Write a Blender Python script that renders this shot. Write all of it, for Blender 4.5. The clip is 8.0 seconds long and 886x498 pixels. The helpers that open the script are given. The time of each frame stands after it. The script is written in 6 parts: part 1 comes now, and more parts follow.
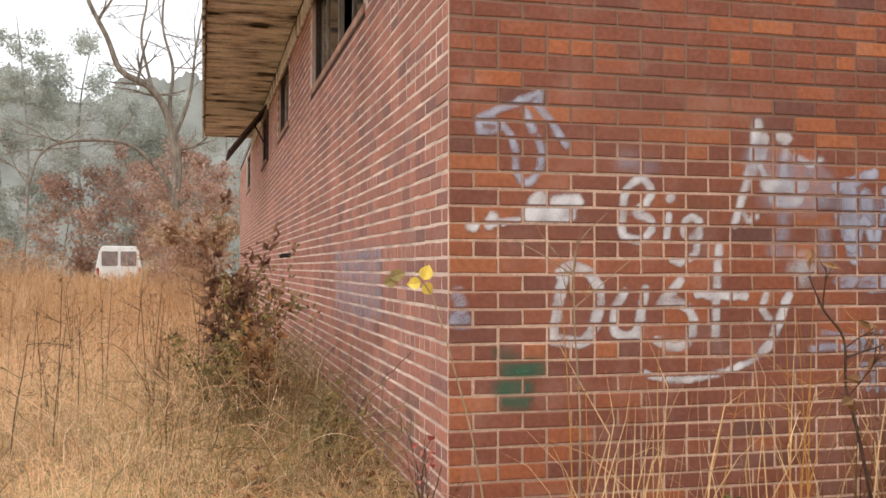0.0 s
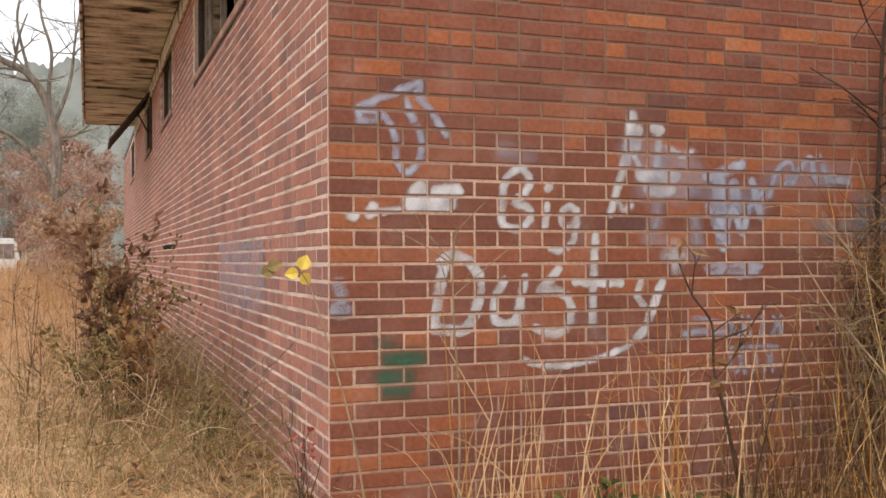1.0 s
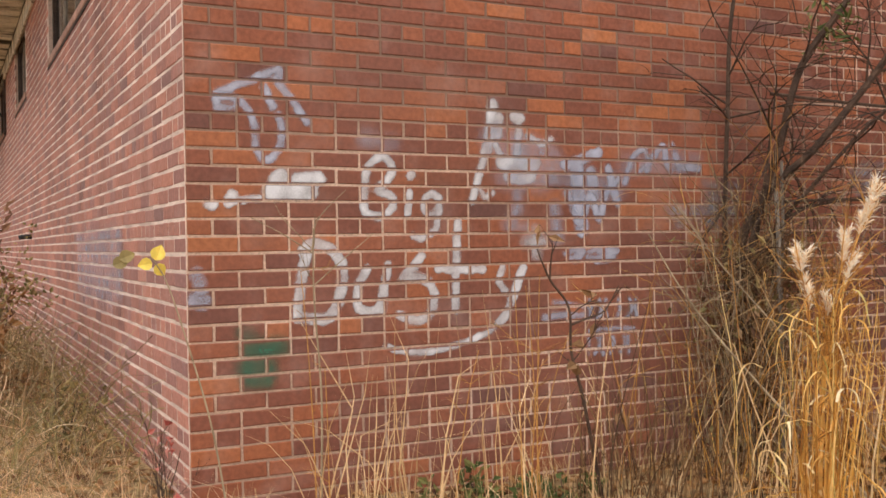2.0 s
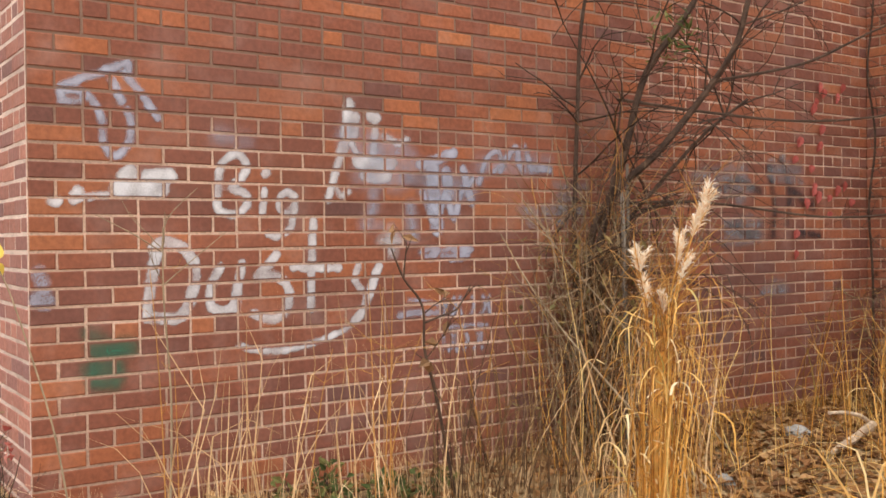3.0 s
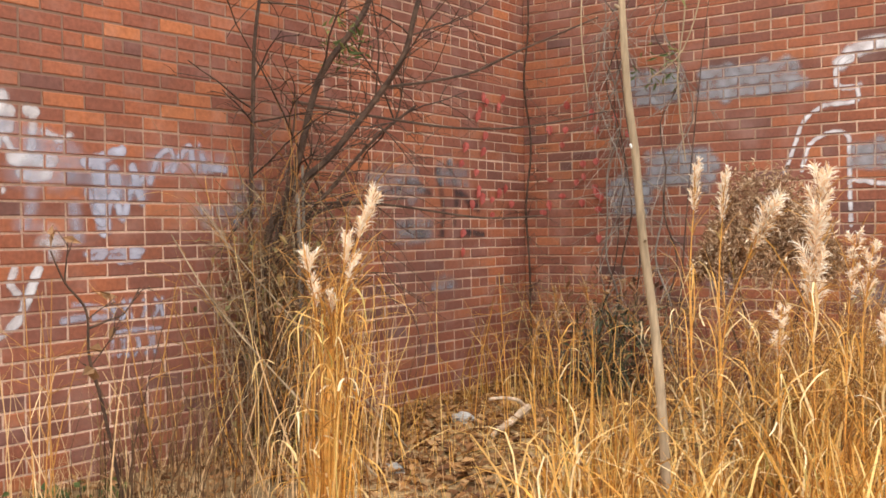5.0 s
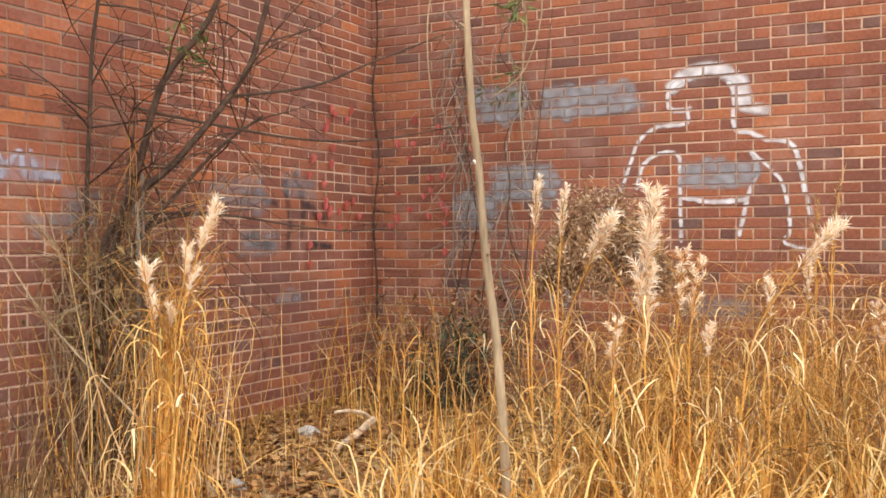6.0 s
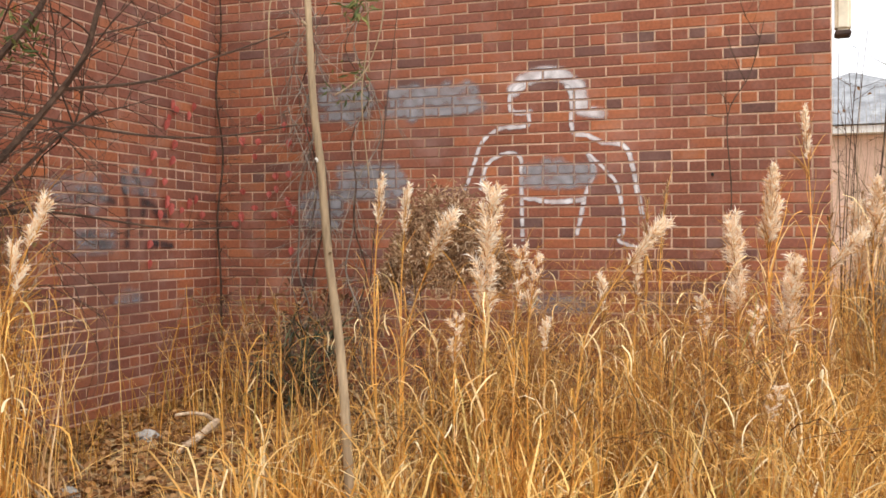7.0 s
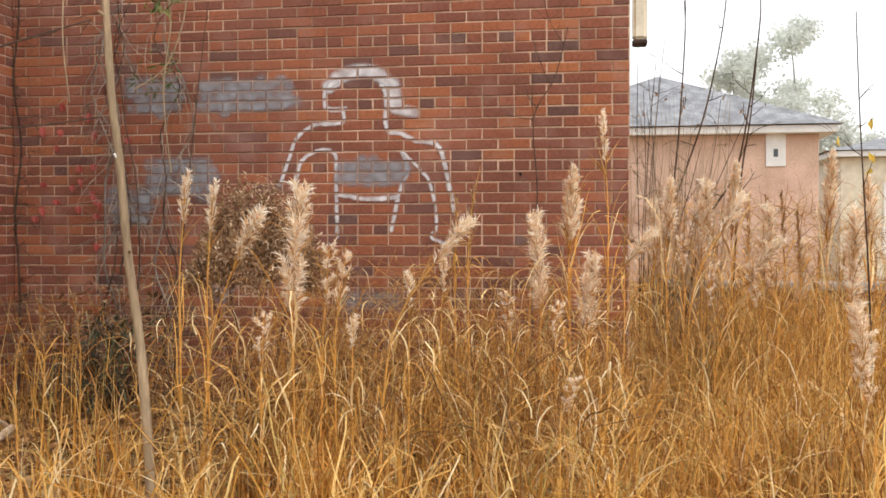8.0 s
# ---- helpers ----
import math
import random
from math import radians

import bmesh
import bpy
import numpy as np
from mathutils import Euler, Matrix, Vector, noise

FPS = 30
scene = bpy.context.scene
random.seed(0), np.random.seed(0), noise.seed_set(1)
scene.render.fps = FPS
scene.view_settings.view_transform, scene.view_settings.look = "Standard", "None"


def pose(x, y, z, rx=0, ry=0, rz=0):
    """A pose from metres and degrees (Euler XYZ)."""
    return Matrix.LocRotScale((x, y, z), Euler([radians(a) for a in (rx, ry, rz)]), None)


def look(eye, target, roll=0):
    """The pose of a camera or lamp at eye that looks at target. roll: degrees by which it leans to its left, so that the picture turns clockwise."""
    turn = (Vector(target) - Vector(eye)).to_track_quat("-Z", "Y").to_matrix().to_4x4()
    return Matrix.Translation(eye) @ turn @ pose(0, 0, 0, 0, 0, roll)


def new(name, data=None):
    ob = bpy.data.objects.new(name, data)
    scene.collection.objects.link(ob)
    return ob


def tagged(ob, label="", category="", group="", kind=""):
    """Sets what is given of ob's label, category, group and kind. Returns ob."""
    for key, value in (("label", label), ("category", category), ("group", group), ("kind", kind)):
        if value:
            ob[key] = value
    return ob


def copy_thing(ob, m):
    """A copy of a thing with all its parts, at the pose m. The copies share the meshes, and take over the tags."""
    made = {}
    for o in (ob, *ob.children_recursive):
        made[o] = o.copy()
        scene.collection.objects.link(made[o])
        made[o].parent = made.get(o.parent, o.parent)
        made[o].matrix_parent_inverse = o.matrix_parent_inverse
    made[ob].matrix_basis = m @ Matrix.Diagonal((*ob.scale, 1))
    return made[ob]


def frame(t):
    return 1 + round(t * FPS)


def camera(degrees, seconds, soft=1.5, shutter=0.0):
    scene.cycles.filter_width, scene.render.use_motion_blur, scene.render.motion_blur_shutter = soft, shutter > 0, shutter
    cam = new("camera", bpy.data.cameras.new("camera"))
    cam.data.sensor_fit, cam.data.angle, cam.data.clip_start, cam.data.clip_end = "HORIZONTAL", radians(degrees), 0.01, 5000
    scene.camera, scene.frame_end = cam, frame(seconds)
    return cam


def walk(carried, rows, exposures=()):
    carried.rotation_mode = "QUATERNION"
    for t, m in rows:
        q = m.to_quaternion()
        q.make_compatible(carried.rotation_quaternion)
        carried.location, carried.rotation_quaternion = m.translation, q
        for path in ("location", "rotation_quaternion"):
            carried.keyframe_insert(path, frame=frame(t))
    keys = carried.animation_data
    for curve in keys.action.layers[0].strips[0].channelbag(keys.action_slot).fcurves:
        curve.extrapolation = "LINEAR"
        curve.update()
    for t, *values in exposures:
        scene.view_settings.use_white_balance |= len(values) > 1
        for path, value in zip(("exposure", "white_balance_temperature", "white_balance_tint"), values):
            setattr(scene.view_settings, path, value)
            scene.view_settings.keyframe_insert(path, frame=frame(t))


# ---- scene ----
import itertools

cam = camera(48.7, 8.0, soft=1.6)
# seconds, place, yaw to the left of +y, pitch up, roll
PATH = [
    (0, -0.928, -3.691, 1.025, -13.80, 1.10, 0.11),
    (0.5, -0.908, -3.696, 1.021, -16.75, 0.82, 0.14),
    (1, -0.877, -3.703, 1.021, -20.00, 0.54, -0.27),
    (1.5, -0.847, -3.715, 1.022, -23.69, 0.07, -0.81),
    (3, -0.810, -3.784, 1.045, -35.07, -0.77, -0.57),
    (3.5, -0.811, -3.817, 1.054, -40.18, -0.95, -0.71),
    (4, -0.806, -3.836, 1.055, -44.69, -1.28, -0.61),
    (4.5, -0.797, -3.855, 1.056, -48.74, -1.40, -0.78),
    (6, -0.797, -3.886, 1.061, -61.89, -0.47, -0.12),
    (6.5, -0.802, -3.904, 1.058, -65.95, -0.62, -0.01),
    (7, -0.810, -3.929, 1.055, -70.57, -0.51, -0.16),
    (7.5, -0.806, -3.971, 1.070, -74.96, -0.66, -0.25),
    (8, -0.820, -4.011, 1.072, -80.69, -0.87, -0.02),
]


def heading(x, y, z, yaw, pitch, roll):
    a, b = radians(yaw), radians(pitch)
    return look((x, y, z), (x - math.sin(a) * math.cos(b), y + math.cos(a) * math.cos(b), z + math.sin(b)), roll)


EXPOSURES = [(0, 0.92), (0.5, 0.86), (1, 0.87), (1.5, 0.92), (3, 1.14), (3.5, 1.22), (4.5, 1.37), (5.8, 1.5), (6.5, 1.43), (7, 1.25), (7.5, 1.06), (8, 0.95)]
walk(cam, [(t, heading(*row)) for t, *row in PATH], EXPOSURES)

# ---- light: an overcast, bright winter day ----
world = bpy.data.worlds.new("overcast")
scene.world = world
world.use_nodes = True
wn = world.node_tree
sky = wn.nodes.new("ShaderNodeTexSky")
sky.sky_type, sky.sun_disc = "NISHITA", False
sky.sun_elevation, sky.sun_rotation = radians(62), radians(233)
sky.dust_density, sky.air_density, sky.ozone_density = 1.0, 1.0, 1.0
grey = wn.nodes.new("ShaderNodeHueSaturation")
grey.inputs["Saturation"].default_value = 0.12
wn.links.new(sky.outputs["Color"], grey.inputs["Color"])
wn.links.new(grey.outputs["Color"], wn.nodes["Background"].inputs["Color"])
wn.nodes["Background"].inputs["Strength"].default_value = 0.15
sun_data = bpy.data.lights.new("sun", "SUN")
sun_data.energy, sun_data.angle, sun_data.color = 0.8, radians(50), (1.0, 0.93, 0.82)
sun = new("sun", sun_data)
sun.matrix_world = look((-5.5, -4.2, 13), (0, 0, 0))

# ---- materials ----
LEN, END = 5.356, -4.17          # graffiti wall's length; end of the wing's wall
COURSE, BRICK, HEADER_Z = 0.0677, 0.2032, 1.10


def material(name, colors, scale=6.0, fine=60.0, rough=0.85, bump=0.2, source="noise", spread=0.25, metal=0.0, stretch=(1, 1, 1), translucent=0.0):
    """Colours along a ramp, chosen by noise, by island or by object, and broken up at a fine scale."""
    m = bpy.data.materials.new(name)
    m.use_nodes = True
    nt = m.node_tree
    n, ln = nt.nodes, nt.links
    bsdf = n["Principled BSDF"]
    bsdf.inputs["Roughness"].default_value = rough
    bsdf.inputs["Metallic"].default_value = metal
    bsdf.inputs["Specular IOR Level"].default_value = 0.3
    geo = n.new("ShaderNodeNewGeometry")
    mp = n.new("ShaderNodeMapping")
    mp.inputs["Scale"].default_value = stretch
    ln.new(geo.outputs["Position"], mp.inputs["Vector"])
    big, small = n.new("ShaderNodeTexNoise"), n.new("ShaderNodeTexNoise")
    for t, s, d in ((big, scale, 4), (small, fine, 5)):
        t.inputs["Scale"].default_value = s
        t.inputs["Detail"].default_value = d
        ln.new(mp.outputs["Vector"], t.inputs["Vector"])
    ramp = n.new("ShaderNodeValToRGB")
    while len(ramp.color_ramp.elements) < len(colors):
        ramp.color_ramp.elements.new(0.5)
    for e, (p, c) in zip(ramp.color_ramp.elements, colors):
        e.position, e.color = p, (*c, 1)
    if source == "noise":
        ln.new(big.outputs["Fac"], ramp.inputs["Fac"])
    elif source == "island":
        ln.new(geo.outputs["Random Per Island"], ramp.inputs["Fac"])
    else:
        info = n.new("ShaderNodeObjectInfo")
        ln.new(info.outputs["Random"], ramp.inputs["Fac"])
    rng = n.new("ShaderNodeMapRange")
    rng.inputs["From Min"].default_value, rng.inputs["From Max"].default_value = 0.3, 0.7
    rng.inputs["To Min"].default_value, rng.inputs["To Max"].default_value = 1 - spread, 1 + spread
    ln.new(small.outputs["Fac"], rng.inputs["Value"])
    rng2 = n.new("ShaderNodeMapRange")
    rng2.inputs["From Min"].default_value, rng2.inputs["From Max"].default_value = 0.3, 0.7
    rng2.inputs["To Min"].default_value, rng2.inputs["To Max"].default_value = 1 - spread * 0.8, 1 + spread * 0.8
    ln.new(big.outputs["Fac"], rng2.inputs["Value"])
    mul = n.new("ShaderNodeMath")
    mul.operation = "MULTIPLY"
    ln.new(rng.outputs["Result"], mul.inputs[0])
    ln.new(rng2.outputs["Result"], mul.inputs[1])
    vm = n.new("ShaderNodeVectorMath")
    vm.operation = "SCALE"
    ln.new(ramp.outputs["Color"], vm.inputs[0])
    ln.new(mul.outputs["Value"], vm.inputs["Scale"])
    ln.new(vm.outputs["Vector"], bsdf.inputs["Base Color"])
    if bump:
        b = n.new("ShaderNodeBump")
        b.inputs["Strength"].default_value = bump
        b.inputs["Distance"].default_value = 0.004
        ln.new(small.outputs["Fac"], b.inputs["Height"])
        ln.new(b.outputs["Normal"], bsdf.inputs["Normal"])
    if translucent:
        tr, mix = n.new("ShaderNodeBsdfTranslucent"), n.new("ShaderNodeMixShader")
        mix.inputs["Fac"].default_value = translucent
        ln.new(vm.outputs["Vector"], tr.inputs["Color"])
        ln.new(bsdf.outputs["BSDF"], mix.inputs[1])
        ln.new(tr.outputs["BSDF"], mix.inputs[2])
        ln.new(mix.outputs["Shader"], n["Material Output"].inputs["Surface"])
    return m


WING_BRICKS = [(0.0, (0.125, 0.064, 0.052)), (0.06, (0.15, 0.064, 0.048)), (0.12, (0.195, 0.07, 0.045)), (0.45, (0.235, 0.08, 0.046)),
               (0.75, (0.29, 0.094, 0.047)), (0.92, (0.325, 0.107, 0.048)), (1.0, (0.37, 0.13, 0.054))]
FRONT_BRICKS = [(0.0, (0.14, 0.068, 0.056)), (0.03, (0.17, 0.067, 0.049)), (0.08, (0.205, 0.072, 0.046)), (0.45, (0.24, 0.08, 0.046)),
                (0.75, (0.31, 0.1, 0.048)), (0.92, (0.36, 0.117, 0.05)), (1.0, (0.41, 0.142, 0.058))]
SIDE_BRICKS = [(0.0, (0.23, 0.125, 0.11)), (0.1, (0.28, 0.13, 0.11)), (0.5, (0.36, 0.155, 0.115)), (1.0, (0.44, 0.185, 0.13))]
BRICK_MATS = {k: (material(k + "_brick_single", c, 1.3, 45, 0.85, 0.3, "object", 0.2), material(k + "_brick", c, 1.3, 45, 0.85, 0.3, "island", 0.2))
              for k, c in (("wing", WING_BRICKS), ("front", FRONT_BRICKS), ("side", SIDE_BRICKS))}


def weather_bricks(m, amount):
    """Broad mauve-brown weathering and thin limey bloom over the bricks."""
    n, ln = m.node_tree.nodes, m.node_tree.links
    base = n["Principled BSDF"].inputs["Base Color"]
    src = base.links[0].from_socket
    geo = n.new("ShaderNodeNewGeometry")
    for scale, lo, hi, most, tint in ((0.75, 0.44, 0.62, amount, (0.19, 0.088, 0.07)), (5.0, 0.5, 0.75, 0.3, (0.4, 0.26, 0.22)), (2.1, 0.56, 0.72, 0.45, (0.13, 0.062, 0.045))):
        no, rng, mix = (n.new("ShaderNode" + k) for k in ("TexNoise", "MapRange", "Mix"))
        mix.data_type = "RGBA"
        no.inputs["Scale"].default_value, no.inputs["Detail"].default_value = scale, 6
        rng.inputs["From Min"].default_value, rng.inputs["From Max"].default_value, rng.inputs["To Max"].default_value = lo, hi, most
        ln.new(geo.outputs["Position"], no.inputs["Vector"])
        ln.new(no.outputs["Fac"], rng.inputs["Value"])
        ln.new(rng.outputs["Result"], mix.inputs["Factor"])
        ln.new(src, mix.inputs["A"])
        mix.inputs["B"].default_value = (*tint, 1)
        src = mix.outputs["Result"]
    ln.new(src, base)


for key, amount in (("front", 0.45), ("wing", 0.35), ("side", 0.2)):
    for m in BRICK_MATS[key]:
        weather_bricks(m, amount)
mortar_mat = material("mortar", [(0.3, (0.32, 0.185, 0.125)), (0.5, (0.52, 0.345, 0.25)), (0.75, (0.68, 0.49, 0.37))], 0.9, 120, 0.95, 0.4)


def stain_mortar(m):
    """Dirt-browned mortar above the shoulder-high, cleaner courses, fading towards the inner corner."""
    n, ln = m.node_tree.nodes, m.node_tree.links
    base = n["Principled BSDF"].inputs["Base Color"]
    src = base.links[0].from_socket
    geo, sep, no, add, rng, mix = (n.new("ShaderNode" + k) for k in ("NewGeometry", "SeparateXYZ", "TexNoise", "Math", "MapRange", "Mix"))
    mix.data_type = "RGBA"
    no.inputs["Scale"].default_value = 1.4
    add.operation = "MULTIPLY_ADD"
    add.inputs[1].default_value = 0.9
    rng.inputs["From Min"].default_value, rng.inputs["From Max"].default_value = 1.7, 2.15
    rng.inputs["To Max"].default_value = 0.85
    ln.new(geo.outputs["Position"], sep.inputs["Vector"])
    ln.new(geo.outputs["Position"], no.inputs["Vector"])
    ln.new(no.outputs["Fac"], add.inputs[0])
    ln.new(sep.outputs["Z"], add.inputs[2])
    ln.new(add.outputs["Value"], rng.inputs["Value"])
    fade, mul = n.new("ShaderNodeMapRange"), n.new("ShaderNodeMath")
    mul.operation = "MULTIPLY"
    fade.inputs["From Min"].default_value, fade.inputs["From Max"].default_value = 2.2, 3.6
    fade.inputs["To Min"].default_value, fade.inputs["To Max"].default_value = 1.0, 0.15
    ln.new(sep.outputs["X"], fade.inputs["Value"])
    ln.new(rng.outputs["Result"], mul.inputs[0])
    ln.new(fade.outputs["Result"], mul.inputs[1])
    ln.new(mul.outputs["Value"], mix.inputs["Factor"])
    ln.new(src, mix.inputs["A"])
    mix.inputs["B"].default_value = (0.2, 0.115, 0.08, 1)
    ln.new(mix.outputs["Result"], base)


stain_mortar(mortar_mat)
pale_mortar = material("pale_mortar", [(0.25, (0.5, 0.36, 0.29)), (0.75, (0.68, 0.54, 0.46))], 3, 120, 0.95, 0.4)
wing_mortar = material("wing_mortar", [(0.25, (0.42, 0.265, 0.18)), (0.75, (0.6, 0.42, 0.3))], 2, 120, 0.95, 0.4)
ground_mat = material("dry_ground", [(0.2, (0.14, 0.09, 0.042)), (0.45, (0.26, 0.17, 0.08)), (0.6, (0.36, 0.25, 0.13)), (0.8, (0.2, 0.17, 0.075))], 1.6, 45, 0.95, 1.0, spread=0.4)
straw = material("straw", [(0.0, (0.24, 0.1, 0.024)), (0.25, (0.51, 0.245, 0.05)), (0.55, (0.79, 0.43, 0.1)), (0.88, (0.97, 0.7, 0.28)), (1.0, (0.35, 0.27, 0.06))], 1.2, 40, 0.45, 0, "island", 0.2, translucent=0.35)
brown_straw = material("brown_straw", [(0.0, (0.2, 0.082, 0.024)), (0.5, (0.49, 0.24, 0.068)), (0.9, (0.71, 0.415, 0.135)), (1.0, (0.26, 0.22, 0.06))], 1.2, 40, 0.7, 0, "island", 0.2, translucent=0.35)
pale_straw = material("pale_straw", [(0.0, (0.72, 0.45, 0.16)), (0.5, (0.95, 0.73, 0.37)), (1.0, (0.98, 0.86, 0.58))], 1.2, 40, 0.4, 0, "island", 0.15, translucent=0.3)
tan_straw = material("tan_straw", [(0.0, (0.36, 0.2, 0.09)), (0.5, (0.62, 0.4, 0.2)), (1.0, (0.8, 0.58, 0.33))], 1.2, 40, 0.6, 0, "island", 0.2, translucent=0.2)
brown_leaf = material("brown_leaf", [(0.0, (0.13, 0.065, 0.04)), (0.5, (0.25, 0.135, 0.08)), (1.0, (0.42, 0.25, 0.15))], 5, 60, 0.8, 0.2, "island", 0.2, translucent=0.25)
dark_weed = material("dark_weed", [(0.0, (0.06, 0.032, 0.018)), (0.6, (0.17, 0.092, 0.042)), (1.0, (0.33, 0.2, 0.09))], 1.2, 40, 0.8, 0, "island", 0.2, translucent=0.2)
olive_leaf = material("olive_leaf", [(0.0, (0.15, 0.125, 0.048)), (0.5, (0.27, 0.205, 0.08)), (1.0, (0.42, 0.29, 0.12))], 5, 60, 0.7, 0.1, "island", 0.2, translucent=0.3)
rusty = material("rusty_straw", [(0.0, (0.4, 0.21, 0.1)), (0.5, (0.66, 0.39, 0.2)), (1.0, (0.8, 0.57, 0.35))], 0.5, 30, 0.8, 0, "island", 0.2, translucent=0.45)
field_straw = material("field_straw", [(0.0, (0.6, 0.35, 0.185)), (0.4, (0.87, 0.56, 0.325)), (0.88, (0.94, 0.7, 0.46)), (1.0, (0.5, 0.42, 0.2))], 0.5, 30, 0.8, 0, "island", 0.25, translucent=0.45)
pale_field = material("bleached_field", [(0.0, (0.8, 0.62, 0.42)), (0.6, (0.92, 0.78, 0.58)), (1.0, (0.97, 0.88, 0.72))], 0.5, 30, 0.8, 0, "island", 0.15, translucent=0.45)
plume_mat = material("seed_fluff", [(0.0, (0.8, 0.5, 0.25)), (0.25, (0.94, 0.74, 0.5)), (0.5, (0.98, 0.88, 0.72)), (1.0, (0.99, 0.96, 0.88))], 5, 60, 0.9, 0, "island", 0.06, translucent=0.35)
twig_mat = material("dark_twig", [(0.2, (0.036, 0.021, 0.014)), (0.8, (0.1, 0.058, 0.038))], 14, 90, 0.85, 0.5)
grey_bark = material("grey_bark", [(0.2, (0.13, 0.105, 0.085)), (0.8, (0.3, 0.25, 0.2))], 10, 70, 0.9, 0.6, stretch=(1, 1, 0.3))
pale_bark = material("pale_bark", [(0.2, (0.21, 0.145, 0.085)), (0.8, (0.4, 0.3, 0.19))], 8, 70, 0.8, 0.6, stretch=(1, 1, 0.2))
dead_leaf = material("dead_leaf", [(0.0, (0.1, 0.05, 0.028)), (0.4, (0.22, 0.11, 0.05)), (0.75, (0.33, 0.19, 0.09)), (1.0, (0.42, 0.29, 0.17))], 5, 60, 0.8, 0.2, "island", 0.2, translucent=0.2)
green_leaf = material("green_leaf", [(0.0, (0.06, 0.085, 0.025)), (0.5, (0.12, 0.15, 0.045)), (1.0, (0.26, 0.24, 0.08))], 5, 60, 0.6, 0.1, "island", 0.2, translucent=0.3)
red_leaf = material("red_leaf", [(0.0, (0.3, 0.06, 0.05)), (0.6, (0.48, 0.11, 0.09)), (1.0, (0.6, 0.26, 0.2))], 5, 60, 0.6, 0.1, "island", 0.2, translucent=0.3)
yellow_leaf = material("yellow_leaf", [(0.0, (0.72, 0.5, 0.06)), (1.0, (0.88, 0.66, 0.14))], 5, 60, 0.6, 0.1, "island", 0.15, translucent=0.3)
# far trees: distance haze is mixed into these four pale colours
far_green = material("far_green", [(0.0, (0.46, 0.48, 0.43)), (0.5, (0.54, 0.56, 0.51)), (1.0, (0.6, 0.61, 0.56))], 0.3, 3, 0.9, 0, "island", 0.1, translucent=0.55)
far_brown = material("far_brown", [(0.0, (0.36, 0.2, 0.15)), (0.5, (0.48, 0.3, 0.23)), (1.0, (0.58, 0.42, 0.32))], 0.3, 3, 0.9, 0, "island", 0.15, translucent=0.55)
haze_green = material("haze_pine", [(0.0, (0.68, 0.7, 0.65)), (0.5, (0.78, 0.8, 0.75)), (1.0, (0.86, 0.87, 0.83))], 0.3, 3, 0.9, 0, "island", 0.1, translucent=0.65)
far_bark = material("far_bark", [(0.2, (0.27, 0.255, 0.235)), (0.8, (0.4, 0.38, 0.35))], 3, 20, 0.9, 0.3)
soffit_mat = material("weathered_soffit", [(0.33, (0.07, 0.05, 0.035)), (0.39, (0.38, 0.33, 0.27)), (0.5, (0.58, 0.53, 0.46)), (0.8, (0.69, 0.65, 0.58))], 2.4, 30, 0.85, 0.3, stretch=(1, 2.2, 1))
dark_wood = material("dark_wood", [(0.2, (0.035, 0.022, 0.018)), (0.8, (0.08, 0.05, 0.038))], 6, 50, 0.8, 0.4)
sill_mat = material("sill_brick", [(0.2, (0.3, 0.16, 0.12)), (0.8, (0.42, 0.25, 0.19))], 4, 50, 0.9, 0.3)
concrete = material("concrete", [(0.2, (0.26, 0.25, 0.23)), (0.8, (0.42, 0.4, 0.37))], 4, 60, 0.95, 0.4)
shingle_mat = material("grey_shingle", [(0.2, (0.13, 0.13, 0.14)), (0.8, (0.22, 0.22, 0.23))], 3, 25, 0.9, 0.5)
white_paint = material("white_paint", [(0.2, (0.72, 0.71, 0.68)), (0.8, (0.82, 0.81, 0.78))], 3, 40, 0.5, 0.1, spread=0.06)
cream_paint = material("cream_paint", [(0.2, (0.62, 0.54, 0.4)), (0.8, (0.75, 0.68, 0.54))], 4, 40, 0.5, 0.1, spread=0.08)
# far houses' roof and brick, lightened to hold the haze in their colour
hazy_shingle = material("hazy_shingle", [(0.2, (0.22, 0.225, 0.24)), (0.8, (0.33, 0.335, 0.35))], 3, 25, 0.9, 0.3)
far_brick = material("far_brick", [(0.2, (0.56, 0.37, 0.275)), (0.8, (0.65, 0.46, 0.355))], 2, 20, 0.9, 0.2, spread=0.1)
black_rubber = material("rubber", [(0.2, (0.015, 0.015, 0.015)), (0.8, (0.03, 0.03, 0.03))], 4, 40, 0.7, 0.1)


def glass_material():
    m = bpy.data.materials.new("window_glass")
    m.use_nodes = True
    b = m.node_tree.nodes["Principled BSDF"]
    b.inputs["Base Color"].default_value = (0.03, 0.035, 0.035, 1)
    b.inputs["Roughness"].default_value = 0.08
    b.inputs["Specular IOR Level"].default_value = 0.6
    return m


glass = glass_material()


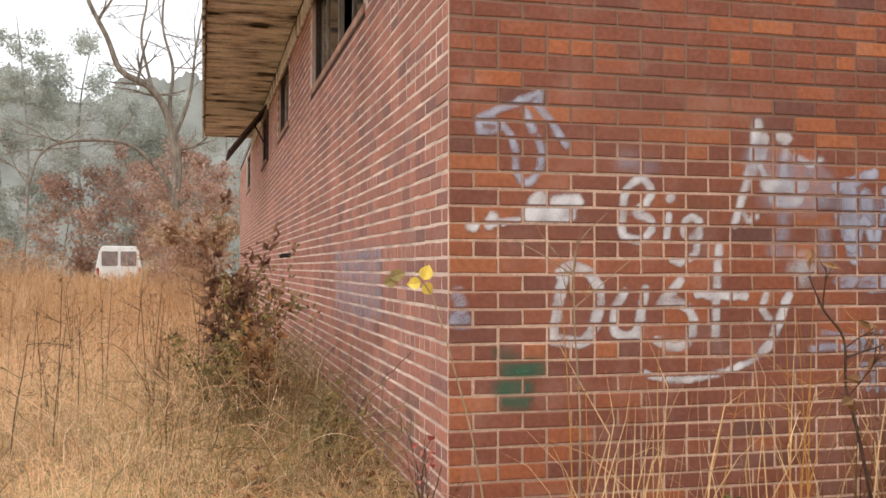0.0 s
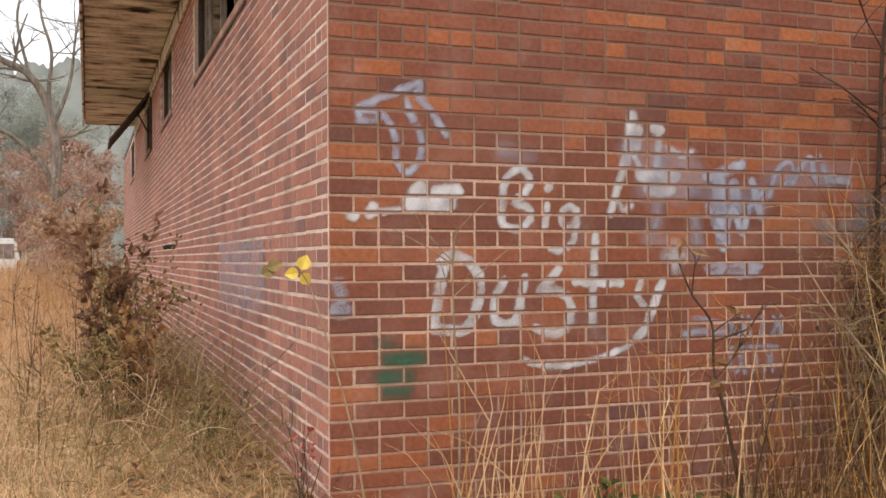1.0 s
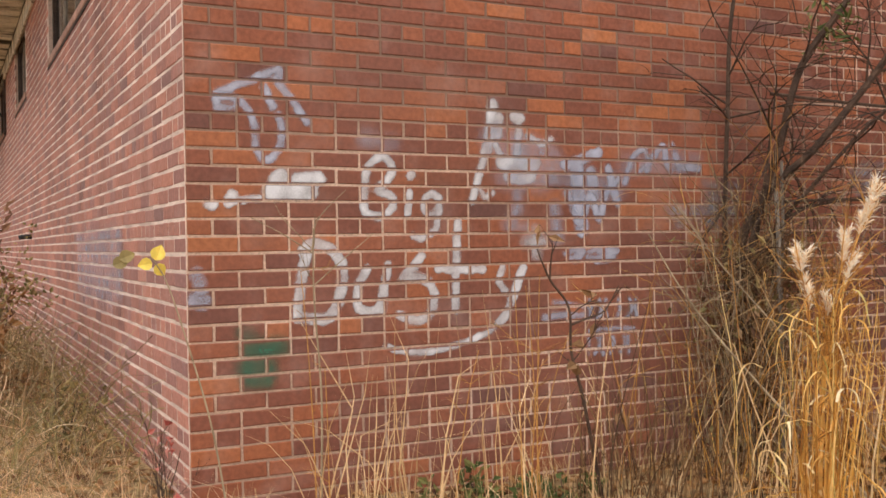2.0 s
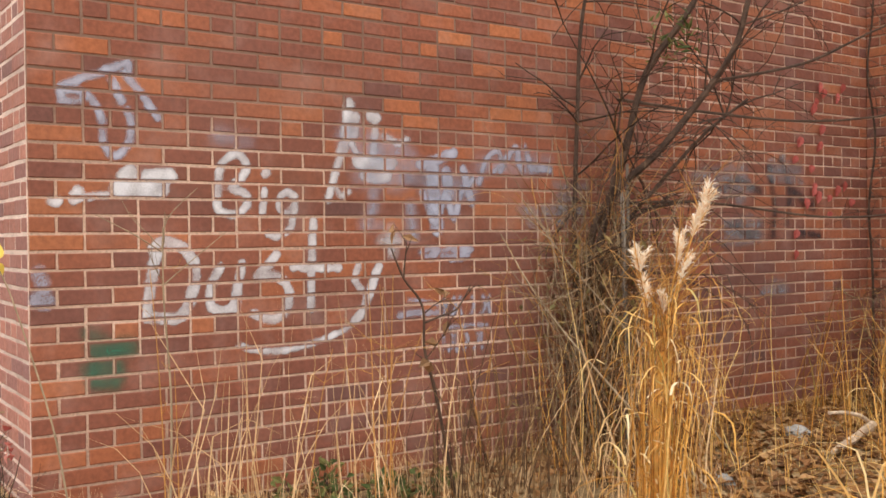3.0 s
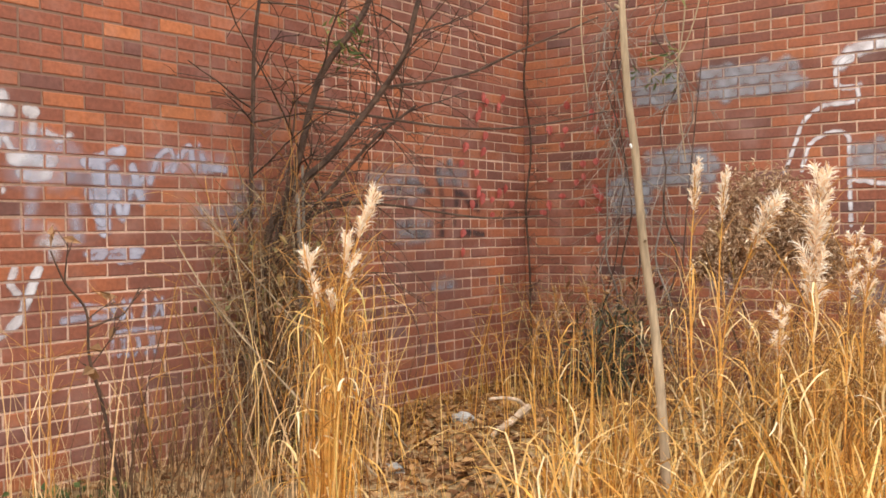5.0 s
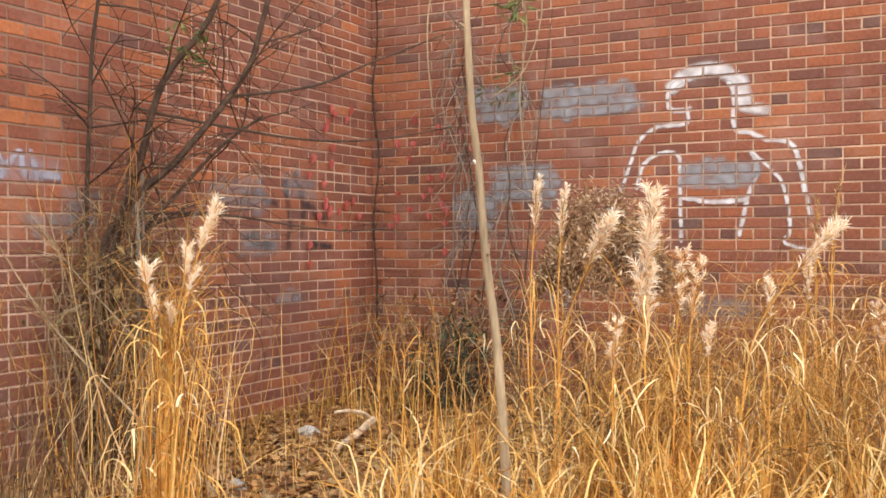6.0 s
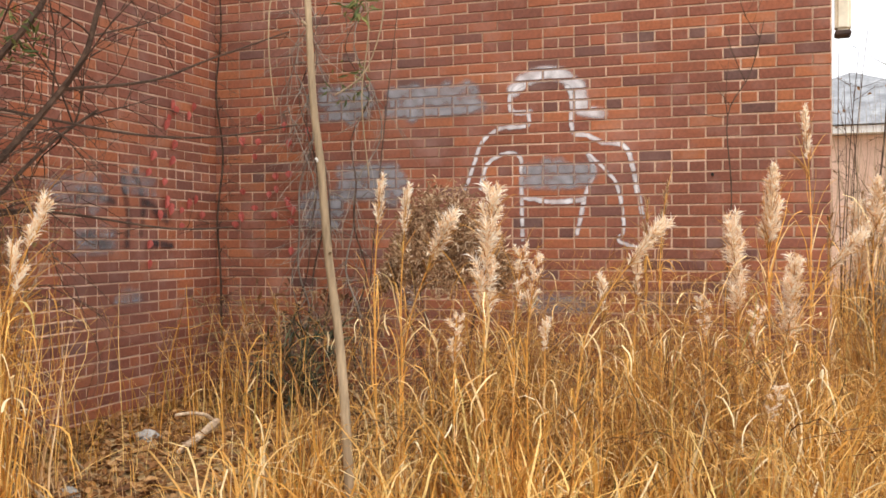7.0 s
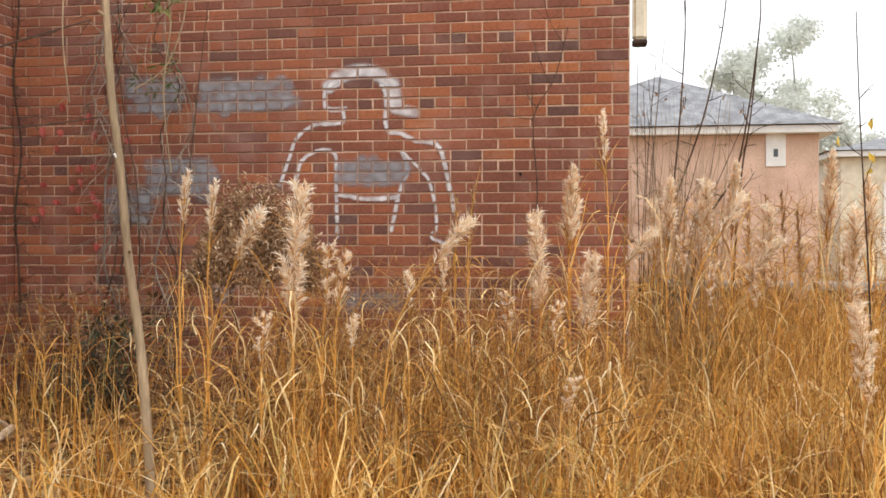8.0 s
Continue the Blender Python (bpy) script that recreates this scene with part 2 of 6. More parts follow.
def paint_material(name, color, dark):
    """Sprayed paint: covers by the mesh's own cover value, thinned by grain."""
    m = bpy.data.materials.new(name)
    m.use_nodes = True
    n, ln = m.node_tree.nodes, m.node_tree.links
    b = n["Principled BSDF"]
    b.inputs["Roughness"].default_value = 0.6
    at = n.new("ShaderNodeAttribute")
    at.attribute_name = "cover"
    geo, no, nz = n.new("ShaderNodeNewGeometry"), n.new("ShaderNodeTexNoise"), n.new("ShaderNodeTexNoise")
    no.inputs["Scale"].default_value, no.inputs["Detail"].default_value = 160, 4
    nz.inputs["Scale"].default_value, nz.inputs["Detail"].default_value = 18, 4
    ln.new(geo.outputs["Position"], no.inputs["Vector"])
    ln.new(geo.outputs["Position"], nz.inputs["Vector"])
    mix = n.new("ShaderNodeMix")
    mix.data_type = "RGBA"
    mix.inputs["A"].default_value, mix.inputs["B"].default_value = (*dark, 1), (*color, 1)
    ln.new(nz.outputs["Fac"], mix.inputs["Factor"])
    ln.new(mix.outputs["Result"], b.inputs["Base Color"])
    add, sub = n.new("ShaderNodeMath"), n.new("ShaderNodeMath")
    add.operation, sub.operation, sub.use_clamp = "MULTIPLY_ADD", "SUBTRACT", True
    add.inputs[1].default_value = 0.5
    ln.new(no.outputs["Fac"], add.inputs[0])
    ln.new(at.outputs["Fac"], add.inputs[2])
    sub.inputs[1].default_value = 0.27
    ln.new(add.outputs["Value"], sub.inputs[0])
    tr, ms = n.new("ShaderNodeBsdfTransparent"), n.new("ShaderNodeMixShader")
    ln.new(sub.outputs["Value"], ms.inputs["Fac"])
    ln.new(tr.outputs["BSDF"], ms.inputs[1])
    ln.new(b.outputs["BSDF"], ms.inputs[2])
    ln.new(ms.outputs["Shader"], n["Material Output"].inputs["Surface"])
    return m


spray_white = paint_material("spray_white", (0.78, 0.76, 0.76), (0.55, 0.52, 0.54))
spray_grey = paint_material("spray_grey", (0.36, 0.36, 0.38), (0.22, 0.22, 0.24))
spray_blue = paint_material("spray_pale_blue", (0.5, 0.52, 0.62), (0.35, 0.34, 0.42))
spray_green = paint_material("spray_green", (0.03, 0.16, 0.09), (0.02, 0.1, 0.06))
spray_black = paint_material("spray_black", (0.05, 0.05, 0.055), (0.03, 0.03, 0.035))

# ---- mesh tools ----
rnd = random.Random(7)


def mesh_from(name, verts, faces, mat, smooth=False):
    me = bpy.data.meshes.new(name)
    me.from_pydata(verts, [], faces)
    me.materials.append(mat)
    if smooth:
        me.polygons.foreach_set("use_smooth", [True] * len(me.polygons))
    me.update()
    return me


def attach(ob, parent):
    if parent is not None:
        ob.parent = parent
    return ob


def piece(name, shape, mat, parent=None, label="", smooth=False):
    """Links a Shape as one mesh object, under its thing where one is given."""
    ob = new(name, mesh_from(name, shape.v, shape.f, mat, smooth))
    attach(ob, parent)
    return tagged(ob, label)


def thing(name, at, label, category, group="", kind="", turn=0.0):
    ob = new(name)
    ob.matrix_basis = pose(*at, 0, 0, turn)
    return tagged(ob, label, category, group, kind)


class Shape:
    def __init__(self):
        self.v, self.f = [], []

    def quad_strip(self, pts, widths, side):
        """A ribbon along pts, widths wide, spread along side."""
        o = len(self.v)
        for p, w in zip(pts, widths):
            self.v += [tuple(p - side * w / 2), tuple(p + side * w / 2)]
        self.f += [(o + 2 * i, o + 2 * i + 1, o + 2 * i + 3, o + 2 * i + 2) for i in range(len(pts) - 1)]

    def tube(self, pts, radii, sides=6):
        pts = [Vector(p) for p in pts]
        o = len(self.v)
        up = Vector((0.31, 0.17, 0.93))
        for i, (p, r) in enumerate(zip(pts, radii)):
            d = (pts[min(i + 1, len(pts) - 1)] - pts[max(i - 1, 0)]).normalized()
            a = d.cross(up)
            if a.length < 0.1:
                a = d.cross(Vector((1, 0, 0)))
            a.normalize()
            b = d.cross(a)
            for k in range(sides):
                t = 2 * math.pi * k / sides
                self.v.append(tuple(p + (a * math.cos(t) + b * math.sin(t)) * r))
        for i in range(len(pts) - 1):
            for k in range(sides):
                k2 = (k + 1) % sides
                self.f.append((o + i * sides + k, o + i * sides + k2, o + (i + 1) * sides + k2, o + (i + 1) * sides + k))
        self.f.append(tuple(o + k for k in reversed(range(sides))))
        self.f.append(tuple(o + (len(pts) - 1) * sides + k for k in range(sides)))

    def box(self, lo, hi, bevel=0.0):
        """A box with its edges taken off."""
        bm = bmesh.new()
        bmesh.ops.create_cube(bm, size=1)
        for v in bm.verts:
            v.co = Vector([l + (h - l) * (c + 0.5) for l, h, c in zip(lo, hi, v.co)])
        if bevel:
            bmesh.ops.bevel(bm, geom=bm.edges[:], offset=bevel, segments=1, affect="EDGES")
        self.merge(bm)

    def merge(self, bm, m=None):
        o = len(self.v)
        bm.verts.index_update()
        for v in bm.verts:
            self.v.append(tuple(m @ v.co if m else v.co))
        self.f += [tuple(o + v.index for v in f.verts) for f in bm.faces]
        bm.free()

    def leaf(self, at, along, normal, length, width, fold=0.25):
        """A pointed leaf, folded along its rib."""
        along = along.normalized()
        side = along.cross(normal)
        if side.length < 1e-3:
            side = along.cross(Vector((0.3, 0.5, 0.8)))
        side.normalize()
        nrm = side.cross(along)
        o = len(self.v)
        mid, tip = at + along * length * 0.45, at + along * length - nrm * length * 0.15
        self.v += [tuple(at), tuple(mid + side * width / 2 + nrm * width * fold), tuple(tip), tuple(mid - side * width / 2 + nrm * width * fold), tuple(mid - nrm * width * 0.1)]
        self.f += [(o, o + 4, o + 1), (o + 1, o + 4, o + 2), (o + 2, o + 4, o + 3), (o + 3, o + 4, o)]


def round_leaf(s, at, along, normal, length, width):
    """A rounded leaf with a pointed tip, cupped along its rib."""
    along = along.normalized()
    side = along.cross(normal).normalized()
    nrm, o = side.cross(along), len(s.v)
    edge = ((0.0, 0.05), (0.12, 0.34), (0.35, 0.5), (0.6, 0.44), (0.82, 0.22), (1.0, 0.0))
    for t, w in edge:
        mid = at + along * length * t - nrm * length * 0.18 * t * t
        s.v += [tuple(mid + side * width * w + nrm * width * w * 0.35), tuple(mid), tuple(mid - side * width * w + nrm * width * w * 0.35)]
    for i in range(len(edge) - 1):
        a = o + 3 * i
        s.f += [(a, a + 3, a + 4, a + 1), (a + 1, a + 4, a + 5, a + 2)]


def curl(s, r, p, d, length, width, rough=0.22, sag=0.0, segs=7):
    """A dry, twisting ribbon that wanders from p along d and sags."""
    d, pts = d.normalized(), [p.copy()]
    for i in range(segs):
        d = (d + wander(r, rough) + Vector((0, 0, -sag * (i + 1) / segs))).normalized()
        pts.append(pts[-1] + d * length / segs)
    side = d.cross(wander(r))
    if side.length < 1e-3:
        side = Vector((1, 0, 0))
    s.quad_strip(pts, [width * (0.75 if i == 0 else 1 - (i / (segs + 0.4)) ** 2) + 0.0004 for i in range(segs + 1)], side.normalized())


def wander(r, amount=1.0):
    return Vector((r.uniform(-1, 1), r.uniform(-1, 1), r.uniform(-1, 1))) * amount


def spline(pts, n=6):
    """Points on a smooth line through pts."""
    pts = [Vector(p) for p in pts]
    out = []
    for i in range(len(pts) - 1):
        p0, p1, p2, p3 = pts[max(i - 1, 0)], pts[i], pts[i + 1], pts[min(i + 2, len(pts) - 1)]
        for k in range(n):
            t = k / n
            out.append(0.5 * (2 * p1 + (p2 - p0) * t + (2 * p0 - 5 * p1 + 4 * p2 - p3) * t * t + (3 * p1 - p0 - 3 * p2 + p3) * t ** 3))
    return out + [pts[-1]]


def taper(n, a, b):
    return [a + (b - a) * i / max(n - 1, 1) for i in range(n)]


def smooth(a, b, t):
    t = min(max((t - a) / (b - a), 0.0), 1.0)
    return t * t * (3 - 2 * t)


def gz(x, y):
    """Height of the ground."""
    if x < 0 and y > 0:
        d = -x
    elif x < 0:
        d = math.hypot(x, y)
    elif y < 0 and x < LEN:
        d = min(-y, LEN - x) if y > END else -y
    else:
        d = 0 if y > END and x >= LEN else max(0.0, END - y)
    d = max(d, 0)
    side = smooth(0.6, -0.3, x) * 0.07
    z = -0.04 + side - 0.24 * smooth(0.5, 3.6, d)
    near = smooth(40, 4, math.hypot(x, y))
    z += (0.05 * noise.noise((x * 0.7, y * 0.7, 3)) + 0.02 * noise.noise((x * 2.3, y * 2.3, 9))) * near
    return z


# ---- ground ----
def build_ground():
    a = np.linspace(-1, 1, 181)
    line = np.sinh(a * 7.2) / math.sinh(7.2) * 900
    v = [(x + 1.0, y - 1.5, gz(x + 1.0, y - 1.5)) for y in line for x in line]
    n = len(line)
    f = [(j * n + i, j * n + i + 1, j * n + n + i + 1, j * n + n + i) for j in range(n - 1) for i in range(n - 1)]
    ob = new("ground", mesh_from("ground", v, f, ground_mat, True))
    tagged(ob, "uneven ground of dry thatch, soil and fallen leaves", "ground", kind="structure")


build_ground()

# ---- brickwork ----
def brick_rows(z0, z1):
    k = math.ceil((z0 - HEADER_Z) / COURSE)
    while HEADER_Z + k * COURSE + COURSE / 2 <= z1:
        yield k, HEADER_Z + k * COURSE
        k += 1


def brick_shape(length, r, depth=0.012, height=COURSE - 0.0105):
    """A worn brick, front towards -y, centred; its back is open and sits in the mortar."""
    h, w, c = height / 2, length / 2, 0.0035
    j = lambda: r.uniform(-0.0016, 0.0016)
    outer = [(-w + j(), 0, -h + j()), (w + j(), 0, -h + j()), (w + j(), 0, h + j()), (-w + j(), 0, h + j())]
    v = [(x, depth, z) for x, _, z in outer] + [(x, c * 0.8, z) for x, _, z in outer]
    v += [(x - math.copysign(c, x) + j(), 0.0, z - math.copysign(c, z) + j()) for x, _, z in outer]
    f = []
    for a in (0, 4):
        f += [(a + i, a + (i + 1) % 4, a + 4 + (i + 1) % 4, a + 4 + i) for i in range(4)]
    return v, f + [(8, 9, 10, 11)]


STRETCHERS = [brick_shape(BRICK - 0.0105, rnd) for _ in range(6)]
HEADERS = [brick_shape(BRICK / 2 - 0.0105, rnd) for _ in range(4)]
BRICK_MESHES = {}


def brick_wall(name, label, place, length, z0, z1, holes, mortar, near, start=0.0, thick=0.22, back=0.007, gap=0.0105, look_of="front"):
    """A wall along its own x, facing its own -y. near: the stretch (u0, u1, z0, z1) whose bricks are single objects."""
    r = random.Random(name)
    cuts_u = sorted({start, length, *[h[0] for h in holes], *[h[1] for h in holes]})
    cuts_z = sorted({z0, z1, *[h[2] for h in holes], *[h[3] for h in holes]})
    bm = bmesh.new()
    grid = {}

    def vert(u, z, y):
        key = (u, z, y)
        if key not in grid:
            grid[key] = bm.verts.new((u + (back if u == start else 0), y, z))
        return grid[key]

    def solid(i, j):
        if not (0 <= i < len(cuts_u) - 1 and 0 <= j < len(cuts_z) - 1):
            return False
        u, z = (cuts_u[i] + cuts_u[i + 1]) / 2, (cuts_z[j] + cuts_z[j + 1]) / 2
        return not any(h[0] < u < h[1] and h[2] < z < h[3] for h in holes)

    for i in range(len(cuts_u) - 1):
        for j in range(len(cuts_z) - 1):
            if not solid(i, j):
                continue
            u, u2, z, zz = cuts_u[i], cuts_u[i + 1], cuts_z[j], cuts_z[j + 1]
            bm.faces.new([vert(a, b, back) for a, b in ((u, z), (u2, z), (u2, zz), (u, zz))])
            bm.faces.new([vert(a, b, thick) for a, b in ((u, zz), (u2, zz), (u2, z), (u, z))])
            for (di, dj), (p, q) in (((-1, 0), ((u, zz), (u, z))), ((1, 0), ((u2, z), (u2, zz))), ((0, -1), ((u, z), (u2, z))), ((0, 1), ((u2, zz), (u, zz)))):
                if not solid(i + di, j + dj):
                    bm.faces.new([vert(*q, back), vert(*p, back), vert(*p, thick), vert(*q, thick)])
    bmesh.ops.recalc_face_normals(bm, faces=bm.faces[:])
    me = bpy.data.meshes.new(name)
    bm.to_mesh(me)
    bm.free()
    me.materials.append(mortar)
    wall = new(name, me)
    wall.matrix_basis = place
    tagged(wall, label, "wall", kind="structure")
    rest, singles = Shape(), []
    for k, z in brick_rows(z0, z1):
        header = k % 6 == 0
        step = BRICK / 2 if header else BRICK
        shift = 0.0 if header or k % 2 else BRICK / 2
        spans = []
        u = start
        if shift:
            spans.append((start, start + shift))
            u += shift
        while u + step <= length + 1e-6:
            spans.append((u, u + step))
            u += step
        if length - u > 0.05:
            spans.append((u, length))
        for a, b in spans:
            m = (a + b) / 2
            if any(h[0] - 0.09 < m < h[1] + 0.09 and h[2] - 0.034 < z < h[3] + 0.034 for h in holes):
                continue
            if b - a > 0.16:
                kind, idx, var = "long", r.randrange(6), STRETCHERS
            else:
                kind, idx, var = "short", r.randrange(4), HEADERS
            full = BRICK if b - a > 0.16 else BRICK / 2
            sx = (b - a - gap) / (full - 0.0105)
            sz = (COURSE - gap) / (COURSE - 0.0105)
            dy, dz, tilt = r.uniform(-0.0012, 0.0012), r.uniform(-0.0015, 0.0015), r.uniform(-0.004, 0.004)
            single = near[0] <= m <= near[1] and near[2] <= z <= near[3] and abs(sx - 1) < 0.04 and len(singles) < 300
            if single:
                singles.append((kind, idx, pose(m, dy, z + dz, 0, math.degrees(tilt), 0) @ Matrix.Diagonal((sx, 1, sz, 1))))
            else:
                o = len(rest.v)
                vs, fs = var[idx]
                rest.v += [(m + x * sx, dy + y, z + dz + zz * sz + x * tilt) for x, y, zz in vs]
                rest.f += [tuple(o + i for i in q) for q in fs]
    joined = piece("brickwork", rest, BRICK_MATS[look_of][1], wall)
    tagged(joined, kind="stuff")
    return wall, singles, look_of


def lay_bricks(wall, singles, look_of):
    for kind, idx, m in singles:
        key = kind, idx, look_of
        if key not in BRICK_MESHES:
            BRICK_MESHES[key] = mesh_from("brick", *(STRETCHERS if kind == "long" else HEADERS)[idx], BRICK_MATS[look_of][0])
        b = new("brick", BRICK_MESHES[key])
        b.parent = wall
        b.matrix_basis = m


SIDE_LEN, TOP, BASE = 108 * BRICK, 3.46, -0.35
# y from, y to, sill, head
WINDOWS = [(2.1, 4.95, 2.6, 3.4), (7.4, 8.95, 2.68, 3.4), (10.9, 12.6, 2.68, 3.4), (16.4, 18.2, 2.68, 3.4)]
SIDE_AT = pose(0, SIDE_LEN + 0.0135, 0, 0, 0, -90)
WING_AT = pose(LEN, 0, 0, 0, 0, -90)
side_holes = [(SIDE_LEN - b, SIDE_LEN - a, c, d) for a, b, c, d in WINDOWS]
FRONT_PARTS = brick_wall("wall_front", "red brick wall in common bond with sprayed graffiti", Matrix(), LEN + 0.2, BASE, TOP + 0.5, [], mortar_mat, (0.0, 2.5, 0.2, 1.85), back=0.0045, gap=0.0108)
WING_PARTS = brick_wall("wall_wing", "orange-red brick wall in common bond with a painted outline", WING_AT, -END, BASE, TOP + 0.5, [], wing_mortar, (1.5, 4.2, 1.05, 2.5), look_of="wing")
SIDE_PARTS = brick_wall("wall_side", "long red brick wall with pale mortar smears and small windows", SIDE_AT, SIDE_LEN, BASE, TOP, side_holes, pale_mortar, (SIDE_LEN - 3.0, SIDE_LEN, 0.1, 1.6), back=0.0025, gap=0.0132, look_of="side")


def plain_slab(name, lo, hi, mat, label, category):
    s = Shape()
    s.box(lo, hi, 0.004)
    return tagged(piece(name, s, mat), label, category, kind="structure")


plain_slab("wall_south", (LEN + 0.22, END + 0.01, BASE), (LEN + 14, END + 0.22, TOP + 0.5), far_brick, "plain brick end wall of the wing", "wall")
# unseen walls, floor and ceiling, added to keep the rooms dark
plain_slab("wall_back", (0.22, SIDE_LEN - 0.25, BASE), (LEN + 14, SIDE_LEN, TOP), far_brick, "plain brick rear wall", "wall")
plain_slab("wall_east", (LEN + 13.8, END + 0.23, BASE), (LEN + 14, SIDE_LEN - 0.26, TOP + 0.4), far_brick, "plain brick far wall", "wall")
plain_slab("floor", (0.23, 0.24, BASE), (LEN + 13.7, SIDE_LEN - 0.26, -0.05), concrete, "bare concrete floor slab", "floor")
plain_slab("ceiling", (0.23, 0.24, TOP + 0.06), (LEN + 13.7, SIDE_LEN, TOP + 0.16), dark_wood, "dark ceiling above the rooms", "ceiling")


def build_roof():
    s = Shape()
    x0, x1, y1 = -0.95, LEN + 14.3, 15.6
    z = TOP + 0.17
    for lo, hi in (((x0, 0.02, z), (x1, y1, z + 0.1)), ((LEN + 0.02, END + 0.02, TOP + 0.51), (x1, 0.01, TOP + 0.62)), ((0.0, y1 + 0.01, z - 0.1), (x1, SIDE_LEN + 0.2, z))):
        s.box(lo, hi, 0.01)
    tagged(piece("roof", s, shingle_mat), "low grey roof with a deep eave", "roof", kind="structure")


build_roof()


def build_eave():
    """The open eave: weathered boards below it, a fascia along its edge and a frieze board at the wall."""
    eave = thing("eave", (0, 0, 0), "wide eave with peeling, weathered tan soffit boards", "eave", kind="structure")
    r = random.Random(3)
    y = 0.03
    while y < 15.5:
        w = r.uniform(0.13, 0.15)
        s = Shape()
        z = TOP + 0.07 + r.uniform(-0.012, 0.006)
        s.box((-0.9 + r.uniform(-0.01, 0.01), y, z), (-0.03, y + w - r.choice((0.005, 0.008, 0.03)), z + 0.02), 0.003)
        piece("soffit_board", s, soffit_mat, eave)
        y += w
    s = Shape()
    s.box((-0.945, 0.02, TOP + 0.03), (-0.915, 15.6, TOP + 0.165), 0.004)
    piece("fascia", s, soffit_mat, eave)
    s = Shape()
    s.box((-0.028, 0.03, TOP - 0.12), (-0.004, 15.6, TOP + 0.055), 0.004)
    piece("frieze_board", s, soffit_mat, eave)


build_eave()


def build_window(i, y0, y1, z0, z1, bars):
    w = thing("window_%d" % i, (0.0, y0, z0), "broken metal window with dark panes and a brick sill", "window", kind="structure")
    L, h = y1 - y0, z1 - z0
    def bar(name, lo, hi, mat, b=0.004):
        s = Shape()
        s.box(lo, hi, b)
        return piece(name, s, mat, w)
    bar("sill", (-0.012, -0.06, -0.06), (0.16, L + 0.06, -0.004), sill_mat, 0.005)
    # thin dark strip directly below the sill
    bar("sill_joint", (-0.008, -0.06, -0.085), (0.1, L + 0.06, -0.063), dark_wood, 0.002)
    bar("frame", (0.03, 0.0, 0.0), (0.1, 0.06, h), dark_wood)
    bar("frame", (0.03, L - 0.06, 0.0), (0.1, L, h), dark_wood)
    bar("frame", (0.03, 0.061, h - 0.05), (0.1, L - 0.061, h), dark_wood)
    n = bars
    for k in range(1, n):
        y = L * k / n
        bar("mullion", (0.04, y - 0.018, 0.005), (0.085, y + 0.018, h - 0.052), grey_bark)
    for k in range(n):
        if i == 1 and k in (1,):
            continue
        a, b = L * k / n + 0.07, L * (k + 1) / n - 0.025
        s = Shape()
        s.box((0.055, a, 0.01), (0.06, min(b, L - 0.065), h - 0.055))
        piece("pane", s, glass, w)


for i, (y0, y1, z0, z1) in enumerate(WINDOWS):
    build_window(i + 1, y0, y1, z0, z1, (4, 2, 2, 2)[i])


def build_shutter():
    t = thing("propped_shutter", (0, 10.9, 3.45), "dark wooden flap hanging propped out from a window", "shutter")
    s = Shape()
    a, b = Vector((-0.02, 0, 0)), Vector((-0.58, 0, -0.72))
    n = Vector((0.79, 0, -0.61)) * 0.03
    bm = bmesh.new()
    vs = [bm.verts.new(p) for p in (a, b, b + n, a + n, a + Vector((0, 1.3, 0)), b + Vector((0, 1.3, 0)), b + n + Vector((0, 1.3, 0)), a + n + Vector((0, 1.3, 0)))]
    for q in ((0, 1, 2, 3), (7, 6, 5, 4), (0, 4, 5, 1), (1, 5, 6, 2), (2, 6, 7, 3), (3, 7, 4, 0)):
        bm.faces.new([vs[k] for k in q])
    s.merge(bm)
    piece("flap", s, dark_wood, t)
    s = Shape()
    s.tube([(-0.02, 0.2, -0.62), (-0.2, 0.2, -0.28)], [0.012, 0.012], 6)
    piece("stay", s, black_rubber, t)
    s = Shape()
    s.box((-0.03, -0.1, -0.85), (-0.006, 0.02, 0.0), 0.004)
    piece("jamb_board", s, dark_wood, t)


build_shutter()


def build_pipe():
    s = Shape()
    s.tube([(0.02, 0, 0), (-0.09, 0, 0), (-0.12, 0, -0.012)], [0.024, 0.024, 0.024], 10)
    ob = piece("drain_pipe", s, black_rubber, smooth=True)
    ob.matrix_basis = pose(0, 7.0, 1.155)
    tagged(ob, "short dark pipe stub sticking out of the brick wall", "pipe")


build_pipe()


def build_spout():
    t = thing("downspout", (LEN + 0.03, END - 0.012, 2.25), "cream-painted metal downspout with a dark open end", "downspout")
    bm = bmesh.new()
    bmesh.ops.create_cube(bm, size=1)
    for v in bm.verts:
        v.co = Vector((v.co.x * 0.12 + 0.06, v.co.y * 0.09 - 0.05, (v.co.z + 0.5) * 1.7 + 0.03))
    bmesh.ops.bevel(bm, geom=bm.edges[:], offset=0.02, segments=3, affect="EDGES")
    s = Shape()
    s.merge(bm)
    piece("pipe", s, cream_paint, t, smooth=False)
    s = Shape()
    # solid dark block painted as the shaded inside of the open end
    s.box((0.004, -0.096, 0.0), (0.116, -0.004, 0.034), 0.01)
    piece("lip", s, dark_wood, t, "dark block in place of the open end")


build_spout()


# ---- sprayed paint ----
LAYER = itertools.count()


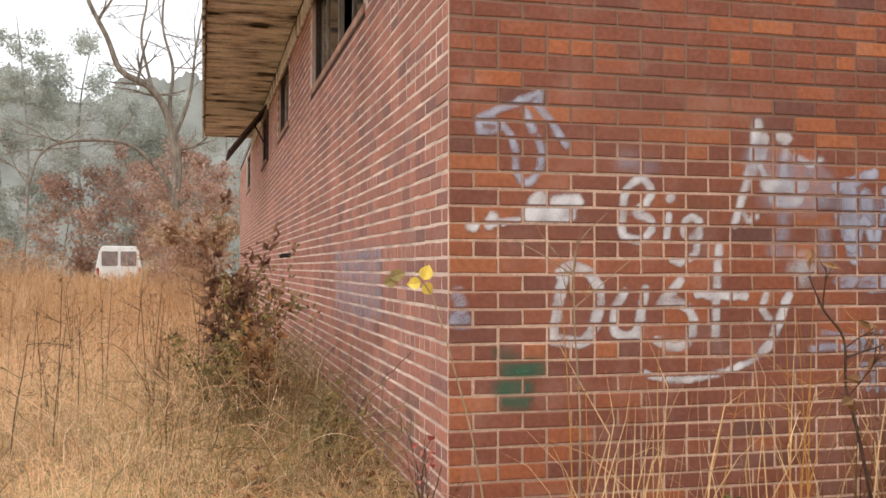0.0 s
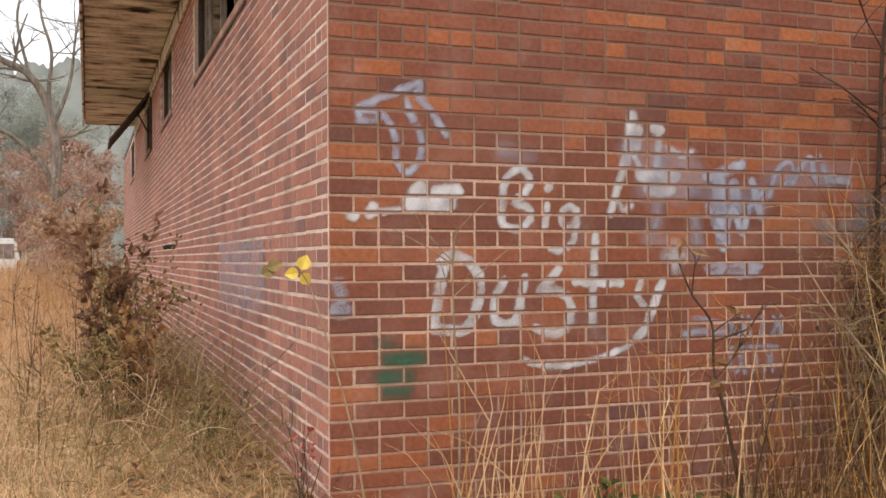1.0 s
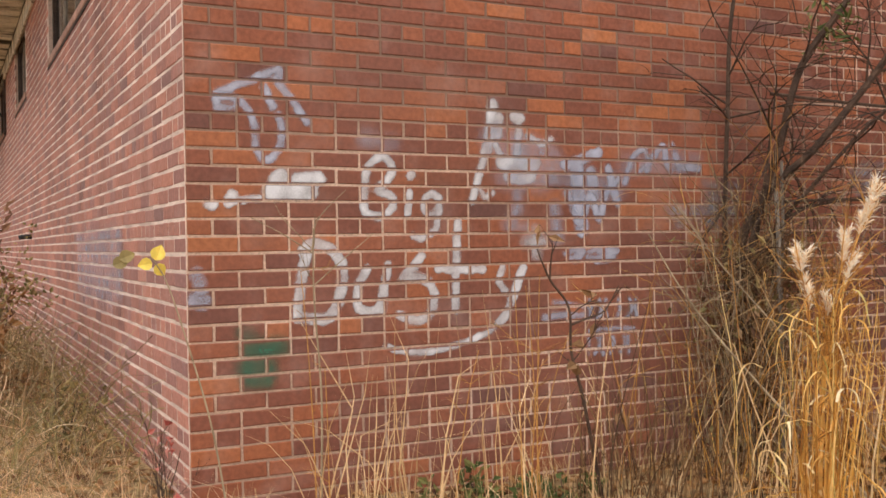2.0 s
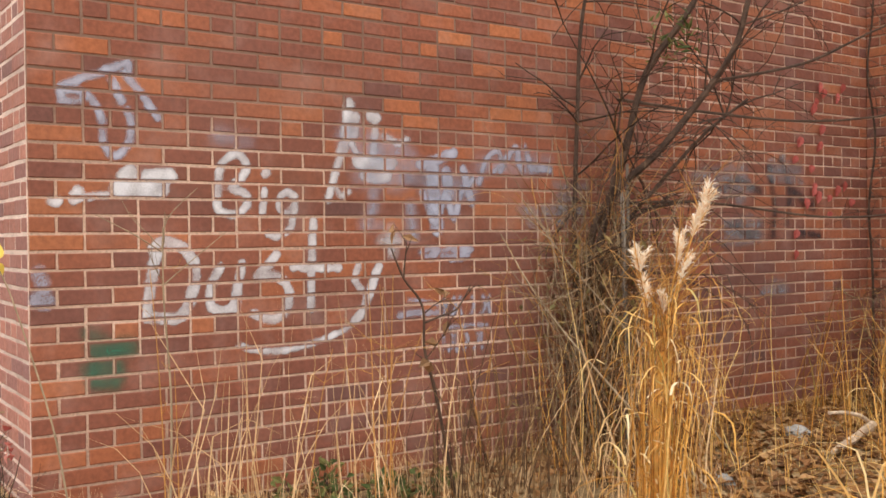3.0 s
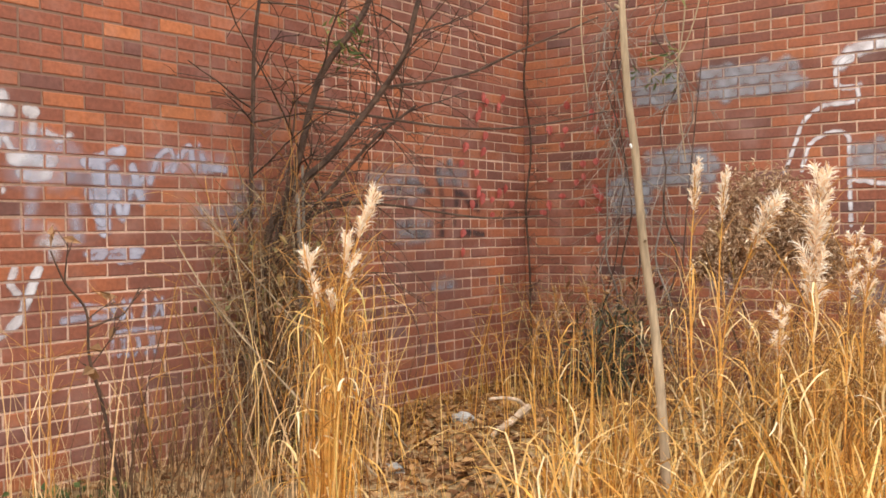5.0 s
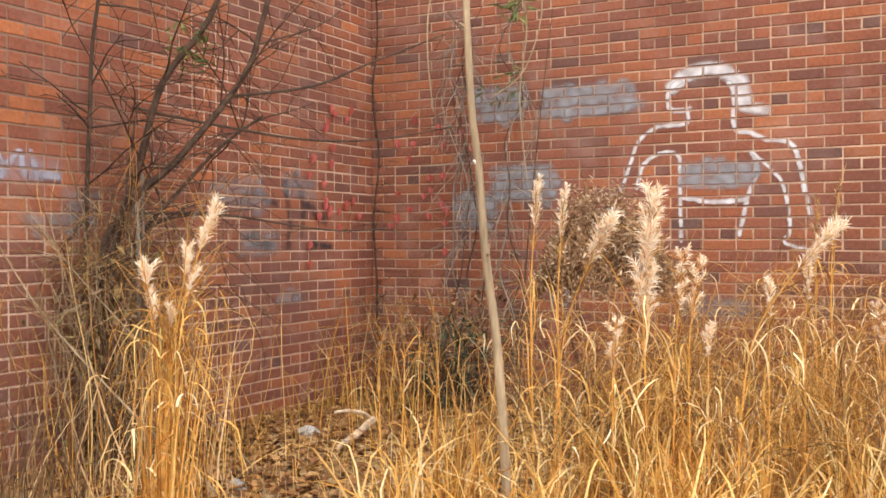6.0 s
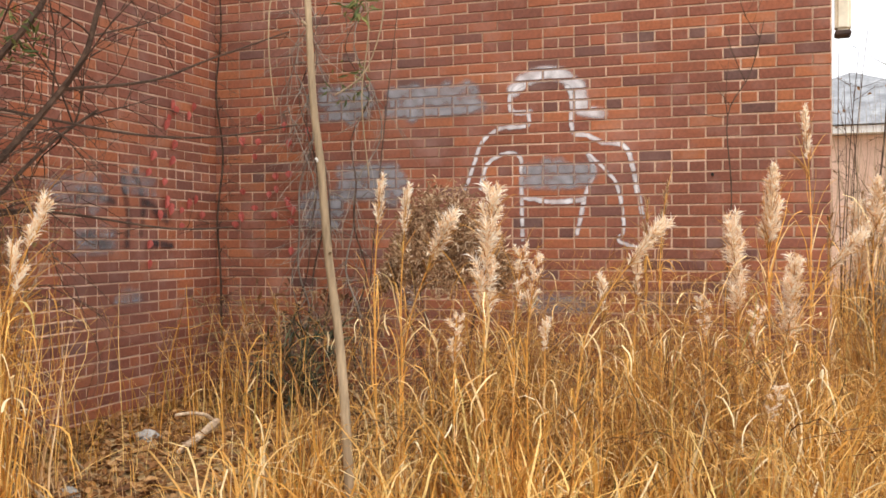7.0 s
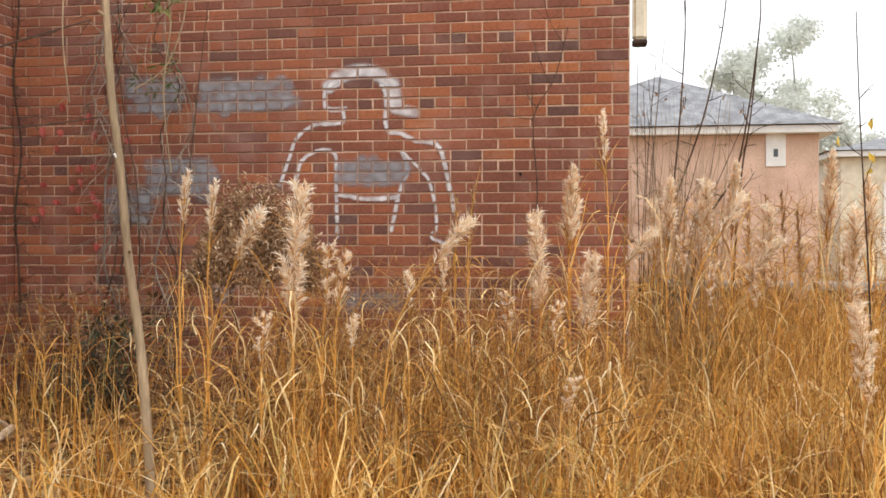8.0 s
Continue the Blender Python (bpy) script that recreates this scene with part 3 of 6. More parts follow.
def paint(name, label, place, strokes, mat, soft=0.012, strength=1.0, seed=1, cell=0.0075, parent=None, fill=0.1):
    """Paint on the brick faces, thin over the joints. strokes: (width, points on the wall)."""
    lines = [(w, [Vector((*p, 0)) for p in pts] if len(pts) < 3 else spline([(*p, 0) for p in pts], 5)) for w, pts in strokes]
    cover = {}
    for w, pts in lines:
        reach = w / 2 + soft
        for a, b in zip(pts, pts[1:] if len(pts) > 1 else pts):
            ax, az, bx, bz = a.x, a.y, b.x, b.y
            L2 = (bx - ax) ** 2 + (bz - az) ** 2 + 1e-12
            for i in range(math.floor((min(ax, bx) - reach) / cell), math.ceil((max(ax, bx) + reach) / cell) + 1):
                for j in range(math.floor((min(az, bz) - reach) / cell), math.ceil((max(az, bz) + reach) / cell) + 1):
                    u, z = i * cell, j * cell
                    t = min(max(((u - ax) * (bx - ax) + (z - az) * (bz - az)) / L2, 0), 1)
                    d = math.hypot(u - ax - t * (bx - ax), z - az - t * (bz - az))
                    d += 0.006 * noise.noise((u * 30, z * 30, seed))
                    c = 1 - smooth(w / 2 - soft, w / 2 + soft, d)
                    if c > cover.get((i, j), 0.02):
                        cover[i, j] = c
    def joint(u, z):
        k = round((z - HEADER_Z) / COURSE)
        if abs(z - HEADER_Z - k * COURSE) > COURSE / 2 - 0.0075:
            return fill
        step = BRICK / 2 if k % 6 == 0 else BRICK
        m = (u - (0 if k % 6 == 0 or k % 2 else BRICK / 2)) % step
        return fill if min(m, step - m) < 0.007 else 1.0
    index, v, vals, lift = {}, [], [], -0.0026 - 0.00012 * next(LAYER)
    for (i, j), c in cover.items():
        u, z = i * cell, j * cell
        index[i, j] = len(v)
        v.append((u, lift, z))
        vals.append(c * strength * joint(u, z) * (0.72 + 0.45 * noise.noise((u * 14, z * 14, seed + 5))))
    f = [(index[i, j], index[i + 1, j], index[i + 1, j + 1], index[i, j + 1]) for i, j in index if (i + 1, j) in index and (i + 1, j + 1) in index and (i, j + 1) in index]
    me = mesh_from(name, v, f, mat)
    me.attributes.new("cover", "FLOAT", "POINT").data.foreach_set("value", vals)
    ob = new(name, me)
    if parent:
        ob.parent = parent
        return ob
    ob.matrix_basis = place
    return tagged(ob, label, "graffiti")


def painted(name, label, place, parts, mat, soft=0.012, strength=1.0, seed=1):
    """Sprayed work of several strokes or letters, each a part. parts: name and strokes."""
    t = new(name)
    t.matrix_basis = place
    tagged(t, label, "graffiti")
    for i, (part_name, strokes) in enumerate(parts):
        paint(part_name, "", place, strokes, mat, soft, strength, seed + i, parent=t)


def block(u0, u1, z0, z1, w=0.07):
    """Overlapping strokes that fill a block with ragged, rounded ends."""
    r, out, z = random.Random(round(u0 * 977 + z0 * 331)), [], z0 + w * 0.4
    while z < z1:
        a, b = u0 + w / 2 + r.uniform(-0.035, 0.03), u1 - w / 2 + r.uniform(-0.03, 0.045)
        out.append((w * r.uniform(0.8, 1.15), [(a, z + r.uniform(-0.012, 0.0095)), ((a + b) / 2, z + r.uniform(-0.012, 0.0095)), (b, z + r.uniform(-0.015, 0.015))]))
        z += w * 0.55
    for i in range(int((u1 - u0) / 0.16)):
        u, top = r.uniform(u0 + 0.05, u1 - 0.05), r.random() < 0.5
        out.append((w, [(u, z1 if top else z0), (u + 0.02, z1 + 0.015 if top else z0 - 0.015)]))
    return out


FRONT, WING = Matrix(), WING_AT
painted("graffiti_word", "white sprayed word in rounded letters on brick", FRONT, [
    ("letter", [(0.036, [(0.79, 1.384), (0.745, 1.34), (0.732, 1.25), (0.728, 1.166), (0.765, 1.143), (0.81, 1.143), (0.854, 1.178), (0.85, 1.225), (0.787, 1.25), (0.835, 1.29), (0.856, 1.345), (0.82, 1.395), (0.79, 1.384)])]),
    ("letter", [(0.04, [(0.938, 1.313), (0.95, 1.322)]), (0.034, [(0.933, 1.24), (0.925, 1.148)])]),
    ("letter", [(0.032, [(1.072, 1.21), (1.04, 1.238), (1.009, 1.215), (1.005, 1.166), (1.042, 1.15), (1.072, 1.19), (1.074, 1.22), (1.066, 1.119), (1.041, 1.073), (0.99, 1.05), (0.949, 1.058)])])], spray_white, 0.01)
painted("graffiti_word", "large white sprayed word with a looping tail", FRONT, [
    ("letter", [(0.048, [(0.46, 1.0), (0.5, 1.032), (0.55, 1.02), (0.6, 0.99), (0.627, 0.93), (0.615, 0.82), (0.57, 0.738), (0.5, 0.73), (0.43, 0.742)]), (0.046, [(0.476, 1.0), (0.455, 0.9), (0.43, 0.745)])]),
    ("letter", [(0.04, [(0.735, 0.925), (0.695, 0.848), (0.694, 0.775), (0.74, 0.752), (0.79, 0.77), (0.811, 0.85), (0.832, 0.938)]), (0.034, [(0.815, 0.88), (0.806, 0.745)])]),
    ("letter", [(0.042, [(0.985, 0.972), (0.94, 0.92), (0.897, 0.879), (0.96, 0.886), (1.02, 0.86), (1.045, 0.8), (1.022, 0.725), (0.96, 0.7), (0.88, 0.728)])]),
    ("letter", [(0.038, [(1.162, 1.115), (1.154, 1.0), (1.146, 0.735)]), (0.038, [(1.065, 0.919), (1.17, 0.912), (1.284, 0.911)])]),
    ("letter", [(0.036, [(1.382, 0.915), (1.366, 0.852), (1.395, 0.81)]), (0.044, [(1.488, 0.91), (1.45, 0.82), (1.406, 0.72), (1.36, 0.67)]), (0.028, [(1.36, 0.67), (1.306, 0.636), (1.181, 0.594), (1.02, 0.568), (0.9, 0.575), (0.815, 0.6)])])], spray_white, 0.01)
painted("graffiti_arrow", "faded white sprayed arrow and loop", FRONT, [
    ("stroke", [(0.03, [(0.125, 1.615), (0.19, 1.645), (0.255, 1.672), (0.37, 1.722)]), (0.03, [(0.372, 1.72), (0.37, 1.68)])]), ("stroke", [(0.03, [(0.126, 1.558), (0.195, 1.565), (0.2, 1.597), (0.125, 1.605), (0.126, 1.558)])]),
    ("stroke", [(0.03, [(0.209, 1.6), (0.25, 1.55), (0.272, 1.49), (0.272, 1.42), (0.3, 1.37), (0.34, 1.37), (0.375, 1.43), (0.38, 1.49), (0.365, 1.54)])]), ("stroke", [(0.034, [(0.312, 1.65), (0.346, 1.574)])]), ("stroke", [(0.034, [(0.36, 1.68), (0.405, 1.63), (0.46, 1.555), (0.488, 1.52)])])], spray_blue, 0.012, 1.0, 2)
painted("graffiti_cloud", "white sprayed cloud shape with a dotted trail", FRONT, [
    ("dot", [(0.045, [(0.09, 1.19), (0.1, 1.188)])]), ("stroke", [(0.045, [(0.165, 1.2), (0.18, 1.222)]), (0.03, [(0.16, 1.2), (0.285, 1.212)])]), ("stroke", [(0.075, [(0.335, 1.24), (0.49, 1.242)]), (0.075, [(0.36, 1.28), (0.375, 1.295)]), (0.06, [(0.44, 1.285), (0.53, 1.29)])])], spray_white, 0.012, 1.15, 3)
painted("graffiti_figure", "white sprayed peak with smeared shading", FRONT, [
    ("stroke", [(0.055, [(1.343, 1.629), (1.339, 1.573), (1.326, 1.488), (1.302, 1.410)]), (0.036, [(1.302, 1.410), (1.266, 1.305), (1.231, 1.206)]), (0.05, [(1.374, 1.574), (1.366, 1.503)])]), ("stroke", [(0.036, [(1.477, 1.570), (1.476, 1.492), (1.465, 1.414)]), (0.05, [(1.453, 1.584), (1.485, 1.577)])]), ("stroke", [(0.07, [(1.388, 1.384), (1.468, 1.372), (1.556, 1.380)]), (0.055, [(1.420, 1.321), (1.483, 1.308), (1.539, 1.323)]), (0.03, [(1.357, 1.454), (1.381, 1.405)])]),
    ("stroke", [(0.03, [(1.524, 1.500), (1.597, 1.470), (1.649, 1.490)])]), ("stroke", [(0.025, [(1.275, 1.256), (1.301, 1.225), (1.337, 1.243)])])], spray_white, 0.013, 0.95, 4)
painted("graffiti_smudge", "faint rubbed white paint haze", FRONT, [("blot", [(0.12, [(1.342, 1.489), (1.468, 1.449)])]), ("blot", [(0.14, [(1.532, 1.423), (1.612, 1.410), (1.660, 1.354)])]), ("blot", [(0.1, [(1.404, 1.321), (1.595, 1.296)])]), ("blot", [(0.05, [(0.736, 1.459), (0.854, 1.448)])])], spray_blue, 0.05, 0.5, 5)
painted("graffiti_smudge", "faint rubbed white paint smudge", FRONT, [("blot", [(0.05, [(1.467, 1.237), (1.458, 1.166), (1.402, 1.103)])]), ("blot", [(0.045, [(1.434, 1.089), (1.505, 1.096)])]), ("blot", [(0.06, [(1.659, 1.182), (1.674, 1.040)])])], spray_blue, 0.03, 0.55, 15)
painted("graffiti_smudge", "pale cream paint blot on the bricks", FRONT, [("blot", [(0.06, [(1.553, 1.068), (1.560, 0.969)])]), ("blot", [(0.05, [(1.505, 1.025), (1.601, 1.025)])])], spray_white, 0.03, 0.55, 16)
painted("graffiti_tag", "pale blue sprayed tag with jagged strokes", FRONT, [
    ("stroke", [(0.05, [(1.721, 1.375), (1.817, 1.405), (1.909, 1.436)]), (0.075, [(1.785, 1.356), (1.795, 1.224), (1.808, 1.079)]), (0.06, [(1.866, 1.346), (1.882, 1.240)])]), ("stroke", [(0.036, [(1.731, 1.249), (1.801, 1.105), (1.860, 1.239), (1.909, 1.125), (1.949, 1.268)])]), ("stroke", [(0.045, [(1.965, 1.363), (1.992, 1.270), (2.016, 1.202)]), (0.03, [(1.939, 1.241), (2.026, 1.317)])]), ("stroke", [(0.028, [(2.061, 1.299), (2.102, 1.410), (2.172, 1.460), (2.200, 1.400), (2.144, 1.354)])]), ("stroke", [(0.036, [(2.193, 1.367), (2.236, 1.430), (2.293, 1.477), (2.308, 1.405), (2.337, 1.367)])]), ("stroke", [(0.036, [(2.344, 1.486), (2.374, 1.425), (2.389, 1.369)]), (0.04, [(2.389, 1.380), (2.509, 1.379)])])], spray_blue, 0.013, 1.0, 6)
painted("graffiti_smudge", "thin pale blue paint haze round the tag", FRONT, [("blot", [(0.12, [(1.769, 1.277), (1.999, 1.283)])]), ("blot", [(0.09, [(2.067, 1.381), (2.483, 1.412)])])], spray_blue, 0.05, 0.45, 17)
paint("graffiti_bar", "pale worn bar of small sprayed lettering", FRONT, block(1.735, 1.83, 0.935, 1.0, 0.03), spray_blue, 0.01, 0.8, 7)
paint("graffiti_bar", "pale worn bar of small sprayed lettering", FRONT, block(1.86, 2.0, 0.925, 0.99, 0.03), spray_blue, 0.01, 0.8, 7)
paint("graffiti_bar", "thin pale sprayed bar on brick", FRONT, [(0.032, [(1.595, 0.683), (1.7, 0.69), (1.82, 0.684)])], spray_blue, 0.01, 0.75, 7)
paint("graffiti_bar", "thin pale sprayed bar on brick", FRONT, [(0.026, [(1.65, 0.75), (1.75, 0.735), (1.85, 0.72)])], spray_blue, 0.01, 0.75, 7)
paint("graffiti_bar", "small pale sprayed lettering, too worn to read", FRONT, [(0.024, [(x, z), (x + d, z + 0.045), (x + 0.5 * d, z + 0.09)]) for z, row in ((0.66, (1.84, 1.885, 1.95, 2.0, 2.06, 2.12)), (0.5, (1.83, 1.87, 1.92, 1.96, 2.02, 2.07))) for x, d in zip(row, (0.01, 0.03, -0.02, 0.02, 0.03, -0.01))] + [(0.02, [(1.83, 0.61), (1.95, 0.615), (2.1, 0.61)])], spray_blue, 0.01, 0.8, 7)
paint("graffiti_patch", "deep green sprayed patch on the bricks", FRONT, [(0.05, [(0.21, 0.69), (0.26, 0.66)]), (0.08, [(0.24, 0.63), (0.36, 0.63)]), (0.1, [(0.23, 0.55), (0.3, 0.54)]), (0.06, [(0.22, 0.5), (0.3, 0.5)])], spray_green, 0.03, 0.85, 8)
paint("graffiti_patch", "small pale patch of paint at the corner", FRONT, [(0.05, [(0.035, 0.925), (0.05, 0.86)]), (0.06, [(0.03, 0.82), (0.06, 0.815)])], spray_blue, 0.015, 0.9, 9)
painted("graffiti_scrawl", "dull black scrawl half hidden by twigs", FRONT, [("stroke", [(0.05, [(3.85, 1.3), (4.0, 1.36), (4.2, 1.3)])]), ("stroke", [(0.05, [(4.3, 1.45), (4.35, 1.2), (4.33, 1.02)])]), ("stroke", [(0.045, [(4.42, 1.5), (4.5, 1.3), (4.47, 1.1)])]), ("stroke", [(0.055, [(4.55, 1.3), (4.75, 1.2)])]), ("stroke", [(0.07, [(3.95, 1.08), (4.15, 1.03)])]), ("stroke", [(0.05, [(4.6, 1.05), (4.8, 1.02)])])], spray_black, 0.022, 0.8, 10)
for u0, u1, z0, z1 in ((3.85, 4.2, 0.98, 1.12), (4.2, 4.5, 0.66, 0.72), (2.55, 2.75, 1.1, 1.3), (2.3, 2.6, 1.12, 1.2), (3.6, 4.1, 1.25, 1.42), (4.3, 4.6, 1.35, 1.5)):
    paint("graffiti_smudge", "pale grey paint smear on the bricks", FRONT, block(u0, u1, z0, z1, 0.06), spray_grey, 0.028, 0.6, 11)
paint("graffiti_outline", "white sprayed arch on brick", WING, [
    (0.085, [(2.25, 2.03), (2.33, 2.095), (2.45, 2.125), (2.56, 2.11), (2.66, 2.03)]), (0.1, [(2.66, 2.03), (2.69, 1.9)]), (0.06, [(2.68, 1.88), (2.82, 1.85)])], spray_white, 0.024, 1.1, 12)
painted("graffiti_outline", "thin white painted outline with two long loops", WING, [
    ("stroke", [(0.035, [(2.36, 1.885), (2.245, 1.885), (2.222, 1.96), (2.25, 2.03), (2.3, 2.06)])]), ("stroke", [(0.03, [(2.6, 2.03), (2.628, 1.957), (2.632, 1.75), (2.72, 1.72), (2.83, 1.669), (2.963, 1.641), (3.014, 1.51), (3.047, 1.34), (3.08, 1.2)])]),
    ("stroke", [(0.026, [(2.345, 1.88), (2.336, 1.795), (2.159, 1.782), (2.03, 1.696), (1.97, 1.535), (1.913, 1.39)])]), ("stroke", [(0.026, [(2.298, 1.526), (2.285, 1.598), (2.195, 1.62), (2.07, 1.555), (2.02, 1.4)])]),
    ("stroke", [(0.026, [(2.298, 1.526), (2.3, 1.3), (2.305, 1.06)])]), ("stroke", [(0.028, [(2.736, 1.6), (2.77, 1.48), (2.717, 1.34), (2.664, 1.1)])]), ("stroke", [(0.022, [(2.736, 1.602), (2.858, 1.478), (2.925, 1.37), (2.96, 1.13), (2.926, 1.05), (3.05, 1.005)])]), ("stroke", [(0.03, [(2.32, 1.33), (2.5, 1.3), (2.7, 1.31)])])], spray_white, 0.009, 1.1, 13)
for u0, u1, z0, z1, lab in ((2.32, 2.755, 1.395, 1.53, "grey painted-over patch inside the white outline"), (0.85, 1.27, 1.9, 2.12, "grey painted-over patch behind the sapling"), (1.34, 2.02, 1.9, 2.06, "long grey painted-over patch on brick"), (1.0, 1.47, 1.345, 1.58, "square grey painted-over patch on brick"), (0.71, 1.0, 1.15, 1.38, "small grey painted-over patch on brick"), (1.42, 1.59, 0.66, 0.95, "faint grey patch low on the wall"), (2.3, 2.77, 0.6, 0.71, "faint grey patch low behind the grass")):
    paint("graffiti_block", lab, WING, block(u0, u1, z0, z1, 0.075), spray_grey, 0.026, 0.95 if z0 > 1 else 0.7, round(u0 * 20), fill=0.5)
paint("graffiti_smudge", "pale washed-out paint stain on the side wall", SIDE_AT, block(SIDE_LEN - 3.2, SIDE_LEN - 1.4, 0.75, 1.1, 0.09), spray_blue, 0.06, 0.55, 18)

# ---- grass and weeds ----
def blades(name, label, category, mat, spots, bend=0.35, seed=1, segs=4, flat=0.0, curl=0.3):
    """Many tapering, bent blades in one mesh. spots: rows of x, y, height, width."""
    g = np.random.default_rng(seed)
    a = np.array(spots, float)
    n = len(a)
    base = np.c_[a[:, 0], a[:, 1], [gz(x, y) - 0.02 for x, y in a[:, :2]]]
    turn, face = g.uniform(0, 2 * np.pi, n), g.uniform(0, np.pi, n)
    lean = np.c_[np.cos(turn), np.sin(turn), np.zeros(n)]
    side = np.c_[np.cos(face), np.sin(face), np.zeros(n)]
    much = np.abs(g.normal(0, bend, n)) + 0.04
    kink = np.where(g.uniform(size=n) < curl, g.uniform(0.4, 1.3, n), 0.0)
    knee = g.uniform(0.45, 0.8, n)
    sway, wave, freq = g.uniform(0, 2 * np.pi, n), np.abs(g.normal(0, 0.05, n)), g.uniform(3, 9, n)
    v = np.empty((n, segs + 1, 2, 3))
    for k in range(segs + 1):
        t = k / segs
        over = np.maximum(0, t - knee)
        out = much * t ** 1.8 + kink * over ** 1.2
        up = (t - flat * t * t) - 0.35 * much * t ** 3 - kink * 1.5 * over ** 1.5
        mid = base + (lean * out[:, None] + np.array([0, 0, 1]) * up[:, None] + side * (wave * (np.sin(sway + freq * t) - np.sin(sway)) * t ** 0.3)[:, None]) * a[:, 2:3]
        w = a[:, 3:4] * (1 - t) ** 0.6 + 0.0007
        v[:, k, 0], v[:, k, 1] = mid - side * w / 2, mid + side * w / 2
    o = (np.arange(n) * (segs + 1) * 2)[:, None]
    q = np.concatenate([o + np.array([2 * k, 2 * k + 1, 2 * k + 3, 2 * k + 2]) for k in range(segs)], 0)
    ob = new(name, mesh_from(name, v.reshape(-1, 3).tolist(), q.tolist(), mat))
    return tagged(ob, label, category, kind="stuff")


def fan(n, yaw0, yaw1, r0, r1, h0, h1, w0, w1, keep=lambda x, y: True, seed=1, centre=(-0.8, -3.9)):
    """Spots in a fan of bearings round a point."""
    r, out = random.Random(seed), []
    while len(out) < n:
        b, d = radians(r.uniform(yaw0, yaw1)), math.sqrt(r.uniform(r0 * r0, r1 * r1))
        x, y = centre[0] - math.sin(b) * d, centre[1] + math.cos(b) * d
        if keep(x, y):
            out.append((x, y, r.uniform(h0, h1), r.uniform(w0, w1)))
    return out


def patch(n, x0, x1, y0, y1, h0, h1, w0, w1, seed=1, keep=lambda x, y: True, clump=0.0):
    r, out = random.Random(seed), []
    while len(out) < n:
        x, y = r.uniform(x0, x1), r.uniform(y0, y1)
        if not keep(x, y) or (clump and noise.noise((x * 1.7, y * 1.7, seed)) < r.uniform(-clump, clump)):
            continue
        out.append((x, y, r.uniform(h0, h1), r.uniform(w0, w1)))
    return out


def in_court(x, y):
    return x < LEN - 0.06 and not (x > 2.2 and y > -1.75 and x + y * -1.0 < 6.2)


def outside(x, y):
    return y < END - 0.1 or x < LEN - 0.06


def tussocks(n, r0, r1, h0, h1, w, per, keep, seed, yaw=(-100, -56), size=0.045):
    """Spots gathered into tussocks."""
    r, out = random.Random(seed), []
    for x, y, h, _ in fan(n, *yaw, r0, r1, h0, h1, 0, 0, keep, seed):
        for i in range(r.randint(*per)):
            out.append((x + r.gauss(0, size), y + r.gauss(0, size), h * r.uniform(0.45, 1.05), r.uniform(*w)))
    return [s for s in out if s[0] < LEN - 0.05 or s[1] < END - 0.05]


def far_tussocks(n, x0, x1, y0, y1, seed):
    r, out = random.Random(seed), []
    for i in range(n):
        x, y, h = r.uniform(x0, x1), r.uniform(y0, y1), r.uniform(0.75, 1.2)
        for k in range(r.randint(20, 36)):
            out.append((x + r.gauss(0, 0.07), min(y1, y + r.gauss(0, 0.07)), h * r.uniform(0.45, 1.05), r.uniform(0.005, 0.0095)))
    return out


def tall_part(x, y):
    """Where the grass stands high: away from the littered corner."""
    return in_court(x, y) and (y < -2.3 or x < 2.9)


blades("tall_grass", "tall golden dry grass in tussocks", "grass", straw, tussocks(84, 2.9, 6.1, 0.6, 1.05, (0.006, 0.014), (15, 30), tall_part, 2, (-108, -58)), 0.3, 2, 9, 0.0, 0.7)
blades("arching_grass", "long arching straw blades with drooping tips", "grass", straw, tussocks(95, 2.6, 6.2, 0.45, 0.95, (0.008, 0.017), (9, 18), in_court, 22, (-108, -56), 0.08), 0.5, 22, 9, 0.0, 0.9)
blades("fine_grass", "fine brown hair grass between the tussocks", "grass", brown_straw, fan(900, -108, -58, 3.2, 6.35, 0.35, 0.85, 0.002, 0.005, tall_part, 23), 0.45, 23, 6, 0.0, 0.4)
blades("seed_grass", "tall fine brown stalks gathered before the brick wing", "grass", brown_straw, tussocks(36, 4.3, 6.05, 0.9, 1.3, (0.002, 0.004), (26, 44), lambda x, y: tall_part(x, y) and y < -2.2, 25, (-95, -68), 0.09), 0.3, 25, 7, 0.0, 0.6)
blades("wide_grass", "broad curling straw leaves in the high grass", "grass", straw, tussocks(100, 2.8, 5.8, 0.5, 0.95, (0.011, 0.019), (4, 9), tall_part, 26, (-108, -60), 0.06), 0.45, 26, 10, 0.0, 1.0)
blades("bent_leaves", "pale bleached grass leaves bent over at the tips", "grass", pale_straw, tussocks(120, 2.7, 5.9, 0.45, 0.98, (0.008, 0.014), (2, 6), in_court, 27, (-108, -58), 0.07) + far_tussocks(12, 5.5, 7.2, -6.5, END - 0.2, 48) + patch(260, 3.4, 6.6, -6.8, END - 0.2, 0.5, 1.1, 0.007, 0.014, 49), 0.32, 27, 10, 0.0, 1.0)
blades("short_grass", "matted short straw on the ground", "grass", brown_straw, fan(6500, -110, -54, 2.2, 6.4, 0.08, 0.32, 0.003, 0.008, in_court, 3), 0.9, 3, 5, 0.2, 0.6)
blades("green_grass", "green blades low in the dry grass", "grass", green_leaf, fan(420, -110, -56, 2.4, 6.2, 0.12, 0.4, 0.004, 0.008, in_court, 24), 0.6, 24, 5, 0.1, 0.5)
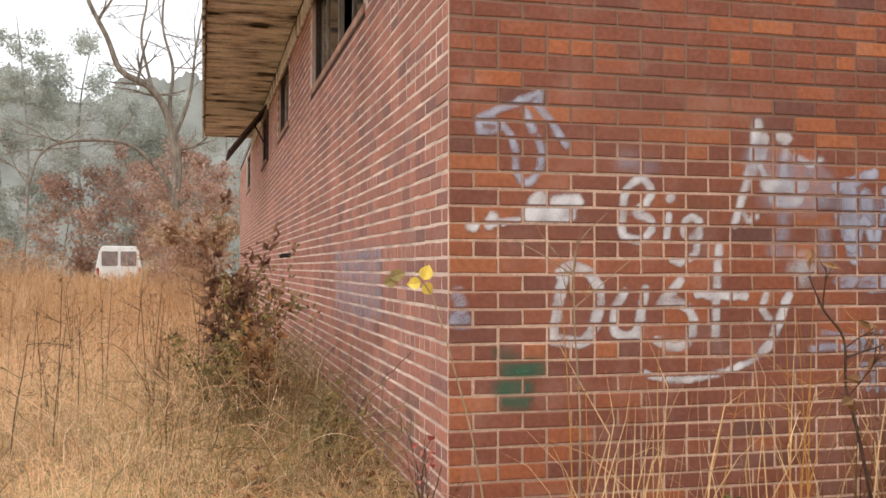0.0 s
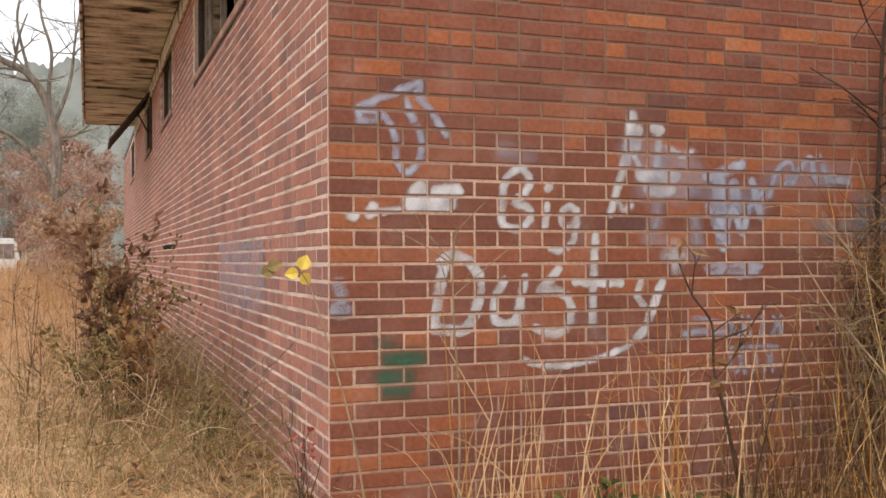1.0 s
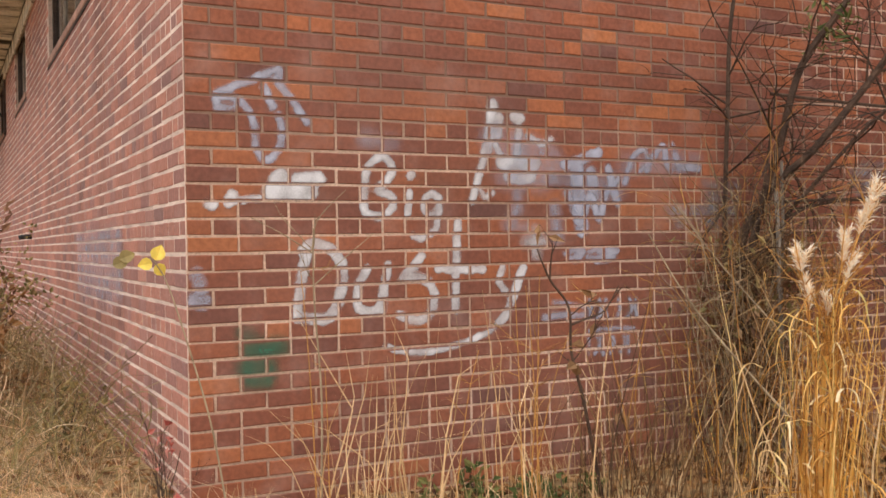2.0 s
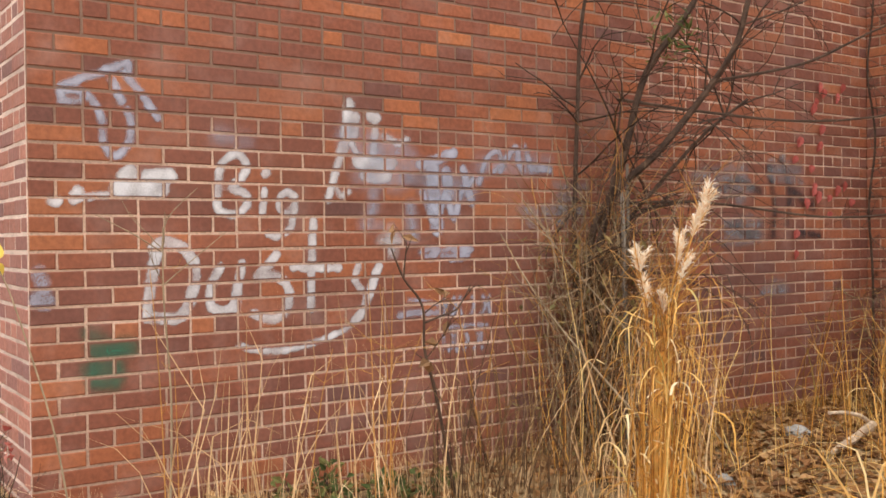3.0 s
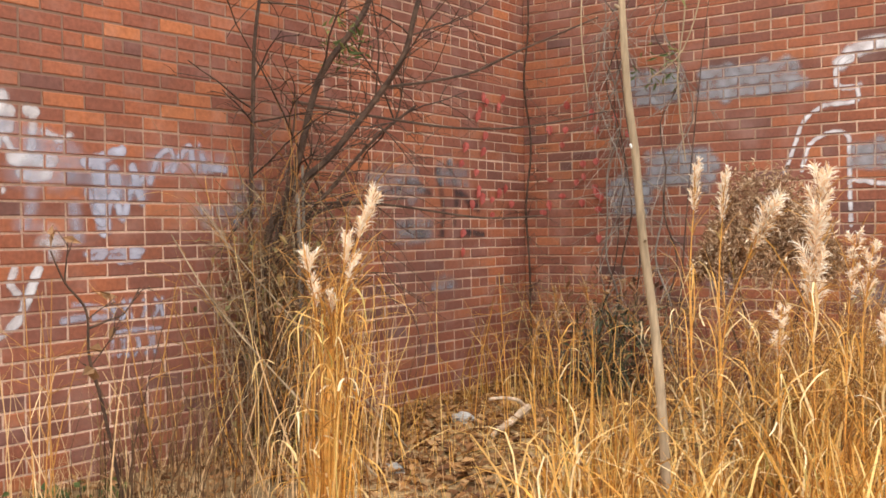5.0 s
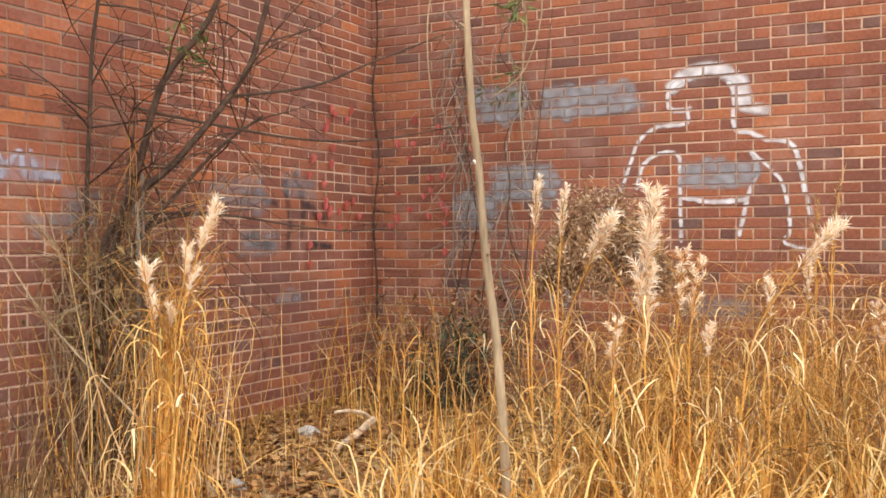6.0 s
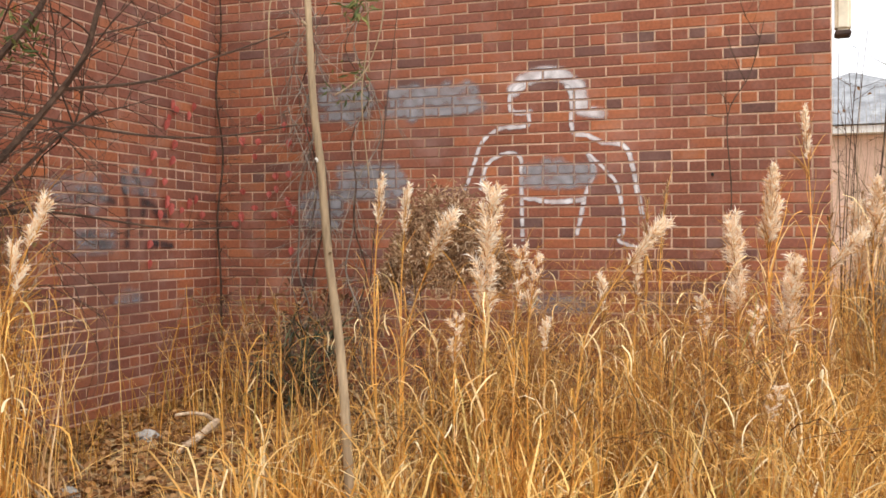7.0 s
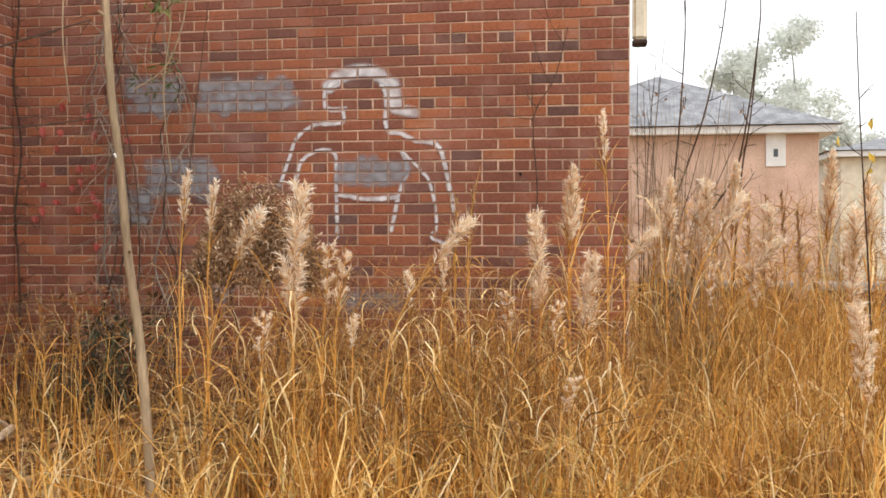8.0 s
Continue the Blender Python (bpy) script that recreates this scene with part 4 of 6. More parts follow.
blades("tall_grass", "tall golden grass beyond the wing's corner", "grass", straw, tussocks(150, 4.5, 13, 0.75, 1.15, (0.005, 0.0095), (22, 40), lambda x, y: y < END - 0.2, 4, (-112, -91), 0.08) + far_tussocks(150, 5.2, 7.8, -7.8, END - 0.15, 45), 0.36, 4, 8, 0.0, 0.6)
blades("fine_grass", "fine brown grass beyond the wing's corner", "grass", brown_straw, patch(2600, 3.2, 8, -8, END - 0.1, 0.5, 1.25, 0.002, 0.006, 44) + patch(1500, 8.2, 15, -10, END - 0.1, 0.5, 1.0, 0.004, 0.01, 46), 0.5, 44, 6, 0.0, 0.4)
blades("pale_stalks", "bundle of pale grey dead stalks at the wing's end", "grass", pale_bark, patch(90, 5.7, 6.6, -4.75, END - 0.12, 1.5, 2.3, 0.005, 0.011, 47), 0.06, 47, 6, 0.0, 0.1)
blades("corner_grass", "sparse dry stalks in the corner of the court", "grass", straw, patch(110, 3.9, 5.25, -1.9, -0.15, 0.4, 0.95, 0.003, 0.008, 5) + patch(60, 4.4, 5.25, -0.9, -0.2, 0.5, 0.95, 0.005, 0.01, 55) + patch(1400, 2.2, 5.25, -1.9, -0.05, 0.06, 0.25, 0.002, 0.005, 6), 0.4, 5)
blades("wall_stalks", "thin straw stalks standing before the brick wall", "grass", tan_straw, patch(62, 0.15, 2.2, -0.9, -0.15, 0.35, 0.95, 0.004, 0.0075, 7, clump=0.3) + patch(18, 0.35, 0.85, -0.7, -0.3, 0.5, 0.95, 0.005, 0.008, 77) + patch(26, 1.95, 2.5, -1.1, -0.4, 0.6, 1.15, 0.005, 0.008, 78) + patch(1900, -0.4, 2.7, -1.7, -0.03, 0.06, 0.24, 0.002, 0.005, 8), 0.25, 6)
blades("thicket_stalks", "grey-brown stalks standing round the shrub", "grass", dark_weed, patch(60, 2.15, 3.05, -0.8, -0.1, 0.5, 1.2, 0.003, 0.006, 9), 0.16, 7, 7)
blades("brown_weeds", "dull brown weeds standing before the graffiti wall", "weeds", dark_weed, patch(150, 1.4, 2.25, -0.8, -0.2, 0.35, 0.95, 0.003, 0.006, 71, clump=0.4), 0.3, 71, 6)
blades("thicket_stalks", "pale straw stalks standing in the shrub", "grass", straw, patch(75, 1.95, 3.2, -1.0, -0.15, 0.5, 1.2, 0.003, 0.0055, 19), 0.12, 17, 8)


def tangle(name, label, mat, n, where, length, width, seed, up=0.2, rough=0.35, sag=0.2):
    """Dead stems and leaves curling through one another. where: gives a starting point."""
    s, r = Shape(), random.Random(seed)
    for i in range(n):
        x, y, z = where(r)
        curl(s, r, Vector((x, y, gz(x, y) + z)), wander(r) + Vector((0, 0, up)), r.uniform(*length), r.uniform(*width), rough, sag, 8)
    return tagged(piece(name, s, mat), label, "weeds", kind="stuff")


dull_weed = material("dull_weed", [(0.0, (0.11, 0.075, 0.04)), (0.5, (0.24, 0.17, 0.09)), (1.0, (0.42, 0.31, 0.17))], 1.2, 40, 0.8, 0, "island", 0.2, translucent=0.2)


def column(x0, x1, top, low=0.6):
    """A point in the thicket's upright mass, thinning out upwards."""
    def pick(r):
        z = top * r.random() ** (1 / (1 + low)) if r.random() < 0.5 else top * r.random()
        mid, half = (x0 + x1) / 2, (x1 - x0) / 2
        return mid + r.gauss(0, 0.45) * half + 0.06 * z, -0.1 - abs(r.gauss(0, 0.2)), z
    return pick


def court_top(r):
    x = r.uniform(2.6, 5.2)
    return x, r.uniform(-4.1, -2.0), r.uniform(0.25, 0.95)


tangle("thicket_tangle", "dark tangle of dead vine and stems round the shrub", dark_weed, 900, column(2.3, 2.95, 1.05), (0.15, 0.45), (0.003, 0.006), 501)
tangle("thicket_tangle", "dull brown curled weeds in the thicket", dull_weed, 380, column(2.2, 3.0, 1.25), (0.15, 0.5), (0.003, 0.006), 502, 0.6)
tangle("thicket_tangle", "straw-coloured stems hanging in the thicket", brown_straw, 170, column(2.1, 3.1, 1.3), (0.3, 0.8), (0.003, 0.005), 503, 1.2, 0.16)
tangle("curled_grass", "thin curled grass stems tangled over the court", brown_straw, 1100, court_top, (0.2, 0.5), (0.002, 0.005), 504, 0.3, 0.28, 0.3)
tangle("curled_grass", "bleached curling grass leaves over the court", pale_straw, 420, court_top, (0.1, 0.3), (0.004, 0.009), 505, 0.3, 0.32, 0.8)
tangle("curled_grass", "dark dead stems low in the court grass", dark_weed, 900, lambda r: (r.uniform(2.9, 5.3), r.uniform(-4.1, -1.9), r.uniform(0.02, 0.55)), (0.2, 0.6), (0.003, 0.006), 506, 0.5, 0.25, 0.2)
tangle("curled_grass", "feathery brown grass beyond the wing's corner", brown_straw, 2200, lambda r: (r.uniform(5.0, 7.4), r.uniform(-6.6, END - 0.15), r.uniform(0.4, 1.35)), (0.12, 0.4), (0.003, 0.006), 507, 0.5, 0.28, 0.3)
tangle("wall_tangle", "brown stems and vine low against the wall's corner", dull_weed, 420, lambda r: (r.uniform(4.6, 5.28), r.uniform(-1.9, -0.1), r.uniform(0.05, 0.75)), (0.15, 0.4), (0.003, 0.006), 508)
tangle("field_fluff", "soft pale tan grass matted over the near field", field_straw, 5200, lambda r: (-r.uniform(0.5, 5.0), r.uniform(0.2, 9), r.uniform(0.1, 0.5)), (0.12, 0.4), (0.0015, 0.004), 509, 0.2, 0.3, 0.3)
tangle("verge_weeds", "olive and brown weeds crowding the side wall's foot", olive_leaf, 1500, lambda r: (-abs(r.gauss(0, 0.5)) - 0.08, r.uniform(0.2, 5.5), r.uniform(0.0, 0.3)), (0.1, 0.35), (0.003, 0.008), 510, 0.7, 0.3, 0.4)
tangle("verge_weeds", "dull brown stems crowding the side wall's foot", dull_weed, 800, lambda r: (-abs(r.gauss(0, 0.55)) - 0.08, r.uniform(0.2, 6), r.uniform(0.05, 0.5)), (0.15, 0.4), (0.003, 0.006), 511, 0.6, 0.3, 0.2)
blades("field_grass", "matted pale tan field grass", "grass", field_straw, patch(30000, -6.5, 0.0, -0.8, 10, 0.18, 0.55, 0.0012, 0.0032, 10, lambda x, y: x < -0.08 or y < -0.1), 1.2, 8, 4, 0.55)
blades("field_grass", "pale grass across the far field", "grass", field_straw, patch(9000, -13, -0.35, 8, 26, 0.25, 0.6, 0.004, 0.01, 11, clump=0.5) + patch(9000, -25, 0, 24, 60, 0.25, 0.65, 0.012, 0.035, 12, clump=0.5), 0.6, 9, 4, 0.2)
blades("rusty_weeds", "rusty orange weeds standing in the field", "weeds", rusty, patch(2200, -7, -0.7, 7, 18, 0.5, 1.15, 0.004, 0.009, 31, clump=0.6) + patch(4200, -10, -0.6, 15, 32, 0.7, 1.4, 0.008, 0.018, 32, clump=0.6), 0.3, 31)
blades("bleached_grass", "strip of bleached pale grass across the field", "grass", pale_field, patch(2600, -9.5, -5.0, 15, 23, 0.6, 1.05, 0.006, 0.013, 63, clump=0.3), 0.4, 63, 5, 0.1)
blades("field_weeds", "taller straw tufts in the near field", "grass", field_straw, patch(700, -4.5, -0.5, 2.5, 11, 0.35, 0.8, 0.003, 0.006, 33, clump=0.6), 0.5, 33, 6, 0.0, 0.5)
blades("van_grass", "high rusty grass round the parked van", "grass", rusty, patch(4600, -9, -1.0, 27, 40.4, 0.9, 1.3, 0.012, 0.028, 34, clump=0.3), 0.3, 34)
tuft = random.Random(40)
blades("van_grass", "rusty plumed grass standing beside the van", "grass", rusty, patch(420, -8.5, -5.9, 26, 40, 1.5, 2.3, 0.015, 0.03, 37, clump=0.4) + patch(420, -3.1, -0.9, 26, 40, 1.4, 2.2, 0.015, 0.03, 38, clump=0.4), 0.25, 37)
blades("rust_tufts", "ragged tall rusty tufts standing over the field", "weeds", rusty, [(x + tuft.gauss(0, 0.35), y + tuft.gauss(0, 0.5), h * tuft.uniform(0.5, 1.05), tuft.uniform(0.005, 0.0095)) for x, y, h in ((-3.4, 13.5, 1.35), (-4.7, 16, 1.6), (-2.1, 11.5, 1.15), (-5.3, 12.5, 1.5), (-1.9, 17, 1.45), (-6, 19, 1.7), (-3.9, 10, 1.2), (-4.6, 8.5, 1.15), (-1.6, 8, 1.0)) for k in range(150)], 0.3, 39, 6, 0.0, 0.4)
blades("brown_weeds", "dull brown weeds at the field's edge", "weeds", dead_leaf, patch(500, -9, -3.2, 6, 16, 0.5, 1.25, 0.003, 0.008, 35, clump=0.7), 0.3, 35, 6)
blades("olive_weeds", "low olive weeds mixed into the field grass", "weeds", olive_leaf, patch(2400, -4.5, -0.3, -0.6, 7, 0.1, 0.4, 0.003, 0.007, 36, clump=0.8), 0.6, 36, 5)
blades("lawn_grass", "short trampled dry grass in the open ground", "grass", field_straw, patch(9000, -7, 2.4, -10, -1.2, 0.06, 0.2, 0.003, 0.007, 61), 1.0, 61, 4, 0.4)
blades("wall_weeds", "mixed olive and brown weeds along the side wall", "weeds", dead_leaf, patch(900, -1.3, -0.08, 1.2, 9, 0.2, 0.7, 0.003, 0.007, 13), 0.5, 10)


litter_leaf = material("litter_leaf", [(0.0, (0.1, 0.042, 0.02)), (0.4, (0.25, 0.115, 0.042)), (0.75, (0.37, 0.19, 0.07)), (1.0, (0.47, 0.29, 0.14))], 5, 60, 0.8, 0.2, "island", 0.2, translucent=0.2)


def litter(name, label, n, area, mat, size, seed):
    s, r = Shape(), random.Random(seed)
    while len(s.v) < n * 5:
        x, y = area(r)
        d = Vector((r.uniform(-1, 1), r.uniform(-1, 1), r.uniform(-0.25, 0.3)))
        s.leaf(Vector((x, y, gz(x, y) + r.uniform(0.004, 0.03))), d, Vector((r.uniform(-0.4, 0.4), r.uniform(-0.4, 0.4), 1)), r.uniform(*size), r.uniform(*size) * 0.6, r.uniform(-0.3, 0.4))
    return tagged(piece(name, s, mat), label, "leaves", kind="stuff")


litter("leaf_litter", "curled brown fallen leaves in the corner", 3800, lambda r: (r.uniform(2.2, 5.3), -abs(r.gauss(0, 0.85)) - 0.03), litter_leaf, (0.045, 0.085), 1)
litter("leaf_litter", "brown fallen leaves under the court grass", 2600, lambda r: (r.uniform(2.4, 5.3), r.uniform(-3.2, -0.8)), litter_leaf, (0.04, 0.08), 4)
litter("leaf_scraps", "pale curled scraps of dead grass leaves", 110, lambda r: (r.uniform(2.4, 5.3), r.uniform(-3.0, -0.4)), straw, (0.05, 0.1), 5)
litter("leaf_litter", "brown fallen leaves below the graffiti", 1100, lambda r: (r.uniform(-0.2, 2.6), -abs(r.gauss(0, 0.7)) - 0.03), litter_leaf, (0.04, 0.08), 3)
litter("leaf_litter", "brown fallen leaves scattered along the side wall", 1200, lambda r: (-abs(r.gauss(0, 0.5)) - 0.03, r.uniform(0, 8)), litter_leaf, (0.04, 0.09), 2)


# ---- plumed grasses ----
def seed_brush(s, r, p, axis, length, spread, hairs, weight=0.0034):
    """One silky brush of hairs along an axis, its tips bent outwards."""
    axis = axis.normalized()
    for i in range(hairs):
        q = p + axis * length * r.uniform(0, 0.8)
        side = wander(r)
        side = side - axis * side.dot(axis)
        d = (axis + side * spread).normalized() * length * r.uniform(0.15, 0.42)
        s.quad_strip([q, q + d * 0.5, q + d * 0.85 + side * length * 0.04, q + d + side * length * 0.12], [weight * 0.6, weight, weight * 0.8, 0.0005], d.cross(wander(r)).normalized())


# head length, brushes, brush length at the foot and tip of the head, spread, how far they lean out, bend of the stalk
PLUME_KINDS = [(0.4, 30, 0.095, 0.085, 1.1, 0.6, 0.03), (0.15, 15, 0.085, 0.085, 0.7, 0.3, 0.3), (0.17, 8, 0.06, 0.06, 0.75, 0.3, 0.03), (0.28, 50, 0.085, 0.05, 0.9, 0.75, 0.02), (0.25, 9, 0.065, 0.055, 1.0, 0.7, 0.08), (0.3, 9, 0.05, 0.035, 0.4, 0.35, 0.03)]


def plume_plant(kind, r):
    """One plumed grass, a metre high: stalk, silky seed head, fan of fine bracts and curling blades."""
    head, tufts, l0, l1, spread, out, bend = PLUME_KINDS[kind]
    label = ("golden grass stalk with a broad feathery cream plume", "golden grass stalk bent over under a cream plume", "slim golden stalk with a narrow cream seed tuft", "tall grass stalk with a cone-shaped cream plume", "feathery brown-gold grass with sparse seed tufts", "thin brown grass stalk with small dull tufts")[kind]
    t = thing("plume_grass", (0, 0, 0), label, "grass plant", "plumed grasses in the court")
    pts = spline([Vector((0, 0, -0.03)), Vector((0.01, 0.015, 0.4)), Vector((bend * 0.25, 0.02, 0.72)), Vector((bend, 0, 1.0))], 5)
    def on(f):
        k = min(len(pts) - 2, int(f * (len(pts) - 1)))
        return pts[k].lerp(pts[k + 1], f * (len(pts) - 1) - k), (pts[k + 1] - pts[k]).normalized()
    s = Shape()
    s.tube(pts, taper(len(pts), 0.0048, 0.0016), 5)
    stalk = piece("stalk", s, straw, t)
    s, fan_s = Shape(), Shape()
    for i in range(tufts):
        u = (i + r.uniform(0, 0.9)) / tufts
        p, ax = on(1 - head * (1 - u) - 0.02)
        L = l0 + (l1 - l0) * u
        a = i * 2.4 + r.uniform(-0.5, 0.5)
        o = Vector((math.cos(a), math.sin(a), 0))
        d = ax + o * out * r.uniform(0.4, 1.1) * (1.15 - u if kind == 3 else 1)
        seed_brush(s, r, p + d * 0.01, d, L * r.uniform(0.75, 1.2), spread, 64)
        for k in range(3):
            curl(fan_s, r, p - ax * r.uniform(0, 0.06), d + wander(r, 0.35), L * r.uniform(0.8, 1.7), 0.0035, 0.2, 0.1, 5)
    piece("seed_head", s, seed_brown if kind == 5 else plume_mat, stalk, "small dull brown tufts" if kind == 5 else "silky cream seed head")
    for i in range(26 if kind == 4 else 12):
        p, ax = on(r.uniform(0.55, 0.9))
        curl(fan_s, r, p, ax + wander(r, 0.45), r.uniform(0.1, 0.22), 0.004, 0.2, 0.2, 6)
    tagged(piece("bract_fan", fan_s, brown_straw, stalk, "fine golden-brown bracts"), kind="stuff")
    for i in range(9):
        p, ax = on(r.uniform(0.05, 0.6))
        s = Shape()
        curl(s, r, p, ax + wander(r, 0.3), r.uniform(0.25, 0.5), r.uniform(0.006, 0.011), 0.2, r.uniform(0.1, 1.0), 9)
        piece("blade", s, pale_straw if i % 4 == 0 else straw, t)
    return t


seed_brown = material("seed_brown", [(0.0, (0.24, 0.13, 0.06)), (0.5, (0.48, 0.3, 0.16)), (1.0, (0.72, 0.54, 0.36))], 5, 60, 0.85, 0, "island", 0.2, translucent=0.3)
pr = random.Random(21)
PLUMES = [plume_plant(k, pr) for k in range(6)]
# kind, x, y, top of the head
PLUME_AT = [(2, 3.10, -2.25, 1.29), (2, 3.10, -2.38, 1.25), (1, 3.04, -2.35, 1.11), (0, 3.08, -2.75, 1.20), (4, 3.13, -2.92, 0.98), (4, 3.16, -2.82, 1.02), (1, 3.13, -3.10, 1.08), (4, 2.95, -2.67, 0.74),
            (2, 3.29, -3.17, 0.88), (2, 3.37, -3.30, 0.95), (2, 3.06, -3.02, 0.71), (5, 4.13, -3.34, 1.32), (5, 4.23, -3.27, 1.26), (3, 4.08, -3.84, 1.36), (0, 4.02, -3.71, 1.11), (1, 3.98, -3.91, 1.04),
            (0, 3.98, -3.93, 0.92), (2, 4.38, -4.04, 1.66), (5, 4.48, -4.10, 1.17), (4, 3.96, -3.55, 0.78), (4, 3.78, -3.81, 0.74), (4, 3.08, -3.82, 0.50), (3, 5.47, -4.42, 1.37), (0, 5.75, -4.64, 1.34),
            (3, 5.53, -4.81, 1.47), (1, 5.16, -4.50, 1.24), (1, 5.05, -4.64, 0.99), (0, 5.60, -5.01, 1.18), (5, 5.88, -5.16, 1.33), (5, 5.67, -5.22, 1.20), (3, 5.24, -5.33, 1.50), (3, 5.39, -5.57, 1.37),
            (0, 5.12, -5.41, 1.14), (4, 5.92, -4.94, 1.13), (4, 5.85, -5.36, 1.13), (4, 5.67, -4.31, 1.13), (0, 6.07, -4.38, 1.23), (4, 5.46, -4.49, 1.05), (4, 6.33, -4.83, 1.21), (5, 6.41, -5.05, 1.35),
            (4, 5.29, -5.05, 1.02), (0, 5.95, -5.33, 0.98), (4, 5.62, -5.45, 1.02), (4, 5.85, -5.76, 1.05), (4, 3.65, -5.08, 0.64), (4, 3.44, -5.11, 0.55), (0, 4.03, -5.21, 0.69), (5, 6.09, -5.11, 1.32),
            (4, 5.15, -4.58, 0.89), (4, 5.02, -4.88, 0.89), (5, 3.88, -2.63, 0.66), (5, 3.35, -1.43, 0.77), (5, 3.38, -1.30, 0.61), (5, 3.26, -1.68, 0.80), (5, 3.47, -2.35, 0.62)]
used = [0] * 6
for kind, x, y, z in PLUME_AT:
    h = z - gz(x, y)
    src = PLUMES[kind]
    m = Matrix.Translation((x, y, gz(x, y))) @ Matrix.Rotation(pr.uniform(-2.2, -0.9) if kind == 1 else pr.uniform(0, 6.28), 4, "Z")
    if not used[kind]:
        ob = src
        ob.matrix_basis = m
    else:
        ob = copy_thing(src, m)
    ob.scale = (1, 1, h) if h < 1.2 else (1.12, 1.12, h)
    used[kind] += 1


def build_clump():
    """The thick golden clump before the shrub, with stacked cream tufts."""
    x, y = 1.68, -1.48
    t = thing("plume_clump", (x, y, gz(x, y)), "thick clump of golden grass with stacked cream plumes", "grass plant")
    r, g0 = random.Random(5), gz(x, y)
    u = Vector((0.77, -0.64, 0))        # across the view
    fan_s = Shape()
    # lean at the top, height of the top, where along the stalk its tufts sit
    for off, z, tufts in ((0.17, 1.15, (0.99, 0.97, 0.95, 0.91, 0.89, 0.85)), (0.09, 1.0, (0.98, 0.95, 0.9)), (-0.05, 0.95, (0.98, 0.96, 0.93)), (-0.03, 0.86, (0.97, 0.93, 0.88)), (0.03, 0.8, (0.97, 0.93)), (0.1, 0.93, (0.97, 0.9))):
        H = z - g0
        pts = spline([(0, 0, -0.03), u * off * 0.1 + Vector((0, 0, H * 0.5)), u * off * 0.4 + Vector((0, 0, H * 0.75)), u * off + Vector((0, 0, H))], 5)
        s = Shape()
        s.tube(pts, taper(len(pts), 0.005, 0.002), 5)
        st = piece("stalk", s, straw, t)
        s = Shape()
        for i, f in enumerate(tufts):
            k = min(len(pts) - 2, int(f * (len(pts) - 1)))
            p = pts[k].lerp(pts[k + 1], f * (len(pts) - 1) - k)
            ax = (pts[k + 1] - pts[k]).normalized()
            for m in range(3):
                seed_brush(s, r, p, ax + wander(r, 0.4), r.uniform(0.06, 0.09), 0.5, 44)
        piece("seed_head", s, plume_mat, st, "fluffy cream seed head")
        for i in range(26):
            f = r.uniform(0.55, 0.97)
            k = min(len(pts) - 2, int(f * (len(pts) - 1)))
            curl(fan_s, r, pts[k], Vector((0, 0, 1)) + u * r.uniform(-0.3, 0.8) + wander(r, 0.35), r.uniform(0.1, 0.3), 0.0045, 0.2, 0.15, 6)
    tagged(piece("bract_fan", fan_s, brown_straw, t, "fine golden-brown bracts"), kind="stuff")
    s = Shape()
    for i in range(100):
        b = Vector((r.gauss(0, 0.055), r.gauss(0, 0.055), -0.02))
        curl(s, r, b, Vector((-b.x * 0.5, -b.y * 0.5, 1)) + u * 0.05, r.uniform(0.5, 1.05), r.uniform(0.004, 0.008), 0.055, r.uniform(-0.03, 0.05), 10)
    for i in range(150):
        z = r.uniform(0.1, 0.95)
        b = Vector((r.gauss(0, 0.04), r.gauss(0, 0.04), z)) + u * 0.08 * z
        curl(s, r, b, Vector((0, 0, 0.8)) + wander(r, 0.7), r.uniform(0.15, 0.4), r.uniform(0.004, 0.009), 0.3, r.uniform(0.2, 1.3), 9)
    tagged(piece("blade_tuft", s, straw, t), kind="stuff")
    s = Shape()
    for i in range(26):
        z = r.uniform(0.2, 0.9)
        curl(s, r, Vector((r.gauss(0, 0.06), r.gauss(0, 0.06), z)), Vector((0, 0, 0.5)) + wander(r, 0.8), r.uniform(0.12, 0.3), 0.009, 0.3, 1.0, 9)
    tagged(piece("pale_blade_tuft", s, pale_straw, t, "bleached curling blades"), kind="stuff")


build_clump()


def twigs(s, start, direction, length, radius, r, depth, spread=0.6, droop=0.0, tips=None):
    """A twig with finer twigs along it, into the shape s."""
    n = 5
    pts, p, d = [start], start.copy(), direction.normalized()
    for i in range(n):
        d = (d + wander(r, 0.16) + Vector((0, 0, -droop))).normalized()
        p = p + d * length / n
        pts.append(p.copy())
    s.tube(pts, taper(n + 1, radius, radius * 0.4), 5 if radius > 0.004 else 4)
    if tips is not None and depth <= 1:
        tips += [(q.copy(), d.copy()) for q in pts[2:]]
    if depth > 0:
        for i in range(r.randint(2, 4)):
            k = r.randint(1, n)
            dd = (d + wander(r, spread)).normalized()
            twigs(s, pts[k], dd, length * r.uniform(0.4, 0.65), radius * 0.55, r, depth - 1, spread, droop, tips)


